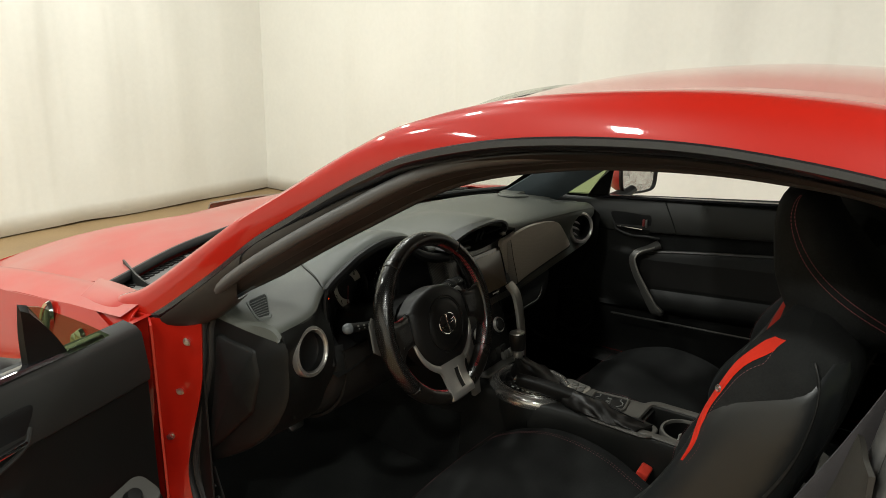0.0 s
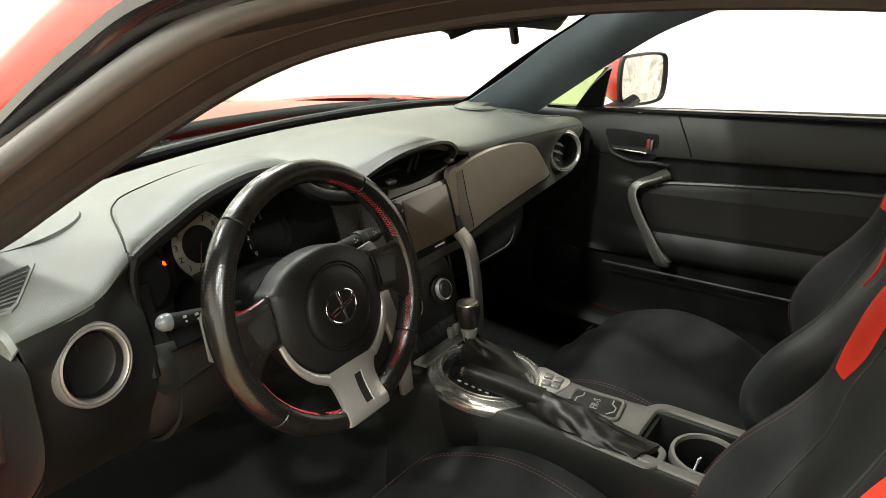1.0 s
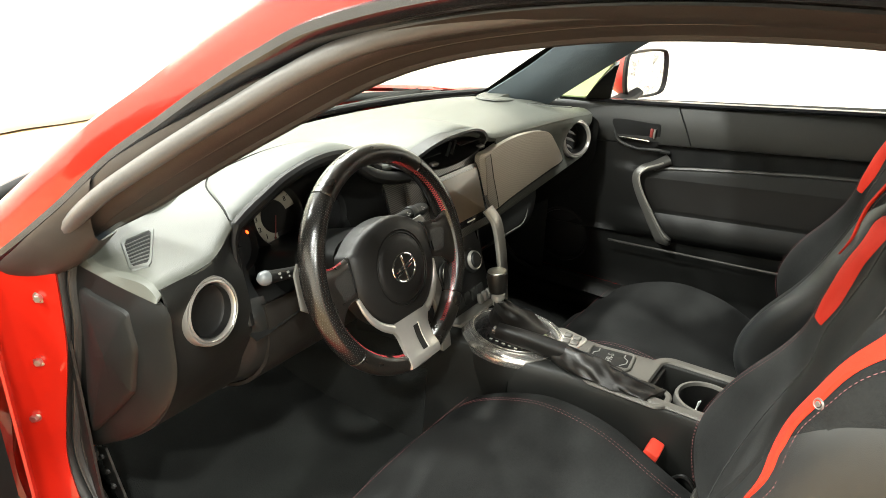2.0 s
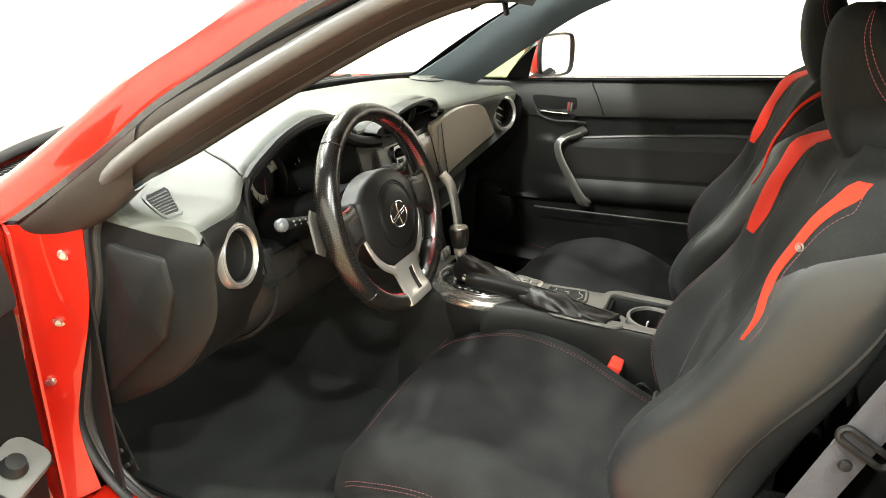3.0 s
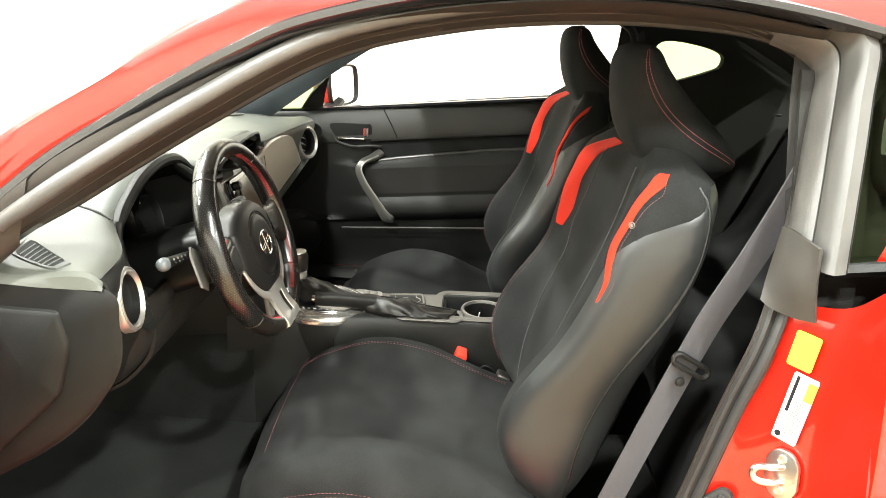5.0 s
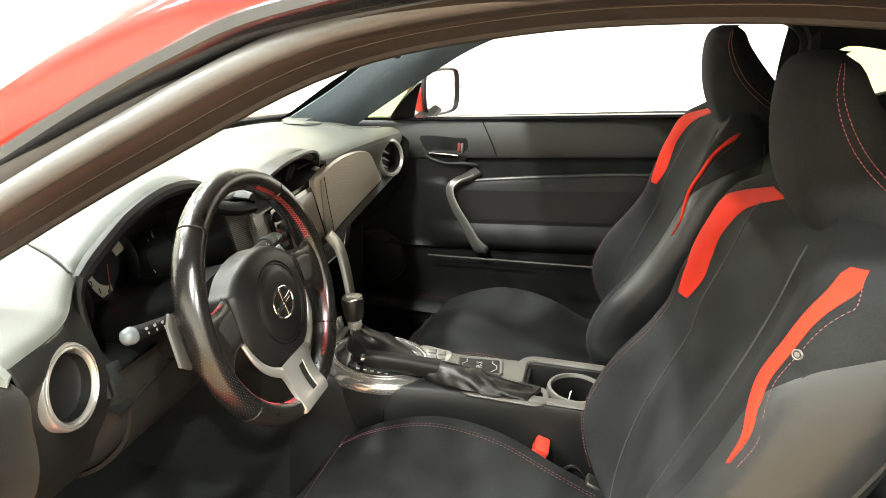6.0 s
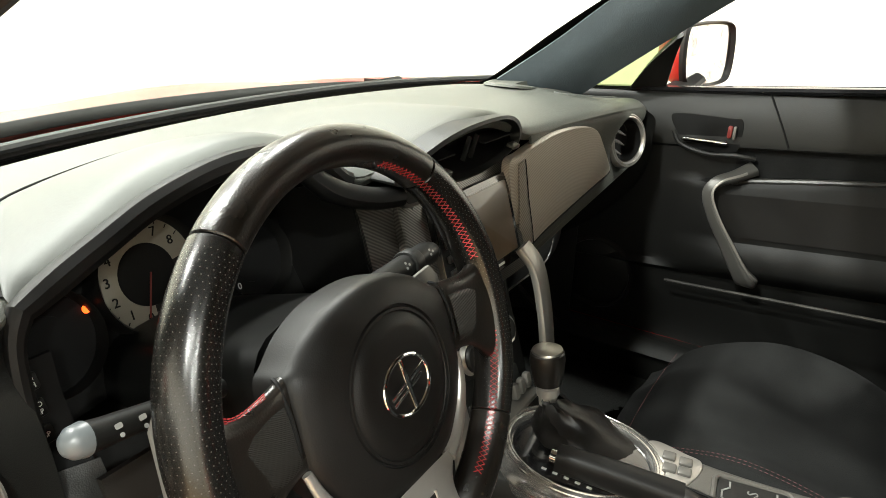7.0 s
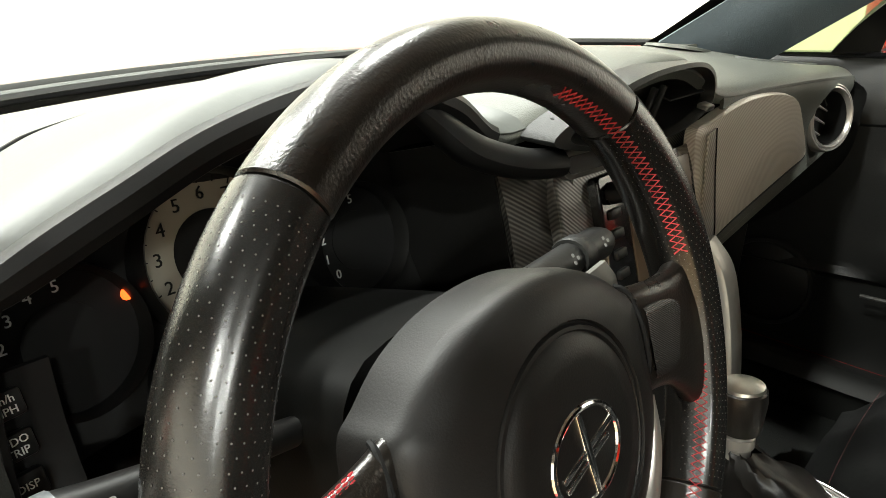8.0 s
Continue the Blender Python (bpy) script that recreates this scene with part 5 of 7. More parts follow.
        part("fuse_cover", grid([lid, [p.lerp(mid, 0.03) + Vector((side * 0.006, 0, 0)) for p in lid], [p.lerp(mid, 0.1) + Vector((side * 0.009, 0, 0)) for p in lid], [p.lerp(mid, 0.55) + Vector((side * 0.009, 0, 0)) for p in lid], [p.lerp(mid, 0.9999) + Vector((side * 0.009, 0, 0)) for p in lid]], ring=True), DOORTRIM, dash, "fuse box cover in the dash end, colour darkened against the door light")
        # demister vent on the sloping corner
        def on_pad(px, py, lift):
            line = pad_line(side * px)[:19]
            return Vector((side * px, py, float(np.interp(py, [p.y for p in line][::-1], [p.z for p in line][::-1])) + lift))

        quad = ((0.624, 0.474), (0.572, 0.472), (0.646, 0.372), (0.668, 0.384))
        mid = (sum(q[0] for q in quad) / 4, sum(q[1] for q in quad) / 4)
        loop = []
        for k in range(4):
            a, b = quad[k], quad[(k + 1) % 4]
            loop += [(a[0] + (b[0] - a[0]) * t, a[1] + (b[1] - a[1]) * t) for t in (0.1, 0.3, 0.5, 0.7, 0.9)]
        ring_at = lambda k, lift: [on_pad(min(0.671, mid[0] + (x - mid[0]) * k), mid[1] + (y - mid[1]) * k, lift) for x, y in loop]
        dv = part("demister_vent", grid([ring_at(1.05, -0.001), ring_at(1.02, 0.0022), ring_at(0.92, 0.0026), ring_at(0.84, 0.0022), ring_at(0.82, 0.0004)], ring=True), COVER, dash, "grey demister vent surround")
        part("vent_throat", grid([ring_at(0.84, 0.0006), ring_at(0.4, 0.0008), ring_at(0.02, 0.0008)], ring=True), INK, dv, "dark vent opening")
        for k in range(7):
            t = 0.2 + 0.1 * k
            a = [quad[0][i] + (quad[3][i] - quad[0][i]) * t for i in (0, 1)]
            b = [quad[1][i] + (quad[2][i] - quad[1][i]) * t for i in (0, 1)]
            ends = [on_pad(a[0] + (b[0] - a[0]) * q, a[1] + (b[1] - a[1]) * q, 0.0012) for q in (0.11, 0.5, 0.89)]
            part("vent_slat", sweep(ends, disc(0.0015, 0.0009, 6)), COVER, dv)
        # corner loudspeaker grille
        m = facing((side * 0.545, 0.552, 0.8935), (side * 0.14, 0.0, 1), up=(0, 1, 0))
        part("tweeter_grille", moved(lathe([(0.0, 0.006), (0.045, 0.005), (0.06, 0.003), (0.062, -0.004)], 36), m @ Matrix.Diagonal((1.2, 0.75, 0.6, 1)) @ pose(0, 0, -0.004)), DASH, dash, "dark speaker grille on the dash top")
    # round side vents
    for x in (-0.604, 0.6):
        m = facing((0.592, 0.3275, 0.808) if x > 0 else (-0.5996, 0.3235, 0.803), (0.14 if x < 0 else -0.36, -0.94, 0.15)) @ Matrix.Scale(0.92 if x > 0 else 0.88, 4)
        v = part("round_vent", lathe([(0.056, -0.022), (0.0555, 0.003), (0.0535, 0.008), (0.0515, 0.0085), (0.0505, 0.0065), (0.0495, 0.0085), (0.047, 0.0095), (0.0445, 0.006), (0.043, -0.035)], 48, m), SILVER, dash, "round vent with a satin silver ring")
        part("vent_throat", lathe([(0.0, -0.032), (0.0415, -0.03), (0.0415, 0.004)], 36, m), BLACK, v)
        for k in ((-1, 0, 1) if x > 0 else ()):
            part("vent_slat", block(0.036 - 0.006 * abs(k), 0.0025, 0.02, 0.001, m @ pose(-0.016, 0, -0.012, 0, 0, -20) @ pose(0, 0.02 * k, 0, 28)), TRIMGREY, v)
        if x < 0:
            part("vent_shutter", lathe([(0.0, -0.016), (0.036, -0.014), (0.0412, -0.010)], 36, m), BLACK, v, "closed black vent shutter")
            part("shutter_tab", block(0.004, 0.008, 0.004, 0.001, m @ pose(-0.008, 0.026, -0.011)), PANEL, v)
    # passenger trim panel: a leaf shape in twill cloth look
    leaf = [(0.128, 0.855), (0.165, 0.863), (0.21, 0.870), (0.27, 0.874), (0.345, 0.871), (0.41, 0.862), (0.455, 0.848), (0.487, 0.82), (0.535, 0.772), (0.536, 0.757), (0.475, 0.75), (0.37, 0.738), (0.268, 0.725), (0.205, 0.714), (0.166, 0.714), (0.15, 0.74), (0.139, 0.80)]
    ring = cr([(x, 0.341 - 0.012 * (x - 0.2) + 0.05 * max(0, z - 0.82), z) for x, z in leaf], 96, closed=True)
    c = Vector((0.33, 0.336, 0.8))
    inset = lambda k, d: [p.lerp(c, k) + Vector((0, d, 0)) for p in ring]
    panel = part("trim_panel", grid([inset(0, 0.012), ring, inset(0.03, -0.003), inset(0.3, -0.004), inset(0.6, -0.004), inset(0.9999, -0.004)], ring=True), LEAF, dash, "pale woven-look trim panel before the passenger")
    strip = [(0.14, 0.853), (0.158, 0.857), (0.178, 0.80), (0.203, 0.742), (0.209, 0.722), (0.176, 0.722), (0.161, 0.745), (0.15, 0.80)]
    part("panel_inner_strip", plate([(x, z) for x, z in strip], 0.0016, 0.0005, Matrix.Translation((0, 0.3365, 0)) @ Matrix(((1, 0, 0, 0), (0, 0, -1, 0), (0, 1, 0, 0), (0, 0, 0, 1)))), STRIPWEAVE, panel, "darker carbon-look strip beside the screen")
    part("panel_seam", sweep([(0.1585, 0.3345, 0.857), (0.178, 0.3345, 0.80), (0.203, 0.3345, 0.742), (0.2095, 0.3345, 0.721)], disc(0.0007, n=6), up=(0, 1, 0)), INK, panel, "dark seam line")
    part("panel_edge", sweep([(p.x, p.y + 0.002, p.z - 0.004) for p in ring[46:80]], disc(0.0035, n=8), up=(0, 1, 0)), BLACK, dash)
    # centre vents under an eyelid brow
    lid = [(-0.135, 0.892), (-0.08, 0.920), (-0.025, 0.933), (0.058, 0.933), (0.115, 0.920), (0.148, 0.898), (0.125, 0.884), (0.046, 0.876), (-0.03, 0.872), (-0.11, 0.88)]
    ring = cr([(x, 0.322 + 0.25 * abs(x - 0.02) ** 2 * 4, z) for x, z in lid], 72, closed=True)
    c = Vector((0.012, 0.36, 0.898))
    eye = part("centre_vent", grid([[p + Vector((0, 0.03, 0)) for p in ring], ring, [p.lerp(c, 0.1) + Vector((0, -0.006, 0)) for p in ring], [p.lerp(c, 0.17) + Vector((0, 0.002, 0)) for p in ring]], ring=True), PANEL, dash, "dark eyelid surround of the centre vents")
    part("vent_throat", grid([[p.lerp(c, 0.16) + Vector((0, 0.004, 0)) for p in ring], [p.lerp(c, 0.3) + Vector((0, 0.03, 0)) for p in ring], [p.lerp(c, 0.9999) + Vector((0, 0.03, 0)) for p in ring]], ring=True), BLACK, eye)
    for x in (0.004, 0.022):
        part("vent_rib", block(0.003, 0.006, 0.03, 0.001, pose(x, 0.342, 0.9, 12, 8)), PANEL, eye)
    for x in (-0.07, 0.1):
        part("vent_slat", block(0.1, 0.02, 0.002, 0.0008, pose(x, 0.352, 0.9, 15)), BLACK, eye)
        part("vent_tab", block(0.018, 0.012, 0.006, 0.002, pose(x + 0.01, 0.332, 0.886, 15)), TRIMGREY, eye)
    # small vent between dials and centre
    m = facing((-0.085, 0.350, 0.866), (-0.1, -1, 0.2))
    side_vent = part("side_vent", plate(rounded(0.066, 0.024, 0.01), 0.006, 0.003, m), TRIMGREY, dash, "small slotted dash vent")
    part("vent_throat", plate(rounded(0.056, 0.014, 0.006), 0.007, 0, m), BLACK, side_vent)
    part("hood_tail", sweep(cr([(-0.232, 0.404, 0.925), (-0.212, 0.396, 0.908), (-0.186, 0.383, 0.886), (-0.15, 0.366, 0.873), (-0.115, 0.355, 0.869)], 24), disc(0.019, 0.014, 12), size=lambda s: 0.55 + 0.5 * soft_step(0.0, 0.5, s) - 0.25 * s), HOODSKIN, dash, "black tail of the instrument hood")
    # centre stack: carbon surround, radio, climate dials, silver side rails
    lean = facing((0.036, 0.342, 0.783), (0, -1, 0.3))
    part("stack_surround", plate(rounded(0.27, 0.165, 0.012), 0.01, 0.004, lean @ pose(-0.005, 0, -0.012)), CARBON, dash, "carbon-look surround of the radio")
    radio = part("radio", plate(rounded(0.19, 0.122, 0.006), 0.012, 0.002, lean @ pose(0.004, 0, -0.004)), GLOSSY, dash, "black touchscreen radio")
    part("screen", plate(rounded(0.135, 0.096, 0.003), 0.002, 0.0005, lean @ pose(0.0205, 0.003, 0.0078)), SCREEN, radio, "dark glass screen with brown glare in its colour")
    for k in range(6):
        part("radio_button", block(0.018, 0.009, 0.006, 0.002, lean @ pose(-0.073, 0.045 - 0.018 * k, 0.009)), PANEL if k % 2 else BLACK, radio)
    part("radio_knob", lathe([(0.0, 0.02), (0.008, 0.019), (0.01, 0.006)], 20, lean @ pose(-0.073, 0.045, 0.004)), BLACK, radio)
    part("radio_lettering_bar", block(0.03, 0.003, 0.0008, 0, lean @ pose(0.03, -0.0525, 0.0085), 1), WHITEPRINT, radio)
    part("climate_panel", net([[(x, y, z) for x in (-0.122, 0.005, 0.098)] for y, z in ((0.335, 0.71), (0.31, 0.66), (0.29, 0.60), (0.275, 0.55), (0.26, 0.52))], 14, 10, thick=0.012), BLACK, dash, "black climate control panel")
    for x, z in ((-0.042, 0.652), (0.05, 0.652)):
        m = facing((x, 0.304, z), (0, -1, 0.42))
        k = part("climate_knob", lathe([(0.0, 0.016), (0.014, 0.016), (0.017, 0.012), (0.018, 0.003), (0.026, 0.003), (0.027, 0.0)], 32, m), BLACK, dash, "black climate knob with a silver rim")
        part("knob_ring", lathe([(0.0175, 0.012), (0.0195, 0.013), (0.021, 0.006), (0.0185, 0.003)], 32, m), SILVER, k)
    m = facing((0.008, 0.287, 0.583), (0, -1, 0.42))
    for k in range(5):
        part("climate_button", plate(rounded(0.0245, 0.026, 0.004), 0.006, 0.002, m @ pose(0.0262 * (k - 2), 0, 0)), PANEL, dash)
    part("stack_shelf", block(0.15, 0.06, 0.008, 0.003, pose(0.008, 0.28, 0.556, -8)), TRIMGREY, dash)
    for k in range(3):
        part("toggle_switch", block(0.012, 0.01, 0.022, 0.003, pose(0.035 + 0.018 * k, 0.268, 0.577, -15)), TRIMGREY, dash)
    for s in (-1, 1):
        out = 0.0 if s > 0 else -0.032
        path = cr([(0.008 + s * 0.112 + out, 0.312, 0.748), (0.008 + s * 0.116 + out, 0.29, 0.72), (0.008 + s * 0.110 + out, 0.272, 0.67), (0.008 + s * 0.102 + out, 0.258, 0.61), (0.008 + s * 0.098 + out, 0.25, 0.54)], 30)
        part("stack_rail", sweep(path, [(x, y) for x, y in rounded(0.012, 0.034, 0.004, 3)], up=(1, 0, 0), size=lambda q: (1, 1 - 0.15 * q)), SATIN, dash, "satin silver side rail of the centre stack")
        part("stack_flank", net([[(0.008 + s * 0.112, 0.345, 0.735), (0.008 + s * 0.105, 0.31, 0.62), (0.008 + s * 0.1, 0.29, 0.5)], [(0.008 + s * 0.118, 0.52, 0.70), (0.008 + s * 0.11, 0.5, 0.6), (0.008 + s * 0.11, 0.5, 0.45)]], 8, 8, thick=0.006), PANEL, dash)
    # panel under the wheel
    part("knee_panel", net([[(x, y, z) for x in (-0.485, -0.35, -0.18, -0.06)] for y, z in ((0.352, 0.755), (0.345, 0.71), (0.365, 0.64), (0.44, 0.575), (0.58, 0.54))], 16, 14, thick=0.006), BROWNISH, dash, "warm grey knee panel below the steering column")
    part("hood_right_shoulder", net([[(-0.15, 0.395, 0.868), (-0.11, 0.38, 0.862), (-0.075, 0.368, 0.858)], [(-0.145, 0.385, 0.835), (-0.11, 0.375, 0.828), (-0.075, 0.365, 0.82)], [(-0.14, 0.37, 0.77), (-0.11, 0.362, 0.765), (-0.075, 0.355, 0.76)]], 10, 10, thick=0.006), CARBON, dash, "carbon-look strip beside the dials")
    part("switch_strip", net([[(x, y, z) for y, z in ((0.405, 0.835), (0.399, 0.80), (0.382, 0.765), (0.352, 0.735))] for x in (-0.514, -0.5, -0.474)], 8, 14, thick=0.004), INK, dash, "dark switch strip beside the round vent")
    fill = [[(-0.514, y, z) for y, z in ((0.372, 0.765), (0.350, 0.735), (0.376, 0.672), (0.42, 0.60), (0.56, 0.51))], [(-0.497, y, z) for y, z in ((0.366, 0.765), (0.345, 0.735), (0.360, 0.665), (0.425, 0.59), (0.57, 0.525))], [(-0.476, y, z) for y, z in ((0.358, 0.765), (0.346, 0.73), (0.353, 0.66), (0.436, 0.576), (0.58, 0.54))]]
    part("knee_corner", net(fill, 10, 22, thick=0.004), PANEL, dash, "dark corner of the lower dash")
    # corners of the dash top that run in under the pillars
    for s in (-1, 1):
        part("dash_corner", net([[(s * x, y, z) for x, y, z in row] for row in (((0.55, 0.555, 0.891), (0.56, 0.62, 0.889)), ((0.62, 0.55, 0.893), (0.63, 0.63, 0.887)), ((0.695, 0.525, 0.889), (0.70, 0.62, 0.881)), ((0.70, 0.525, 0.886), (0.705, 0.6, 0.873)))], 10, 6, thick=0.008), DASH, dash)
    part("ignition_barrel", lathe([(0.0, 0.008), (0.012, 0.008), (0.016, 0.0)], 20, facing((-0.2, 0.33, 0.70), (0, -1, 0.1))), BLACK, dash)


build_dashboard()

# ---- steering wheel and column ----
HUB, RAKE, SKEW = Vector((-0.3322, 0.2202, 0.8155)), radians(18.6), radians(0.2)
AXIS = Vector((math.sin(SKEW) * math.cos(RAKE), -math.cos(SKEW) * math.cos(RAKE), math.sin(RAKE)))
WHEEL = facing(HUB, AXIS)


def build_wheel():
    w = thing("steering_wheel", HUB, "black leather steering wheel with silver lower spoke and red stitching", "steering wheel")
    R, TR, TZ = 0.1663, 0.0160, 0.0192
    bulge = lambda a: 1.0 + 0.07 * math.exp(-((abs((a + 180) % 360 - 180) - 72) / 24) ** 2)
    ridge = lambda q: 1.0 + 0.05 * math.exp(-((q - 128) / 14) ** 2) - 0.035 * math.exp(-((q - 160) / 16) ** 2) - 0.02 * math.exp(-((q - 98) / 16) ** 2)

    def skin(a, q, lift=0.0):
        """A point of the rim's skin: a degrees clockwise from the top, q degrees round the tube from its outer side by the front."""
        k = bulge(a) * ridge(q % 360)
        rr = R + (TR * k + lift) * math.cos(radians(q))
        return Vector((rr * math.sin(radians(a)), rr * math.cos(radians(a)), (TZ * k + lift) * math.sin(radians(q))))

    def arc(name, a0, a1, mat, label):
        n = int(abs(a1 - a0) / 2.5) + 2
        rows = []
        for i, a in enumerate(np.linspace(a0, a1, n)):
            drop = -0.0009 if i in (0, n - 1) else 0.0
            rows.append([skin(a, q, drop) for q in np.linspace(0, 360, 33)[:-1]])
            if i == 0:
                near = a0 + 0.35 * (1 if a1 > a0 else -1)
                rows.append([skin(near, q) for q in np.linspace(0, 360, 33)[:-1]])
            if i == n - 2:
                near = a1 - 0.35 * (1 if a1 > a0 else -1)
                rows.append([skin(near, q) for q in np.linspace(0, 360, 33)[:-1]])
        return part(name, moved(grid(rows, ring=True, caps=True), WHEEL), mat, w, label)

    arc("rim_top", -39.85, 39.85, LEATHER, "smooth worn leather upper rim")
    arc("rim_left", -40.1, -129.9, GRIPSKIN, "perforated leather grip of the rim")
    arc("rim_right", 40.1, 129.9, GRIPSKIN, "perforated leather grip of the rim")
    arc("rim_bottom", 130.15, 229.85, LEATHER, "smooth leather lower rim")
    # perforation dots on the grips
    dots = bmesh.new()
    for side in (-1, 1):
        for i in range(64):
            a = side * (43 + i * 1.34)
            for k in range(18):
                q = -42 + 12.6 * k + (6.3 if i % 2 else 0)
                c, out = skin(a, q, 0.0001), (skin(a, q, 0.01) - skin(a, q)).normalized()
                m = facing(c, out, up=(0.2, 0.3, 0.9))
                dots.faces.new([dots.verts.new(m @ Vector((0.00036 * math.cos(j * 1.047), 0.00036 * math.sin(j * 1.047), 0))) for j in range(6)])
    tagged(part("perforation", moved(dots, WHEEL), DOTS, w, flat=True), kind="stuff")
    # crossed red thread along the inside of the rim
    for a0, a1 in ((20, 76), (103, 152), (-112, -150), (-156, -170)):
        n = int(abs(a1 - a0) / 1.7)
        lines = []
        for s in (-1, 1):
            pts = [skin(a0 + (a1 - a0) * i / n, 150 + s * 11 * (1 if i % 2 else -1), 0.0004) for i in range(n + 1)]
            lines.append(sweep(pts, disc(0.0005, n=5), up=lambda s_, p: (p.x, p.y, 0.001)))
        part("red_stitching", moved(joined(*lines), WHEEL), THREAD, w, "crossed red stitching")
    # leather side spokes: broad slabs that flare into the rim
    for s in (-1, 1):
        line = cr([(s * 0.086, 0.0, -0.006), (s * 0.105, -0.001, -0.002), (s * 0.125, -0.004, 0.0), (s * 0.14, -0.007, 0.001), (s * 0.151, -0.009, 0.001), (s * 0.162, -0.01, 0.0)], 30)
        wide, deep = smoothly([0, 0.2, 0.4, 0.6, 0.8, 1.0], [0.033, 0.0312, 0.0325, 0.040, 0.053, 0.07]), smoothly([0, 0.4, 0.7, 0.85, 1.0], [0.0075, 0.008, 0.0092, 0.012, 0.0145])
        slab = [(p.x, p.y) for p in cr([(1, 0, 0), (0.95, 0.6, 0), (0.78, 0.93, 0), (0.4, 1, 0), (0, 1, 0), (-0.4, 1, 0), (-0.78, 0.93, 0), (-0.95, 0.6, 0), (-1, 0, 0), (-0.8, -0.8, 0), (0, -1, 0), (0.8, -0.8, 0)], 40, closed=True)]
        part("spoke", moved(sweep(line, slab, up=(0, 0, 1), size=lambda q: (wide(q), deep(q))), WHEEL), LEATHER, w, "leather side spoke")
        face = [[(s * x, y * k - 0.0025 - 0.12 * (x - 0.1), 0.0072 + 0.05 * (x - 0.1) - 0.0016 * (abs(k) == 1)) for k in (-1, -0.8, 0, 0.8, 1)] for x, y in ((0.1, 0.021), (0.112, 0.022), (0.125, 0.022), (0.137, 0.021))]
        part("spoke_inlay", moved(net(face, 8, 8), WHEEL), DARKWEAVE, w, "dark weave-look inlay of the spoke")
        part("spoke_seam", moved(sweep(cr([(s * 0.0925, 0.034, -0.006), (s * 0.0945, 0.03, 0.0), (s * 0.0965, 0.012, 0.005), (s * 0.0975, -0.012, 0.005), (s * 0.0985, -0.03, 0.0)], 20), disc(0.0015, n=6)), WHEEL), INK, w, "dark seam of the spoke cover")
        if s < 0:
            stitch = cr([(-0.108, 0.0305, 0.002), (-0.122, 0.0285, 0.003), (-0.135, 0.0285, 0.003), (-0.144, 0.033, 0.003)], 18)
            part("spoke_stitching", moved(joined(*[dashes([(p.x, p.y + d, p.z) for p in stitch], 0.0026, 0.0006, 0.0006) for d in (-0.0016, 0.0, 0.0016)]), WHEEL), THREAD, w, "red stitching on the spoke's upper edge")
        blade = ((0.096, 0.0), (0.1, 0.034), (0.116, 0.031), (0.146, 0.034), (0.155, 0.022), (0.16, -0.02), (0.146, -0.03), (0.128, -0.006)) if s > 0 else ((0.128, 0.03), (0.15, 0.046), (0.161, 0.032), (0.166, -0.02), (0.15, -0.032), (0.132, -0.01))
        part("shift_paddle", moved(plate([(s * x, y) for x, y in blade], 0.004, 0.001), WHEEL @ pose(0, 0, -0.044)), TRIMGREY, w, "grey shift paddle behind the spoke")
        arcp = cr([(s * 0.0955, -0.032, 0.002), (s * 0.0905, -0.052, 0.004), (s * 0.080, -0.072, 0.005), (s * 0.064, -0.089, 0.006), (s * 0.044, -0.1015, 0.0065)], 24)
        part("silver_arc", moved(sweep(arcp, disc(0.0072, 0.0052, 12), size=lambda q: 0.55 + 0.5 * q), WHEEL), SILVER, w, "satin silver arc below the airbag cover")
    # silver lower spoke: climbs over the rim's front and wraps it
    climb = smoothly([-0.192, -0.183, -0.172, -0.16, -0.148, -0.13, -0.11, -0.092], [-0.002, 0.0115, 0.0205, 0.0212, 0.0165, 0.0115, 0.0095, 0.0088])
    half = smoothly([-0.192, -0.18, -0.16, -0.14, -0.118, -0.104, -0.092], [0.030, 0.0375, 0.0385, 0.0365, 0.0385, 0.047, 0.058])
    rows = []
    for y in np.linspace(-0.094, -0.172, 30):
        rows.append([(half(y) * k, y, climb(y) + 0.0006 - (0.007 if abs(k) > 1.01 else 0.0012 if abs(k) > 0.93 else 0.0)) for k in (-1.03, -1.0, -0.9, -0.5, 0, 0.5, 0.9, 1.0, 1.03)])
    lower = part("lower_spoke", moved(grid(rows), WHEEL), SILVER, w, "satin silver lower spoke")
    strip = lambda x0, x1, y0, y1, up: grid([[(x, y, climb(y) + up) for x in (x0, (x0 + x1) / 2, x1)] for y in np.linspace(y0, y1, 10)])
    part("spoke_slot", moved(strip(-0.003, 0.0095, -0.113, -0.154, 0.0018), WHEEL), BLACK, lower, "dark slot in the silver spoke")
    part("spoke_slot_rib", moved(sweep([(0.011, y, climb(y) + 0.0016) for y in np.linspace(-0.112, -0.155, 10)], disc(0.0016, n=8)), WHEEL), SILVER, lower)
    # airbag cover: a shield that runs into a round raised middle
    shield = [(0.003, 0.066), (0.036, 0.062), (0.064, 0.050), (0.083, 0.036), (0.0925, 0.027), (0.0945, 0.0), (0.0945, -0.03), (0.086, -0.053), (0.068, -0.078), (0.045, -0.096), (0.003, -0.1), (-0.042, -0.096), (-0.068, -0.078), (-0.086, -0.053), (-0.0945, -0.03), (-0.0945, 0.0), (-0.091, 0.028), (-0.08, 0.038), (-0.06, 0.0525), (-0.032, 0.0625)]
    edge = cr([(x, y, 0) for x, y in shield], 80, closed=True)
    mid = Vector((0.003, -0.0165, 0))
    rings = []
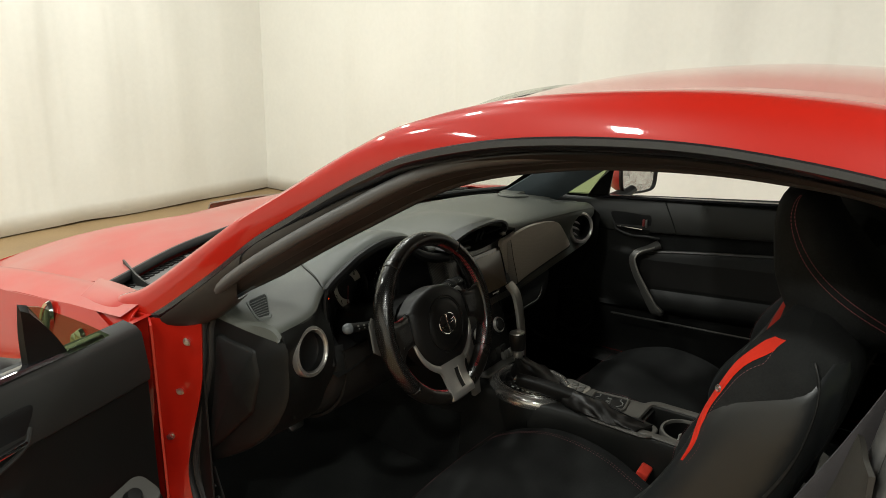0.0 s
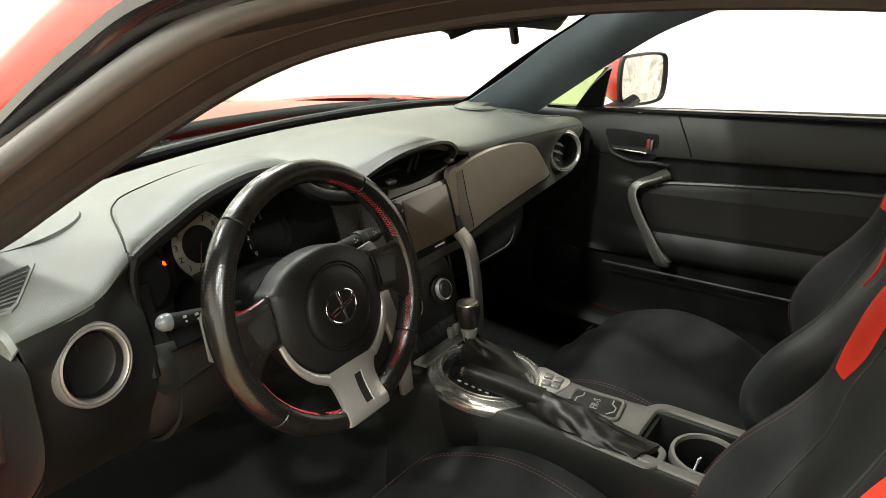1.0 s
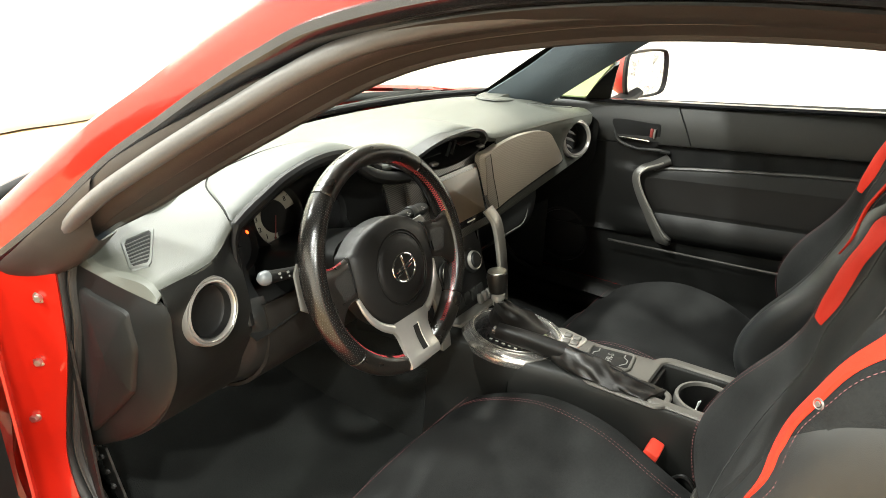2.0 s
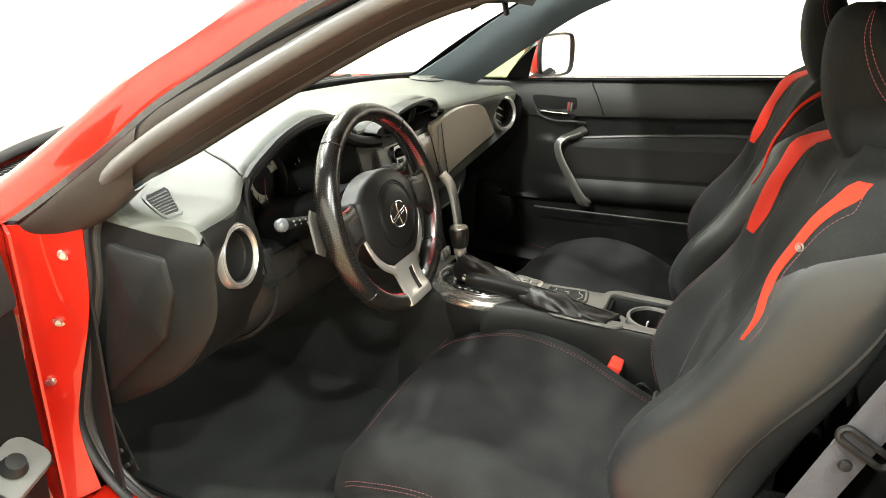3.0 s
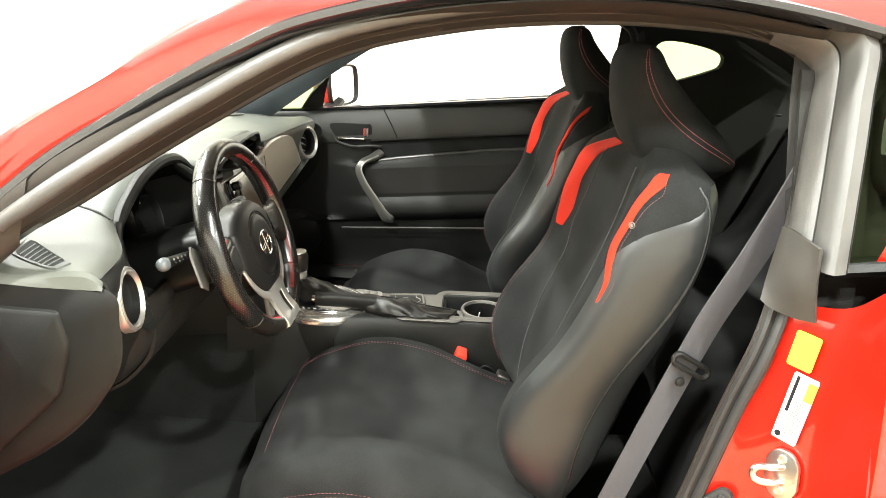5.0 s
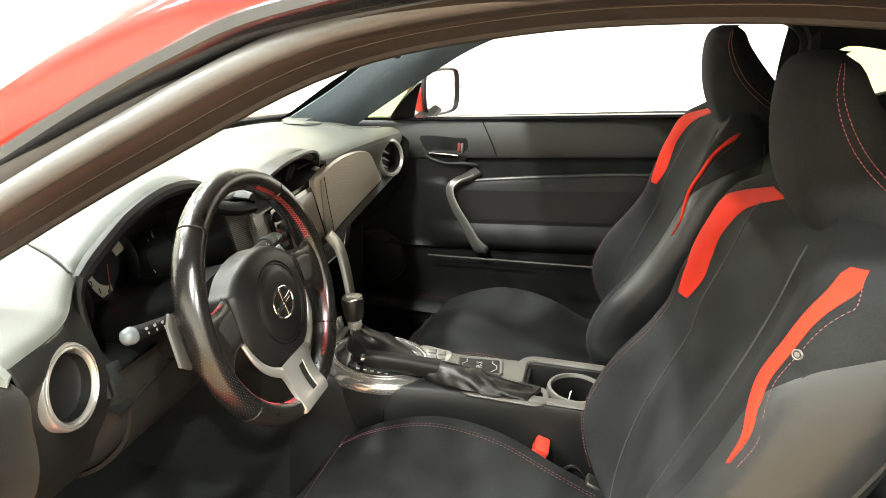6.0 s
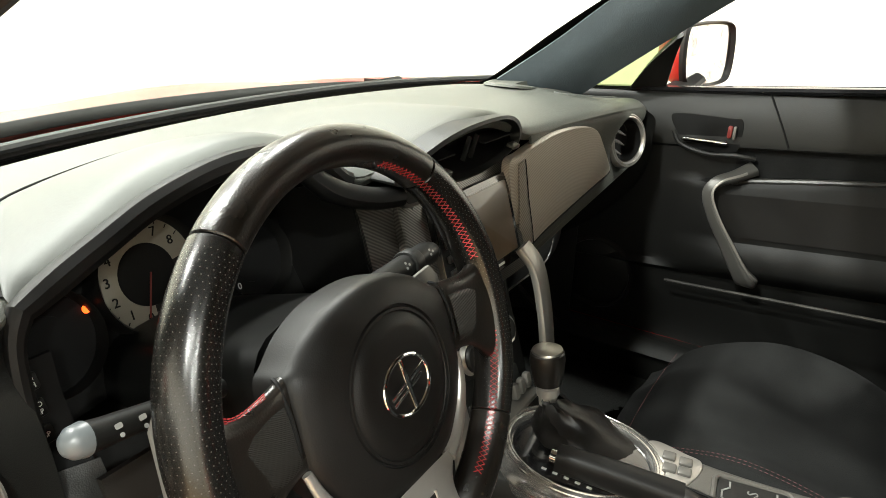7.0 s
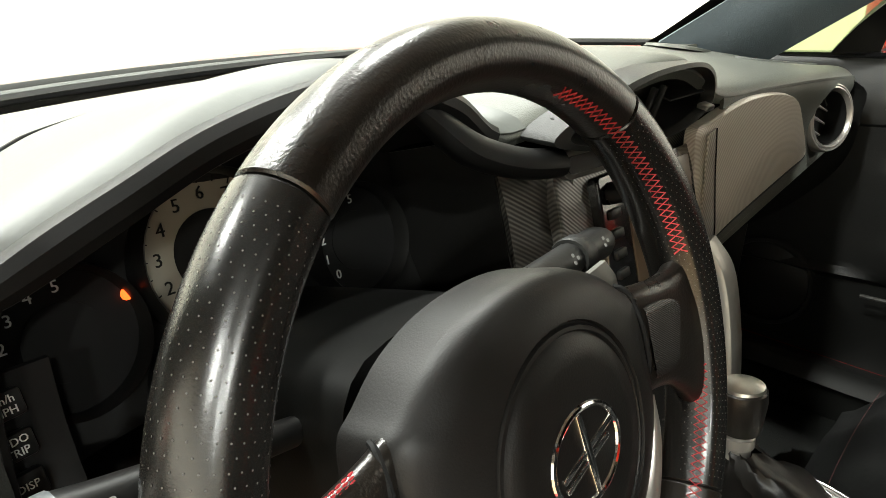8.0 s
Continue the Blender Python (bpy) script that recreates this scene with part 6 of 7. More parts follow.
    for f, circle, z in ((0.0, 0.062, -0.03), (0.0, 0.062, -0.004), (0.05, 0.062, 0.003), (0.2, 0.062, 0.0085), (0.55, 0.062, 0.0125), (0.9, 0.062, 0.0155), (1.0, 0.0605, 0.0162), (1.0, 0.0598, 0.0138), (1.0, 0.0585, 0.0138), (1.0, 0.0577, 0.0160), (1.0, 0.0558, 0.0163), (1.0, 0.055, 0.0148), (1.0, 0.0542, 0.0148), (1.0, 0.053, 0.0168), (1.0, 0.042, 0.0186), (1.0, 0.02, 0.0198), (1.0, 0.001, 0.02)):
        row = []
        for p in edge:
            c = mid + (p - mid).normalized() * circle
            row.append((p.x + (c.x - p.x) * f, p.y + (c.y - p.y) * f, z))
        rings.append(row)
    part("airbag_cover", moved(grid(rings, ring=True, caps=True), WHEEL), PADSKIN, w, "black grained airbag cover", sharp=60)
    part("airbag_mark", block(0.010, 0.0022, 0.0004, 0, WHEEL @ pose(0.018, -0.062, 0.0172)), PANEL, w)
    # oval chrome emblem of plain slanted bars
    em = WHEEL @ pose(0.003, -0.0165, 0.0192)
    oval = [(0.0272 * math.cos(q), 0.0218 * math.sin(q), 0.0006) for q in np.linspace(0, 2 * math.pi, 49)[:-1]]
    badge = part("emblem_ring", moved(sweep(oval, disc(0.0017, 0.0015, 8), closed=True), em), CHROME, w, "oval chrome emblem of plain slanted bars")
    part("emblem_bar", plate(rounded(0.046, 0.0034, 0.001), 0.0018, 0.0006, em @ pose(0.001, 0.0022, 0, 0, 0, 14)), CHROME, badge)
    part("emblem_bar", plate(rounded(0.040, 0.0030, 0.001), 0.0018, 0.0006, em @ pose(-0.001, -0.0036, 0, 0, 0, 14)), CHROME, badge)
    part("emblem_blade", plate([(-0.0045, 0.0205), (-0.0005, 0.0205), (0.0032, 0.002), (0.0045, -0.0205), (0.0008, -0.0205), (-0.0022, 0.0)], 0.002, 0.0006, em), CHROME, badge)
    # back of the hub and the column shroud
    part("hub_back", moved(lathe([(0.056, -0.015), (0.052, -0.045), (0.045, -0.06), (0.0, -0.06)], 32), WHEEL), BLACK, w)
    col = [HUB - AXIS * d for d in (0.055, 0.10, 0.17, 0.26, 0.32)]
    shroud = thing("steering_column", HUB - AXIS * 0.15, "black steering column shroud with stalks", "steering column")
    part("shroud", sweep([c + Vector((0, 0, -0.004)) for c in col], [(p.x, p.y) for p in cr([(-0.06, -0.045, 0), (0.06, -0.045, 0), (0.078, 0.0, 0), (0.05, 0.05, 0), (-0.05, 0.05, 0), (-0.078, 0, 0)], 30, closed=True)], up=(0, 0, 1), size=lambda s: 0.95 + 0.15 * s), SHROUDSKIN, shroud, "dark plastic column shroud")
    # lamp stalk, left, and wiper stalk, right
    a, b = Vector((-0.385, 0.312, 0.797)), Vector((-0.527, 0.304, 0.829))
    stalk = part("lamp_stalk", sweep([a.lerp(b, t) for t in (0, 0.3, 0.55, 0.8, 0.9)], disc(0.0095, 0.009, 14), up=(0, 0, 1), size=lambda s: 0.75 + 0.4 * s), BLACK, shroud, "black lamp stalk with white symbols")
    part("stalk_tip", sweep([a.lerp(b, t) for t in (0.9, 0.92, 0.96, 0.99, 1.005)], disc(0.0112, 0.0112, 18), up=(0, 0, 1), size=lambda s: (1.0, 0.98, 0.9, 0.6)[min(3, int(s * 4))] if s < 1 else 0.25), FROST, stalk, "pale grey stalk tip")
    for k in range(4):
        pm = facing(a.lerp(b, 0.42 + 0.12 * k) + Vector((0, -0.0115, 0.004)), (0, -0.9, 0.45))
        part("stalk_symbol", joined(plate(rounded(0.005, 0.0035, 0.001), 0.0004, 0, pm @ pose(0, 0.003, 0)), plate(rounded(0.003, 0.003, 0.0014), 0.0004, 0, pm @ pose(0, -0.003, 0))), GREYPRINT, stalk)
    a, b = Vector((-0.25, 0.285, 0.836)), Vector((-0.135, 0.30, 0.826))
    stalk = part("wiper_stalk", sweep([a.lerp(b, t) for t in (0, 0.3, 0.6, 0.9, 1.0)], disc(0.012, 0.011, 14), up=(0, 0, 1), size=lambda s: 0.8 + 0.4 * s - 0.35 * max(0, s - 0.8) * 5), BLACK, shroud, "black wiper stalk with white symbols")
    part("stalk_collar", sweep([a.lerp(b, t) for t in (0.5, 0.52, 0.62, 0.64)], disc(0.0148, 0.0138, 18), up=(0, 0, 1), size=lambda s: 0.94 if s in (0.0, 1.0) else 1.0), PANEL, stalk, "ribbed turning collar")
    for k in range(2):
        pm = facing(a.lerp(b, 0.36 + 0.44 * k) + Vector((0, -0.0115, 0.0075)), (0, -0.8, 0.6))
        part("stalk_symbol", joined(*[plate(rounded(0.0025, 0.0025, 0.001), 0.0004, 0, pm @ pose(0.003 * math.cos(q), 0.003 * math.sin(q), 0)) for q in (0, 2, 4)]), GREYPRINT, stalk)


build_wheel()


# ---- centre console ----
def build_console():
    con = thing("centre_console", (0.03, 0.0, 0.27), "dark centre console with silver shifter ring and cup holder", "console")
    z0 = 0.547
    left = smoothly([0.36, 0.2, 0.1, 0.03, -0.05, -0.14, -0.5], [-0.10, -0.098, -0.092, -0.080, -0.074, -0.066, -0.064])
    right = smoothly([0.36, 0.2, 0.1, 0.03, -0.05, -0.14, -0.5], [0.105, 0.086, 0.076, 0.072, 0.074, 0.088, 0.104])
    rows = []
    for y in np.linspace(0.36, -0.125, 28):
        a, b = left(y), right(y)
        rows.append(cr([(a - 0.022, y, 0.27), (a - 0.014, y, 0.42), (a - 0.004, y, z0 - 0.035), (a + 0.003, y, z0 - 0.008), (a + 0.012, y, z0), (a + 0.04, y, z0 + 0.002), (b - 0.04, y, z0 + 0.002), (b - 0.012, y, z0), (b - 0.003, y, z0 - 0.008), (b + 0.004, y, z0 - 0.035), (b + 0.014, y, 0.42), (b + 0.022, y, 0.27)], 44))
    part("console_body", grid(rows), PANEL, con, "dark plastic console body")
    part("console_joint", sweep(cr([(left(0.118) - 0.0165, 0.118, 0.40), (left(0.118) - 0.0105, 0.118, 0.46), (left(0.118) - 0.0035, 0.118, z0 - 0.035)], 10), disc(0.0014, n=6), up=(0, 1, 0)), INK, con, "dark joint in the console side")
    # rear half has an open box: sides, floor and ends
    y0, y1, bx = -0.125, -0.50, 0.018
    for sgn, edge in ((-1, left), (1, right)):
        part("console_side", net([[(edge(y) + sgn * x, y, z) for y in (y0, -0.3, y1)] for x, z in ((0.022, 0.27), (0.016, 0.42), (0.004, z0 - 0.022), (-0.004, z0 - 0.002), (-0.014, z0), (-0.02, z0 - 0.01), (-0.02, 0.44))], 24, 10), PANEL, con, "dark plastic console side")
    part("box_floor", block(0.15, 0.38, 0.01, 0, pose(bx, -0.313, 0.455)), BLACK, con)
    for y in (y0 - 0.002, y1):
        part("box_end", block(0.15, 0.012, 0.095, 0.004, pose(bx, y, 0.495)), PANEL, con)
    rim = [(bx + x * (1.0 if x < 0 else 0.94 + 0.12 * min(1.0, max(0.0, (0.12 - y) / 0.3))), -0.305 + y, z0 + 0.001) for x, y in rounded(0.152, 0.38, 0.03, 8)]
    part("box_rim", sweep(rim, disc(0.0105, 0.0045, 8), closed=True), CONSOLETOP, con, "satin edge of the storage box")
    m = pose(0.012, -0.222, z0 - 0.006)
    cup = part("cup_holder", lathe([(0.0455, -0.008), (0.046, 0.0), (0.048, 0.004), (0.053, 0.0035), (0.0545, 0.0), (0.055, -0.01)], 48, m), TRIMGREY, con, "round cup holder ring")
    part("cup_well", lathe([(0.0, -0.072), (0.043, -0.072), (0.0456, -0.002), (0.0545, -0.006), (0.053, -0.072)], 40, m), BLACK, cup)
    part("cup_tongue", sweep(cr([(-0.006, -0.205, 0.475), (0.002, -0.208, 0.505), (0.010, -0.213, 0.535)], 12), [(-0.006, -0.001), (0.006, -0.001), (0.006, 0.001), (-0.006, 0.001)], up=(0, -1, 0.5), size=lambda s: (0.8 + 0.35 * math.sin(s * 14), 1)), WHITEPRINT, con, "pale plastic cup tongue")
    part("holder_bridge", block(0.15, 0.03, 0.012, 0.004, pose(bx, -0.29, z0 - 0.006)), TRIMGREY, con)
    # shifter ring: a low oval dish with turned grooves
    m = pose(-0.006, 0.158, z0 + 0.002, 2, 0, 0) @ Matrix.Diagonal((0.84, 1, 1, 1))
    profile = [(0.084, 0.0), (0.086, 0.007), (0.0885, 0.0095), (0.0905, 0.0098), (0.0915, 0.0084), (0.0935, 0.0084), (0.0945, 0.0096), (0.099, 0.0088), (0.1, 0.0074), (0.1018, 0.007), (0.1028, 0.0078), (0.108, 0.0052), (0.114, 0.0012), (0.117, -0.006), (0.1175, -0.016)]
    ring = part("shifter_ring", moved(lathe(profile, 72), m), POLISHED, con, "polished silver shifter ring")
    part("ring_skirt", moved(lathe([(0.1165, -0.014), (0.119, -0.03), (0.121, -0.09)], 48), m), PANEL, con)
    part("gate_plate", moved(lathe([(0.0, 0.004), (0.07, 0.005), (0.085, 0.003)], 48), m), GLOSSY, ring, "gloss black gate plate")
    for k in range(5):
        part("gate_mark", block(0.004, 0.006, 0.0008, 0, m @ pose(-0.066, -0.032 + 0.014 * k, 0.0057)), WHITEPRINT, ring)
    # silver button plate that runs out of the ring, then the marked tray
    spread = [(-0.03, 0.058), (-0.01, 0.04), (0.03, 0.026), (0.058, 0.028), (0.064, 0.05), (0.07, 0.085), (0.055, 0.095), (0.03, 0.066), (0.0, 0.058)]
    part("button_bridge", plate([(p.x, p.y) for p in cr([(x, y, 0) for x, y in spread], 48, closed=True)], 0.006, 0.002, pose(0, 0, z0 + 0.001)), SILVER, con, "silver button plate")
    for x, y in ((0.026, 0.041), (0.024, 0.058), (0.045, 0.044), (0.046, 0.064)):
        part("console_button", block(0.0155, 0.0155, 0.005, 0.002, pose(x, y, z0 + 0.008, 0, 0, 8)), TRIMGREY, con, "grey console button")
    part("console_plate", net([[(x, y, z0 + 0.0045 - (0.006 if k in (0, 3) else 0.0)) for y, x in ((0.04, (-0.03, -0.02, 0.05, right(0.04) - 0.005)[k]), (0.0, (-0.035, -0.02, 0.05, right(0.0) - 0.005)[k]), (-0.06, (-0.03, -0.02, 0.055, right(-0.06) - 0.005)[k]), (-0.122, (-0.03, -0.015, 0.06, right(-0.12) - 0.006)[k]))] for k in range(4)], 16, 12, thick=0.003), CONSOLETOP, con, "pale warm grey console top")
    tm = pose(0.02, -0.036, z0 + 0.005, 0, 0, 8)
    tray = part("coin_tray", plate(rounded(0.056, 0.080, 0.008), 0.002, 0.0006, tm), BLACK, con, "black rubber-lined tray with white graphics")
    part("tray_rim", moved(sweep([(x, y, 0.002) for x, y in rounded(0.060, 0.084, 0.01)], disc(0.0035, 0.003, 8), closed=True), tm), CONSOLETOP, con)
    # car outlines either side of the raised letters
    for y, flip in ((0.027, 1), (-0.027, -1)):
        for a, b in zip([(-0.02, -0.004), (-0.008, 0.006), (0.004, 0.006), (0.012, -0.002)], [(-0.008, 0.006), (0.004, 0.006), (0.012, -0.002), (0.022, -0.002)]):
            d = Vector((b[0] - a[0], b[1] - a[1]))
            part("tray_graphic", block(d.length + 0.002, 0.002, 0.0006, 0, tm @ pose((a[0] + b[0]) / 2, y + flip * (a[1] + b[1]) / 2, 0.0024, 0, 0, math.degrees(math.atan2(flip * d.y, d.x)))), GREYPRINT, tray)
    letters("FR-S", 0.017, tm @ pose(0, 0, 0.0023), GREYPRINT, tray, "tray_lettering", "pale raised letters")
    # shift lever and its boot
    lever = thing("gear_lever", (0.03, 0.19, 0.55), "leather-booted gear lever with black and silver knob", "gear lever")
    kx, ky = 0.022, 0.216
    boot = []
    for k in range(9):
        s = k / 8
        c = Vector((0.03 * (1 - s) + kx * s, 0.168 * (1 - s) + (ky - 0.004) * s, 0.546 + 0.052 * s ** 0.8))
        r = 0.05 * (1 - s) ** 1.3 + 0.012
        boot.append([(c.x + (r + 0.004 * math.sin(5 * q + 9 * s)) * math.cos(q), c.y + (r * 1.1 + 0.004 * math.sin(4 * q + 6 * s)) * math.sin(q), c.z + 0.004 * math.sin(3 * q + 11 * s) * (1 - s)) for q in np.linspace(0, 2 * math.pi, 29)[:-1]])
    part("boot", grid(boot, ring=True), BOOTSKIN, lever, "creased black leather boot")
    m = pose(kx, ky, 0.586, -6, 0, 0)
    part("lever_shaft", lathe([(0.0115, 0.0), (0.012, 0.012), (0.0145, 0.014), (0.0145, 0.024), (0.012, 0.026)], 28, m), SILVER, lever, "silver collar")
    part("knob", lathe([(0.012, 0.026), (0.018, 0.03), (0.0205, 0.045), (0.0225, 0.062), (0.0215, 0.072), (0.0185, 0.075)], 32, m), LEATHER, lever, "black leather knob")
    part("knob_cap", lathe([(0.0205, 0.0715), (0.019, 0.0765), (0.012, 0.0785), (0.0, 0.079)], 32, m), STEEL, lever, "satin metal knob cap")
    # hand brake with creased gaiter
    brake = thing("hand_brake", (-0.06, 0.0, 0.54), "black leather hand brake lever with creased gaiter", "hand brake")
    path = cr([(-0.068, 0.165, 0.583), (-0.058, 0.10, 0.579), (-0.045, 0.03, 0.57)], 18)
    part("grip", sweep(path, [(x, y) for x, y in rounded(0.029, 0.031, 0.009, 4)], up=(0, 0, 1), size=lambda s: 0.92 + 0.2 * s), PADSKIN, brake, "black leather brake grip")
    part("release_button", sweep([(-0.0685, 0.172, 0.5835), (-0.068, 0.163, 0.583)], disc(0.008, n=14), up=(0, 0, 1)), CHROME, brake, "chrome release button")
    gaiter = []
    for k in range(41):
        s = k / 40
        c = Vector((-0.046 - 0.002 * s, 0.052 - 0.2 * s, 0.566 - 0.016 * s))
        w = 0.0175 + 0.0105 * min(1, s * 3.0)
        hgt = 0.018 + 0.006 * math.sin(math.pi * min(1, s * 1.6)) - 0.012 * max(0.0, s - 0.5) * 2
        fold = lambda q: 0.0017 * s ** 0.4 * math.sin(5 * q + 5 * math.sin(6 * s) + 3 * noise.noise((s * 5, q, 2))) + 0.003 * noise.noise((s * 5, q * 1.3, 3)) + 0.0006 * math.sin(38 * s + 3 * math.sin(q))
        gaiter.append([(c.x + (w + fold(q)) * math.cos(q) - 0.004 * s * (math.sin(q) < 0), c.y - 0.012 * math.cos(q) * s, c.z + (hgt + fold(q)) * math.sin(q)) for q in np.linspace(0, 2 * math.pi, 49)[:-1]])
    part("gaiter_frame", sweep([(-0.048 + x, -0.095 + y, 0.5485) for x, y in rounded(0.056, 0.15, 0.02, 6)], disc(0.006, 0.0035, 8), closed=True), CONSOLETOP, brake, "pale frame that holds the gaiter")
    part("gaiter_seam", sweep([(-0.04 - 0.002 * s, 0.045 - 0.19 * s, 0.586 - 0.024 * s + 0.004 * math.sin(math.pi * min(1, s * 1.6))) for s in np.linspace(0, 1, 16)], disc(0.0016, n=6), up=(1, 0, 0)), INK, brake)
    part("gaiter", grid(gaiter, ring=True, caps=True), BOOTSKIN, brake, "creased black leather gaiter")


build_console()


# ---- seats ----
def inner_lead(z):
    """How far the bolster on the car's right side of a seat stands ahead of the other."""
    return 0.013 * soft_step(0.78, 0.86, z) * soft_step(1.03, 0.98, z)


def seat_back(u, z):
    """A point of the backrest's skin: u runs 0..1 round it at a height, from the back's middle by the outside, the front and the inside."""
    c = BACK["c"](z)
    f, b, w = BACK["f"](z), BACK["b"](z), BACK["w"](z)
    pts = [(0, b), (-0.7 * w, b), (-0.97 * w, b + 0.35 * (f - b)), (-w, f - 0.03), (-0.9 * w, f), (-0.74 * w, f - 0.002), (-0.56 * w, c + 0.25 * (f - c)), (-0.3 * w, c), (0, c - 0.002)]
    fore = inner_lead(z)
    pts += [(-x, y + (fore if k < 6 else 0.0)) for k, (x, y) in enumerate(pts[-2:0:-1])]
    return pts


Z = [0.44, 0.50, 0.58, 0.66, 0.75, 0.83, 0.92, 0.99, 1.025]
BACK = dict(c=smoothly(Z, [-0.30, -0.292, -0.298, -0.315, -0.345, -0.375, -0.405, -0.425, -0.445]), f=smoothly(Z, [-0.31, -0.262, -0.233, -0.254, -0.312, -0.350, -0.382, -0.408, -0.438]),
            b=smoothly(Z, [-0.37, -0.40, -0.425, -0.45, -0.48, -0.505, -0.53, -0.535, -0.50]), w=smoothly(Z, [0.20, 0.228, 0.25, 0.255, 0.256, 0.255, 0.248, 0.226, 0.17]))


def back_rows(z0, z1, n, around=64):
    return [[(p.x, p.y, z) for p in cr([(x, y, 0) for x, y in seat_back(0, z)], around, closed=True)] for z in np.linspace(z0, z1, n)]


def back_patch(z0, z1, ua, ub, lift, n=26, m=10, around=256):
    """A patch that lies lift above the backrest between two edges ua(z) and ub(z), given as parts of the way round."""
    rows = []
    for z in np.linspace(z0, z1, n):
        ring = cr([(x, y, 0) for x, y in seat_back(0, z)], around, closed=True)
        row = []
        for k in range(m):
            u = ua(z) + (ub(z) - ua(z)) * k / (m - 1)
            i = u * around
            p, q = ring[int(i) % around], ring[(int(i) + 1) % around]
            t = (q - p)
            c = p.lerp(q, i % 1)
            o = Vector((t.y, -t.x, 0)).normalized()
            if o.dot(c - Vector((0, (BACK["c"](z) + BACK["b"](z)) / 2, 0))) < 0:
                o = -o
            edge = 0.25 if k in (0, m - 1) else 1.0
            c = c + o * lift * edge
            row.append((c.x, c.y, z))
        rows.append(row)
    return rows


def front_patch(z0, z1, xa, xb, sign, lift, n=36, m=9):
    """A patch on the backrest's front between two distances from its middle, xa(z) and xb(z)."""
    rows = []
    for z in np.linspace(z0, z1, n):
        ring = cr([(x, y, 0) for x, y in seat_back(0, z)], 256, closed=True)
        face = sorted(ring[50:129], key=lambda p: -p.x)
        xs, ys = [-p.x for p in face], [p.y for p in face]
        row = []
        for k in range(m):
            x = min(xa(z), xs[-1]) * (1 - k / (m - 1)) + xb(z) * k / (m - 1)
            y = float(np.interp(x, xs, ys))
            edge = 0.2 if k in (0, m - 1) else 1.0
            row.append((sign * (x + lift * 0.4 * edge), y + lift * edge + (inner_lead(z) if sign > 0 else 0.0), z))
        rows.append(row)
    return rows


def build_seat(side):
    """One front seat; the sides of its inserts follow the side of the car."""
    mid = -0.345 if side < 0 else 0.36
    at = (mid, -0.1, 0.275)
    seat = thing("bucket_seat", at, "black suede bucket seat with red inserts and grey vinyl bolsters", "seat", "front seats")
    shift = Matrix.Translation((mid, 0, 0))

    def eased(name, bm):
        """The driver's back sits a little inward of the cushion, and its inner bolster stands further out and down."""
        if side < 0 and not name.startswith(("cushion", "valance", "seat")):
            for v in bm.verts:
                k = soft_step(0.03, 0.17, v.co.x) * soft_step(0.5, 0.68, v.co.z) * (1 - soft_step(0.93, 1.04, v.co.z))
                rear = soft_step(-0.2, -0.26, v.co.x) * soft_step(-0.40, -0.47, v.co.y) * soft_step(0.55, 0.7, v.co.z)
                v.co += rear * Vector((-0.006, -0.028, 0)) + k * Vector((0.036, -0.011, -0.014)) + soft_step(0.45, 0.65, v.co.z) * Vector((0.03, -0.006, -0.005))
        return bm

    P = lambda name, bm, mat, label="", sharp=40: part(name, moved(eased(name, bm), shift), mat, seat, label, sharp=sharp)
    rows = back_rows(0.42, 1.028, 40)
    top = [[(x * k, (y + 0.47) * k - 0.47, 1.028 + dz) for x, y, z in rows[-1]] for k, dz in ((0.8, 0.008), (0.4, 0.012), (0.02, 0.012))]
    P("backrest", grid(rows + top, ring=True), SUEDE, "black suede backrest", 70)
    k16 = 1 / 16
    vinyl_edge = smoothly([0.45, 0.8, 0.85, 0.88, 0.90, 0.93, 0.96, 1.0], [4.05, 4.05, 4.05, 4.0, 3.8, 3.2, 2.5, 1.55])
    # grey vinyl on the outer flank of each bolster, red insert up the shoulder, threads on the seams
    for s in (0, 1):
        g = (lambda u: 1 - u) if s else (lambda u: u)
        P("bolster_panel", grid(back_patch(0.45, 0.999, lambda z: g(1.2 * k16), lambda z: g(vinyl_edge(z) * k16), 0.0014, 44)), VINYL, "grey vinyl bolster flank")
        if s == 0:
            zs, near, far = [0.828, 0.86, 0.89, 0.914, 0.953, 0.993, 1.014], [0.2445, 0.2395, 0.2245, 0.2145, 0.2155, 0.2085, 0.184], [0.2455, 0.2445, 0.236, 0.2295, 0.2275, 0.219, 0.197]
            if side > 0:
                near = [a + 0.55 * (b - a) for a, b in zip(near, far)]
        else:
            zs, near, far = [0.822, 0.86, 0.893, 0.93, 0.97, 0.995, 1.014], [0.162, 0.143, 0.152, 0.158, 0.136, 0.09, 0.05], [0.186, 0.20, 0.219, 0.226, 0.206, 0.16, 0.11]
        P("red_insert", grid(front_patch(zs[0], 1.014, smoothly(zs, far), smoothly(zs, near), 1 if s else -1, 0.0035)), REDCLOTH, "bright red cloth insert")
        if s == 0:
            row = front_patch(zs[0], 1.01, lambda z: smoothly(zs, far)(z) + 0.0045, lambda z: smoothly(zs, far)(z) + 0.0044, -1, 0.004, 60, 2)
            P("seam_stitching", dashes([r[0] for r in row], 0.003, 0.002, 0.0005), DULLTHREAD, "dull red stitching beside the insert")
        else:
            for off in (-0.1, 0.12):
                row = back_patch(0.50, 1.0, lambda z: g((4.75 + off) * k16), lambda z: g((4.76 + off) * k16), 0.012, 60, 2)
                P("seam_stitching", dashes([r[0] for r in row], 0.003, 0.002, 0.0004), DULLTHREAD, "dull red double stitching")
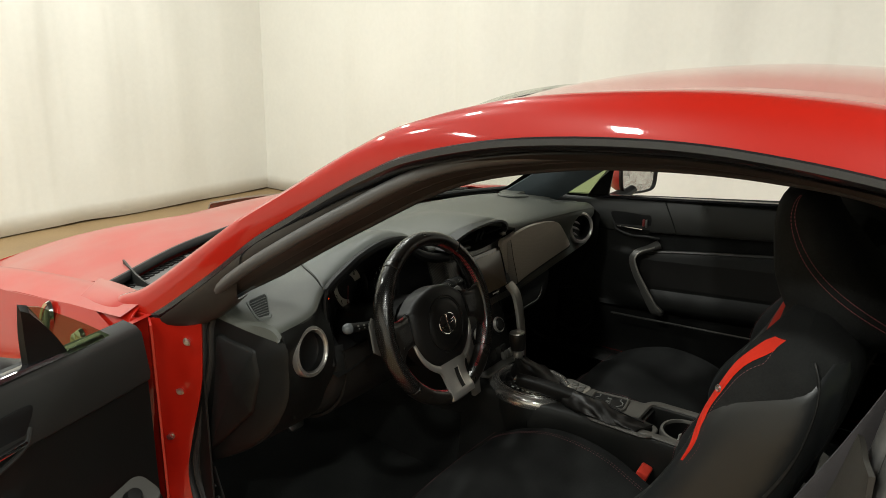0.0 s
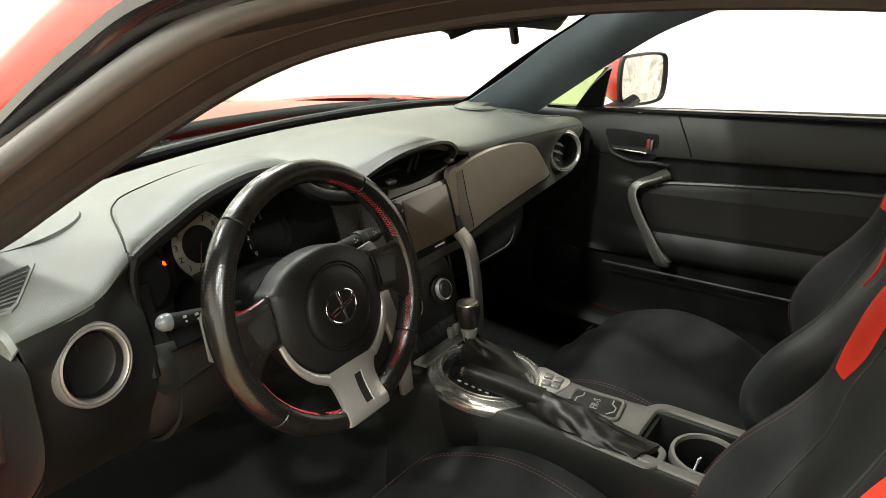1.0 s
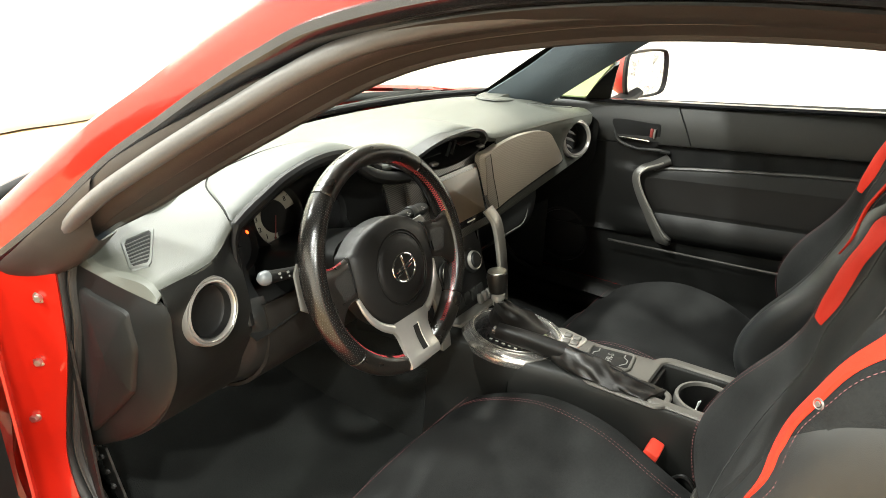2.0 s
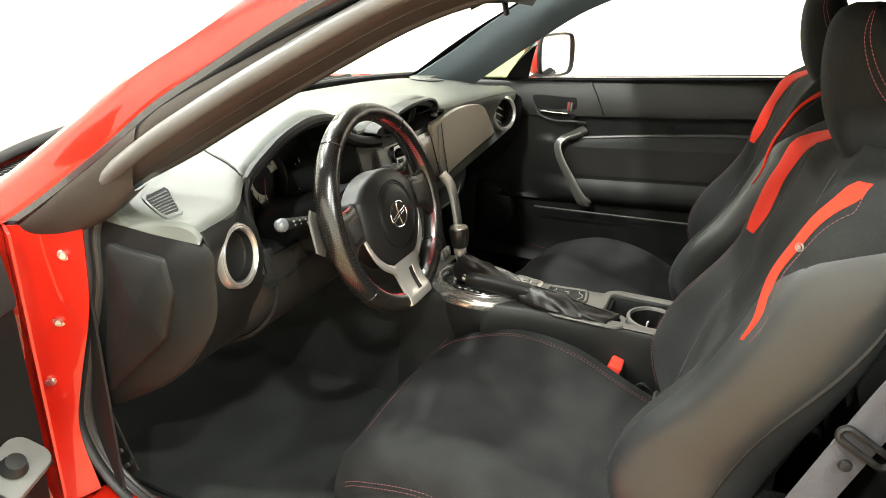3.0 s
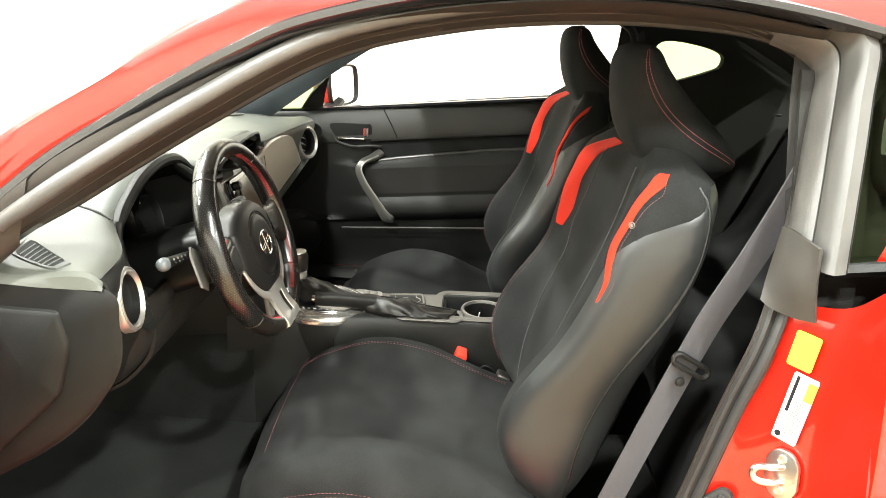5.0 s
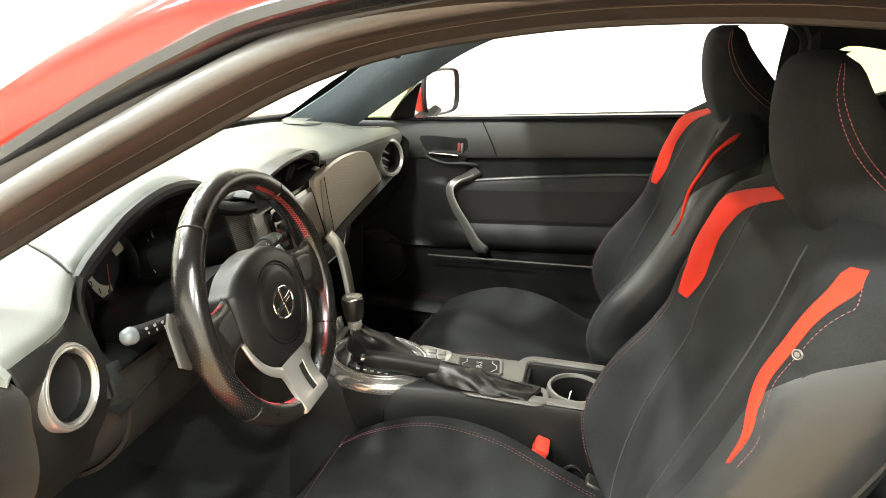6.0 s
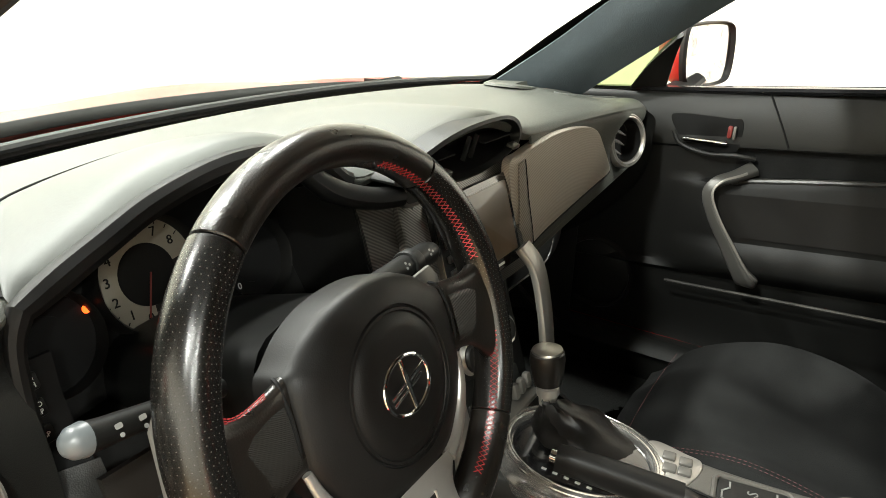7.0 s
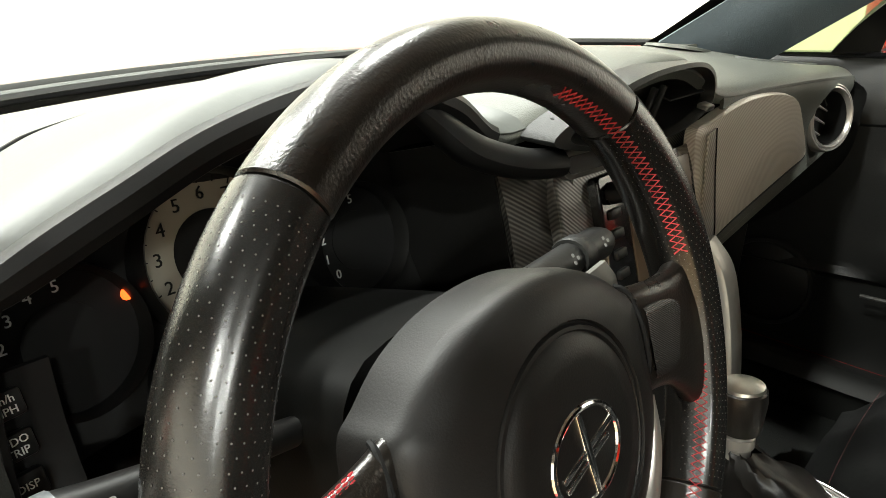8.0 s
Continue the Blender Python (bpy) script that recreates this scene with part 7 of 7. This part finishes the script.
        row = back_patch(0.46, 1.0, lambda z: g(2.0 * k16), lambda z: g(2.01 * k16), 0.002, 40, 2)
        P("piping", sweep([r[0] for r in row], disc(0.0022, n=6), up=(0, 1, 0)), BLACK, "dark bolster piping")
    # centre seams
    for s in (-1, 1):
        row = back_patch(0.50, 1.0, lambda z: 0.5 + s * 0.088, lambda z: 0.5 + s * 0.0885, 0.002, 40, 2)
        P("centre_seam", sweep([r[0] for r in row], disc(0.0015, n=6), up=(0, 1, 0)), RUBBER)
    part("rivet", joined(lathe([(0.0, 0.002), (0.0022, 0.002), (0.0026, 0.001)], 16, facing((mid + side * 0.251 + (0.03 if side < 0 else 0.0), -0.398, 0.946), (side * 0.8, 0.6, 0.1))), lathe([(0.0034, 0.001), (0.0042, 0.0016), (0.005, 0.0)], 20, facing((mid + side * 0.251 + (0.03 if side < 0 else 0.0), -0.398, 0.946), (side * 0.8, 0.6, 0.1)))), TRIMGREY, seat, "small metal rivet")
    # headrest: pear-shaped, one with the back
    hz = [0.985, 1.01, 1.05, 1.10, 1.15, 1.178, 1.188]
    fw, ff, fb = smoothly(hz, [0.09, 0.115, 0.118, 0.108, 0.100, 0.086, 0.055]), smoothly(hz, [-0.45, -0.42, -0.396, -0.382, -0.378, -0.386, -0.402]), smoothly(hz, [-0.565, -0.582, -0.556, -0.505, -0.462, -0.446, -0.432])

    def rest_ring(z, k=1.0, n=48):
        w, f, b = fw(z) * k, ff(z), fb(z)
        m = (f + b) / 2
        f, b = m + (f - m) * k, m + (b - m) * k
        return [(p.x, p.y, z) for p in cr([(0, b, 0), (-0.75 * w, b + 0.012, 0), (-w, (f + b) / 2, 0), (-0.8 * w, f - 0.016, 0), (-0.35 * w, f, 0), (0.35 * w, f, 0), (0.8 * w, f - 0.016, 0), (w, (f + b) / 2, 0), (0.75 * w, b + 0.012, 0)], n, closed=True)]
    rows = [rest_ring(z) for z in np.linspace(0.985, 1.188, 26)] + [[(x * k, (y + 0.44) * k - 0.44, 1.19) for x, y, z in rest_ring(1.188)] for k in (0.5, 0.03)]
    rows = [[(x, y - 0.013, z) for x, y, z in r] for r in rows]
    P("headrest", grid(rows, ring=True, caps=True), SUEDE, "black suede headrest", 70)
    for s in (-1, 1):
        for j in (0.0, 0.014):
            line = []
            for z in np.linspace(1.015, 1.183, 40):
                t = (z - 1.015) / 0.168
                ring = rest_ring(z, 1.012, 96)
                i = (0.215 + 0.04 * t - 0.10 * (1 - t) ** 3 + j * 1.6) * 96
                p = ring[int(i)] if s < 0 else ring[(96 - int(i)) % 96]
                q = ring[int(i) + 1] if s < 0 else ring[(95 - int(i)) % 96]
                line.append(Vector(p).lerp(Vector(q), i % 1) + Vector((0, -0.013, 0)))
            P("headrest_stitching", dashes(line, 0.0034, 0.0016, 0.00055), PINKTHREAD, "red stitching on the headrest")
    for x, y in (((-0.05, -0.47), (0.05, -0.47)) if side < 0 else ((-0.045, -0.468), (-0.045, -0.494))):
        P("headrest_post", sweep([(x, y, 0.985), (x, y + 0.002, 1.03)], disc(0.006, n=12), up=(0, 1, 0)), CHROME, "chrome headrest post")
        P("post_collar", block(0.022, 0.018, 0.014, 0.004, pose(x, y, 1.0)), CHROME if side > 0 else BLACK)
    # cushion
    cz = smoothly([0.20, 0.16, 0.08, 0.0, -0.1, -0.2, -0.3], [0.44, 0.49, 0.505, 0.495, 0.475, 0.46, 0.45])
    bz = smoothly([0.20, 0.16, 0.08, 0.0, -0.1, -0.2, -0.3], [0.425, 0.478, 0.515, 0.53, 0.515, 0.475, 0.44])
    wv = smoothly([0.20, 0.1, -0.1, -0.3], [0.205, 0.236, 0.252, 0.235])
    if side > 0:
        high_c, high_b = cz, bz
        cz, bz = (lambda y: high_c(y + 0.02) - 0.032), (lambda y: high_b(y + 0.02) - 0.04)
    rows = []
    for y in np.linspace(0.185, -0.32, 30):
        c, b, w = cz(y), bz(y), wv(y)
        rows.append([(p.x, y, p.z) for p in cr([(-0.85 * w, 0, 0.30), (-w, 0, 0.36), (-w, 0, b - 0.045), (-0.88 * w, 0, b - 0.004), (-0.7 * w, 0, b), (-0.5 * w, 0, (b + c) / 2 - 0.004), (-0.25 * w, 0, c), (0, 0, c + 0.002), (0.25 * w, 0, c), (0.5 * w, 0, (b + c) / 2 - 0.004), (0.7 * w, 0, b), (0.88 * w, 0, b - 0.004), (w, 0, b - 0.045), (w, 0, 0.36), (0.85 * w, 0, 0.30)], 60)])
    first = [[(x * 0.97, 0.2, 0.30 + (z - 0.30) * 0.9) for x, y, z in rows[0]], [(x * 0.9, 0.205, 0.30 + (z - 0.30) * 0.6) for x, y, z in rows[0]], [(x * 0.8, 0.195, 0.30) for x, y, z in rows[0]]]
    P("cushion", grid(first[::-1] + rows), SUEDE, "black suede seat cushion", 70)
    for s in (-1, 1):
        for off in (0.0, 0.03):
            line = [(s * (0.72 + off) * wv(y), y, bz(y) + 0.0018 - 0.01 * off) for y in np.linspace(0.17, -0.28, 60)]
            if s == side:
                line = [(s * (wv(y) + 0.003), y, bz(y) - 0.052 - 0.3 * off) for y in np.linspace(0.17, -0.27, 60)]
            P("cushion_stitching", dashes(line), DULLTHREAD, "dull red double stitching")
    line = [(x, 0.165 - 0.2 * abs(x) ** 2, cz(0.165) + 0.003) for x in np.linspace(-0.17, 0.17, 30)]
    P("cushion_front_stitching", dashes(line), DULLTHREAD)
    P("valance", net([[(s * 0.245, y, z) for y in (0.15, 0, -0.3)] for s, z in ((-1, 0.37), (-0.98, 0.3))], 4, 8, thick=0.006), PANEL, "dark plastic seat valance")
    P("seat_side_cover", net([[(-0.252, y, z) for y in (0.0, -0.15, -0.34)] for z in (0.40, 0.33)], 5, 8, thick=0.012), PANEL)
    for x in (-0.19, 0.19):
        P("seat_rail", block(0.04, 0.46, 0.03, 0.004, pose(x, -0.08, 0.29)), STEEL, "steel seat rail")
    return seat


build_seat(-1)
build_seat(1)


# ---- belts, mirror and small things ----
def ribbon(path, width, nrm, thick=0.0015):
    return sweep(path, [(-width / 2, -thick), (width / 2, -thick), (width / 2, thick), (-width / 2, thick)], up=nrm)


def build_small():
    belt = thing("seat_belt", (-0.62, -0.5, 0.36), "grey webbing seat belt with black guide beside the driver seat", "seat belt")
    upper = cr([(-0.59, -0.645, 1.16), (-0.60, -0.606, 1.04), (-0.60, -0.565, 0.93), (-0.598, -0.523, 0.83), (-0.597, -0.497, 0.755)], 24)
    part("upper_strap", ribbon(upper, 0.044, (-0.95, -0.3, 0.1)), WEBBING, belt, "grey belt webbing")
    lower = cr([(-0.597, -0.497, 0.755), (-0.60, -0.452, 0.62), (-0.605, -0.406, 0.48), (-0.605, -0.37, 0.36)], 20)
    part("lower_strap", ribbon(lower, 0.045, (-0.95, -0.3, 0.1)), WEBBING, belt, "grey belt webbing")
    m = facing((-0.603, -0.500, 0.75), (-0.97, -0.1, 0.1)) @ pose(0, 0, 0.004, 0, 0, -30)
    part("belt_guide", moved(sweep([(x, y, 0) for x, y in rounded(0.06, 0.016, 0.0078, 6)], disc(0.0042, n=8), up=(0, 0, 1), closed=True), m), BLACK, belt, "black belt guide loop")
    part("belt_stud", lathe([(0.0, 0.005), (0.006, 0.004), (0.0075, 0.0)], 20, m @ pose(0.0, -0.028, 0.0)), BLACK, belt)
    other = thing("seat_belt", (0.62, -0.6, 0.5), "grey webbing seat belt hanging on the passenger side", "seat belt")
    part("upper_strap", ribbon(cr([(0.60, -0.66, 1.08), (0.625, -0.63, 0.85), (0.63, -0.6, 0.5)], 14), 0.046, (-1, 0, 0)), WEBBING, other)
    part("belt_anchor", block(0.02, 0.05, 0.08, 0.006, pose(0.615, -0.66, 1.06)), BLACK, other)
    # receiver between seat and console
    rec = thing("belt_buckle", (-0.095, -0.19, 0.42), "black belt buckle with bright red release button", "belt buckle")
    m = pose(-0.095, -0.172, 0.472, 18, -8, 0)
    part("buckle_body", block(0.036, 0.024, 0.11, 0.006, m @ pose(0, 0, -0.06)), BLACK, rec)
    part("buckle_button", block(0.038, 0.026, 0.03, 0.005, m), BUCKLERED, rec, "bright red release button")
    part("buckle_cable", sweep(cr([(-0.10, -0.20, 0.42), (-0.105, -0.23, 0.455), (-0.11, -0.255, 0.44), (-0.12, -0.27, 0.40)], 14), disc(0.004, n=8), up=(1, 0, 0)), BLACK, rec)
    part("hinge_tab", block(0.03, 0.03, 0.012, 0.003, pose(-0.135, -0.27, 0.45, 20)), STEEL, rec)
    # inside mirror under the header
    mir = thing("interior_mirror", (-0.0, 0.12, 1.19), "black interior mirror with a small lever", "mirror")
    m = facing((-0.055, 0.13, 1.176), (-0.25, -1, -0.05))
    part("mirror_shell", plate([(p.x, p.y) for p in cr([(x, y, 0) for x, y in rounded(0.25, 0.062, 0.024)], 48, closed=True)], 0.03, 0.01, m @ pose(0, 0, -0.015)), BLACK, mir, "black mirror shell")
    part("mirror_glass", plate(rounded(0.232, 0.048, 0.018), 0.001, 0, m @ pose(0, 0, 0.0155)), MIRROR, mir)
    part("dip_lever", block(0.012, 0.01, 0.03, 0.004, m @ pose(0.02, -0.04, 0, 70)), BLACK, mir)
    part("mirror_stem", sweep(cr([(-0.055, 0.145, 1.183), (-0.035, 0.165, 1.198), (-0.02, 0.19, 1.208)], 10), disc(0.01, n=10), up=(1, 0, 0)), BLACK, mir)
    visor = thing("windscreen_tag", (0.25, 0.3, 1.14), "small pale sticker low on the windscreen", "sticker")
    part("tag", plate(rounded(0.07, 0.03, 0.004), 0.001, 0, facing((0.37, 0.265, 1.135), (0, -0.5, -0.86))), PAPER, visor)
    # chrome bow-tie badge and marker on the driver's fender
    x = body_x(0.72, 0.80)
    m = facing((-x - 0.002, 0.73, 0.79), (-1, 0, 0.2))
    part("fender_badge", joined(*[lathe([(0.0, 0.008), (0.012, 0.007), (0.016, 0.0)], 20, m @ pose(dx, dy, 0)) for dx, dy in ((-0.014, 0.0), (0.014, 0.0), (0, 0.01), (0, -0.01))]), CHROME, car, "chrome fender badge of joined discs")
    m = facing((-body_x(0.86, 0.8) - 0.002, 0.86, 0.79), (-1, 0.05, 0.2))
    lens = part("side_marker", moved(lathe([(0.0, 0.006), (0.03, 0.005), (0.042, 0.0)], 32), m @ Matrix.Diagonal((0.6, 1.1, 1, 1))), GLOSSY, car, "dark side marker with chrome rim")
    part("marker_rim", moved(lathe([(0.038, 0.004), (0.043, 0.007), (0.047, 0.0)], 32), m @ Matrix.Diagonal((0.6, 1.1, 1, 1))), CHROME, lens)


build_small()
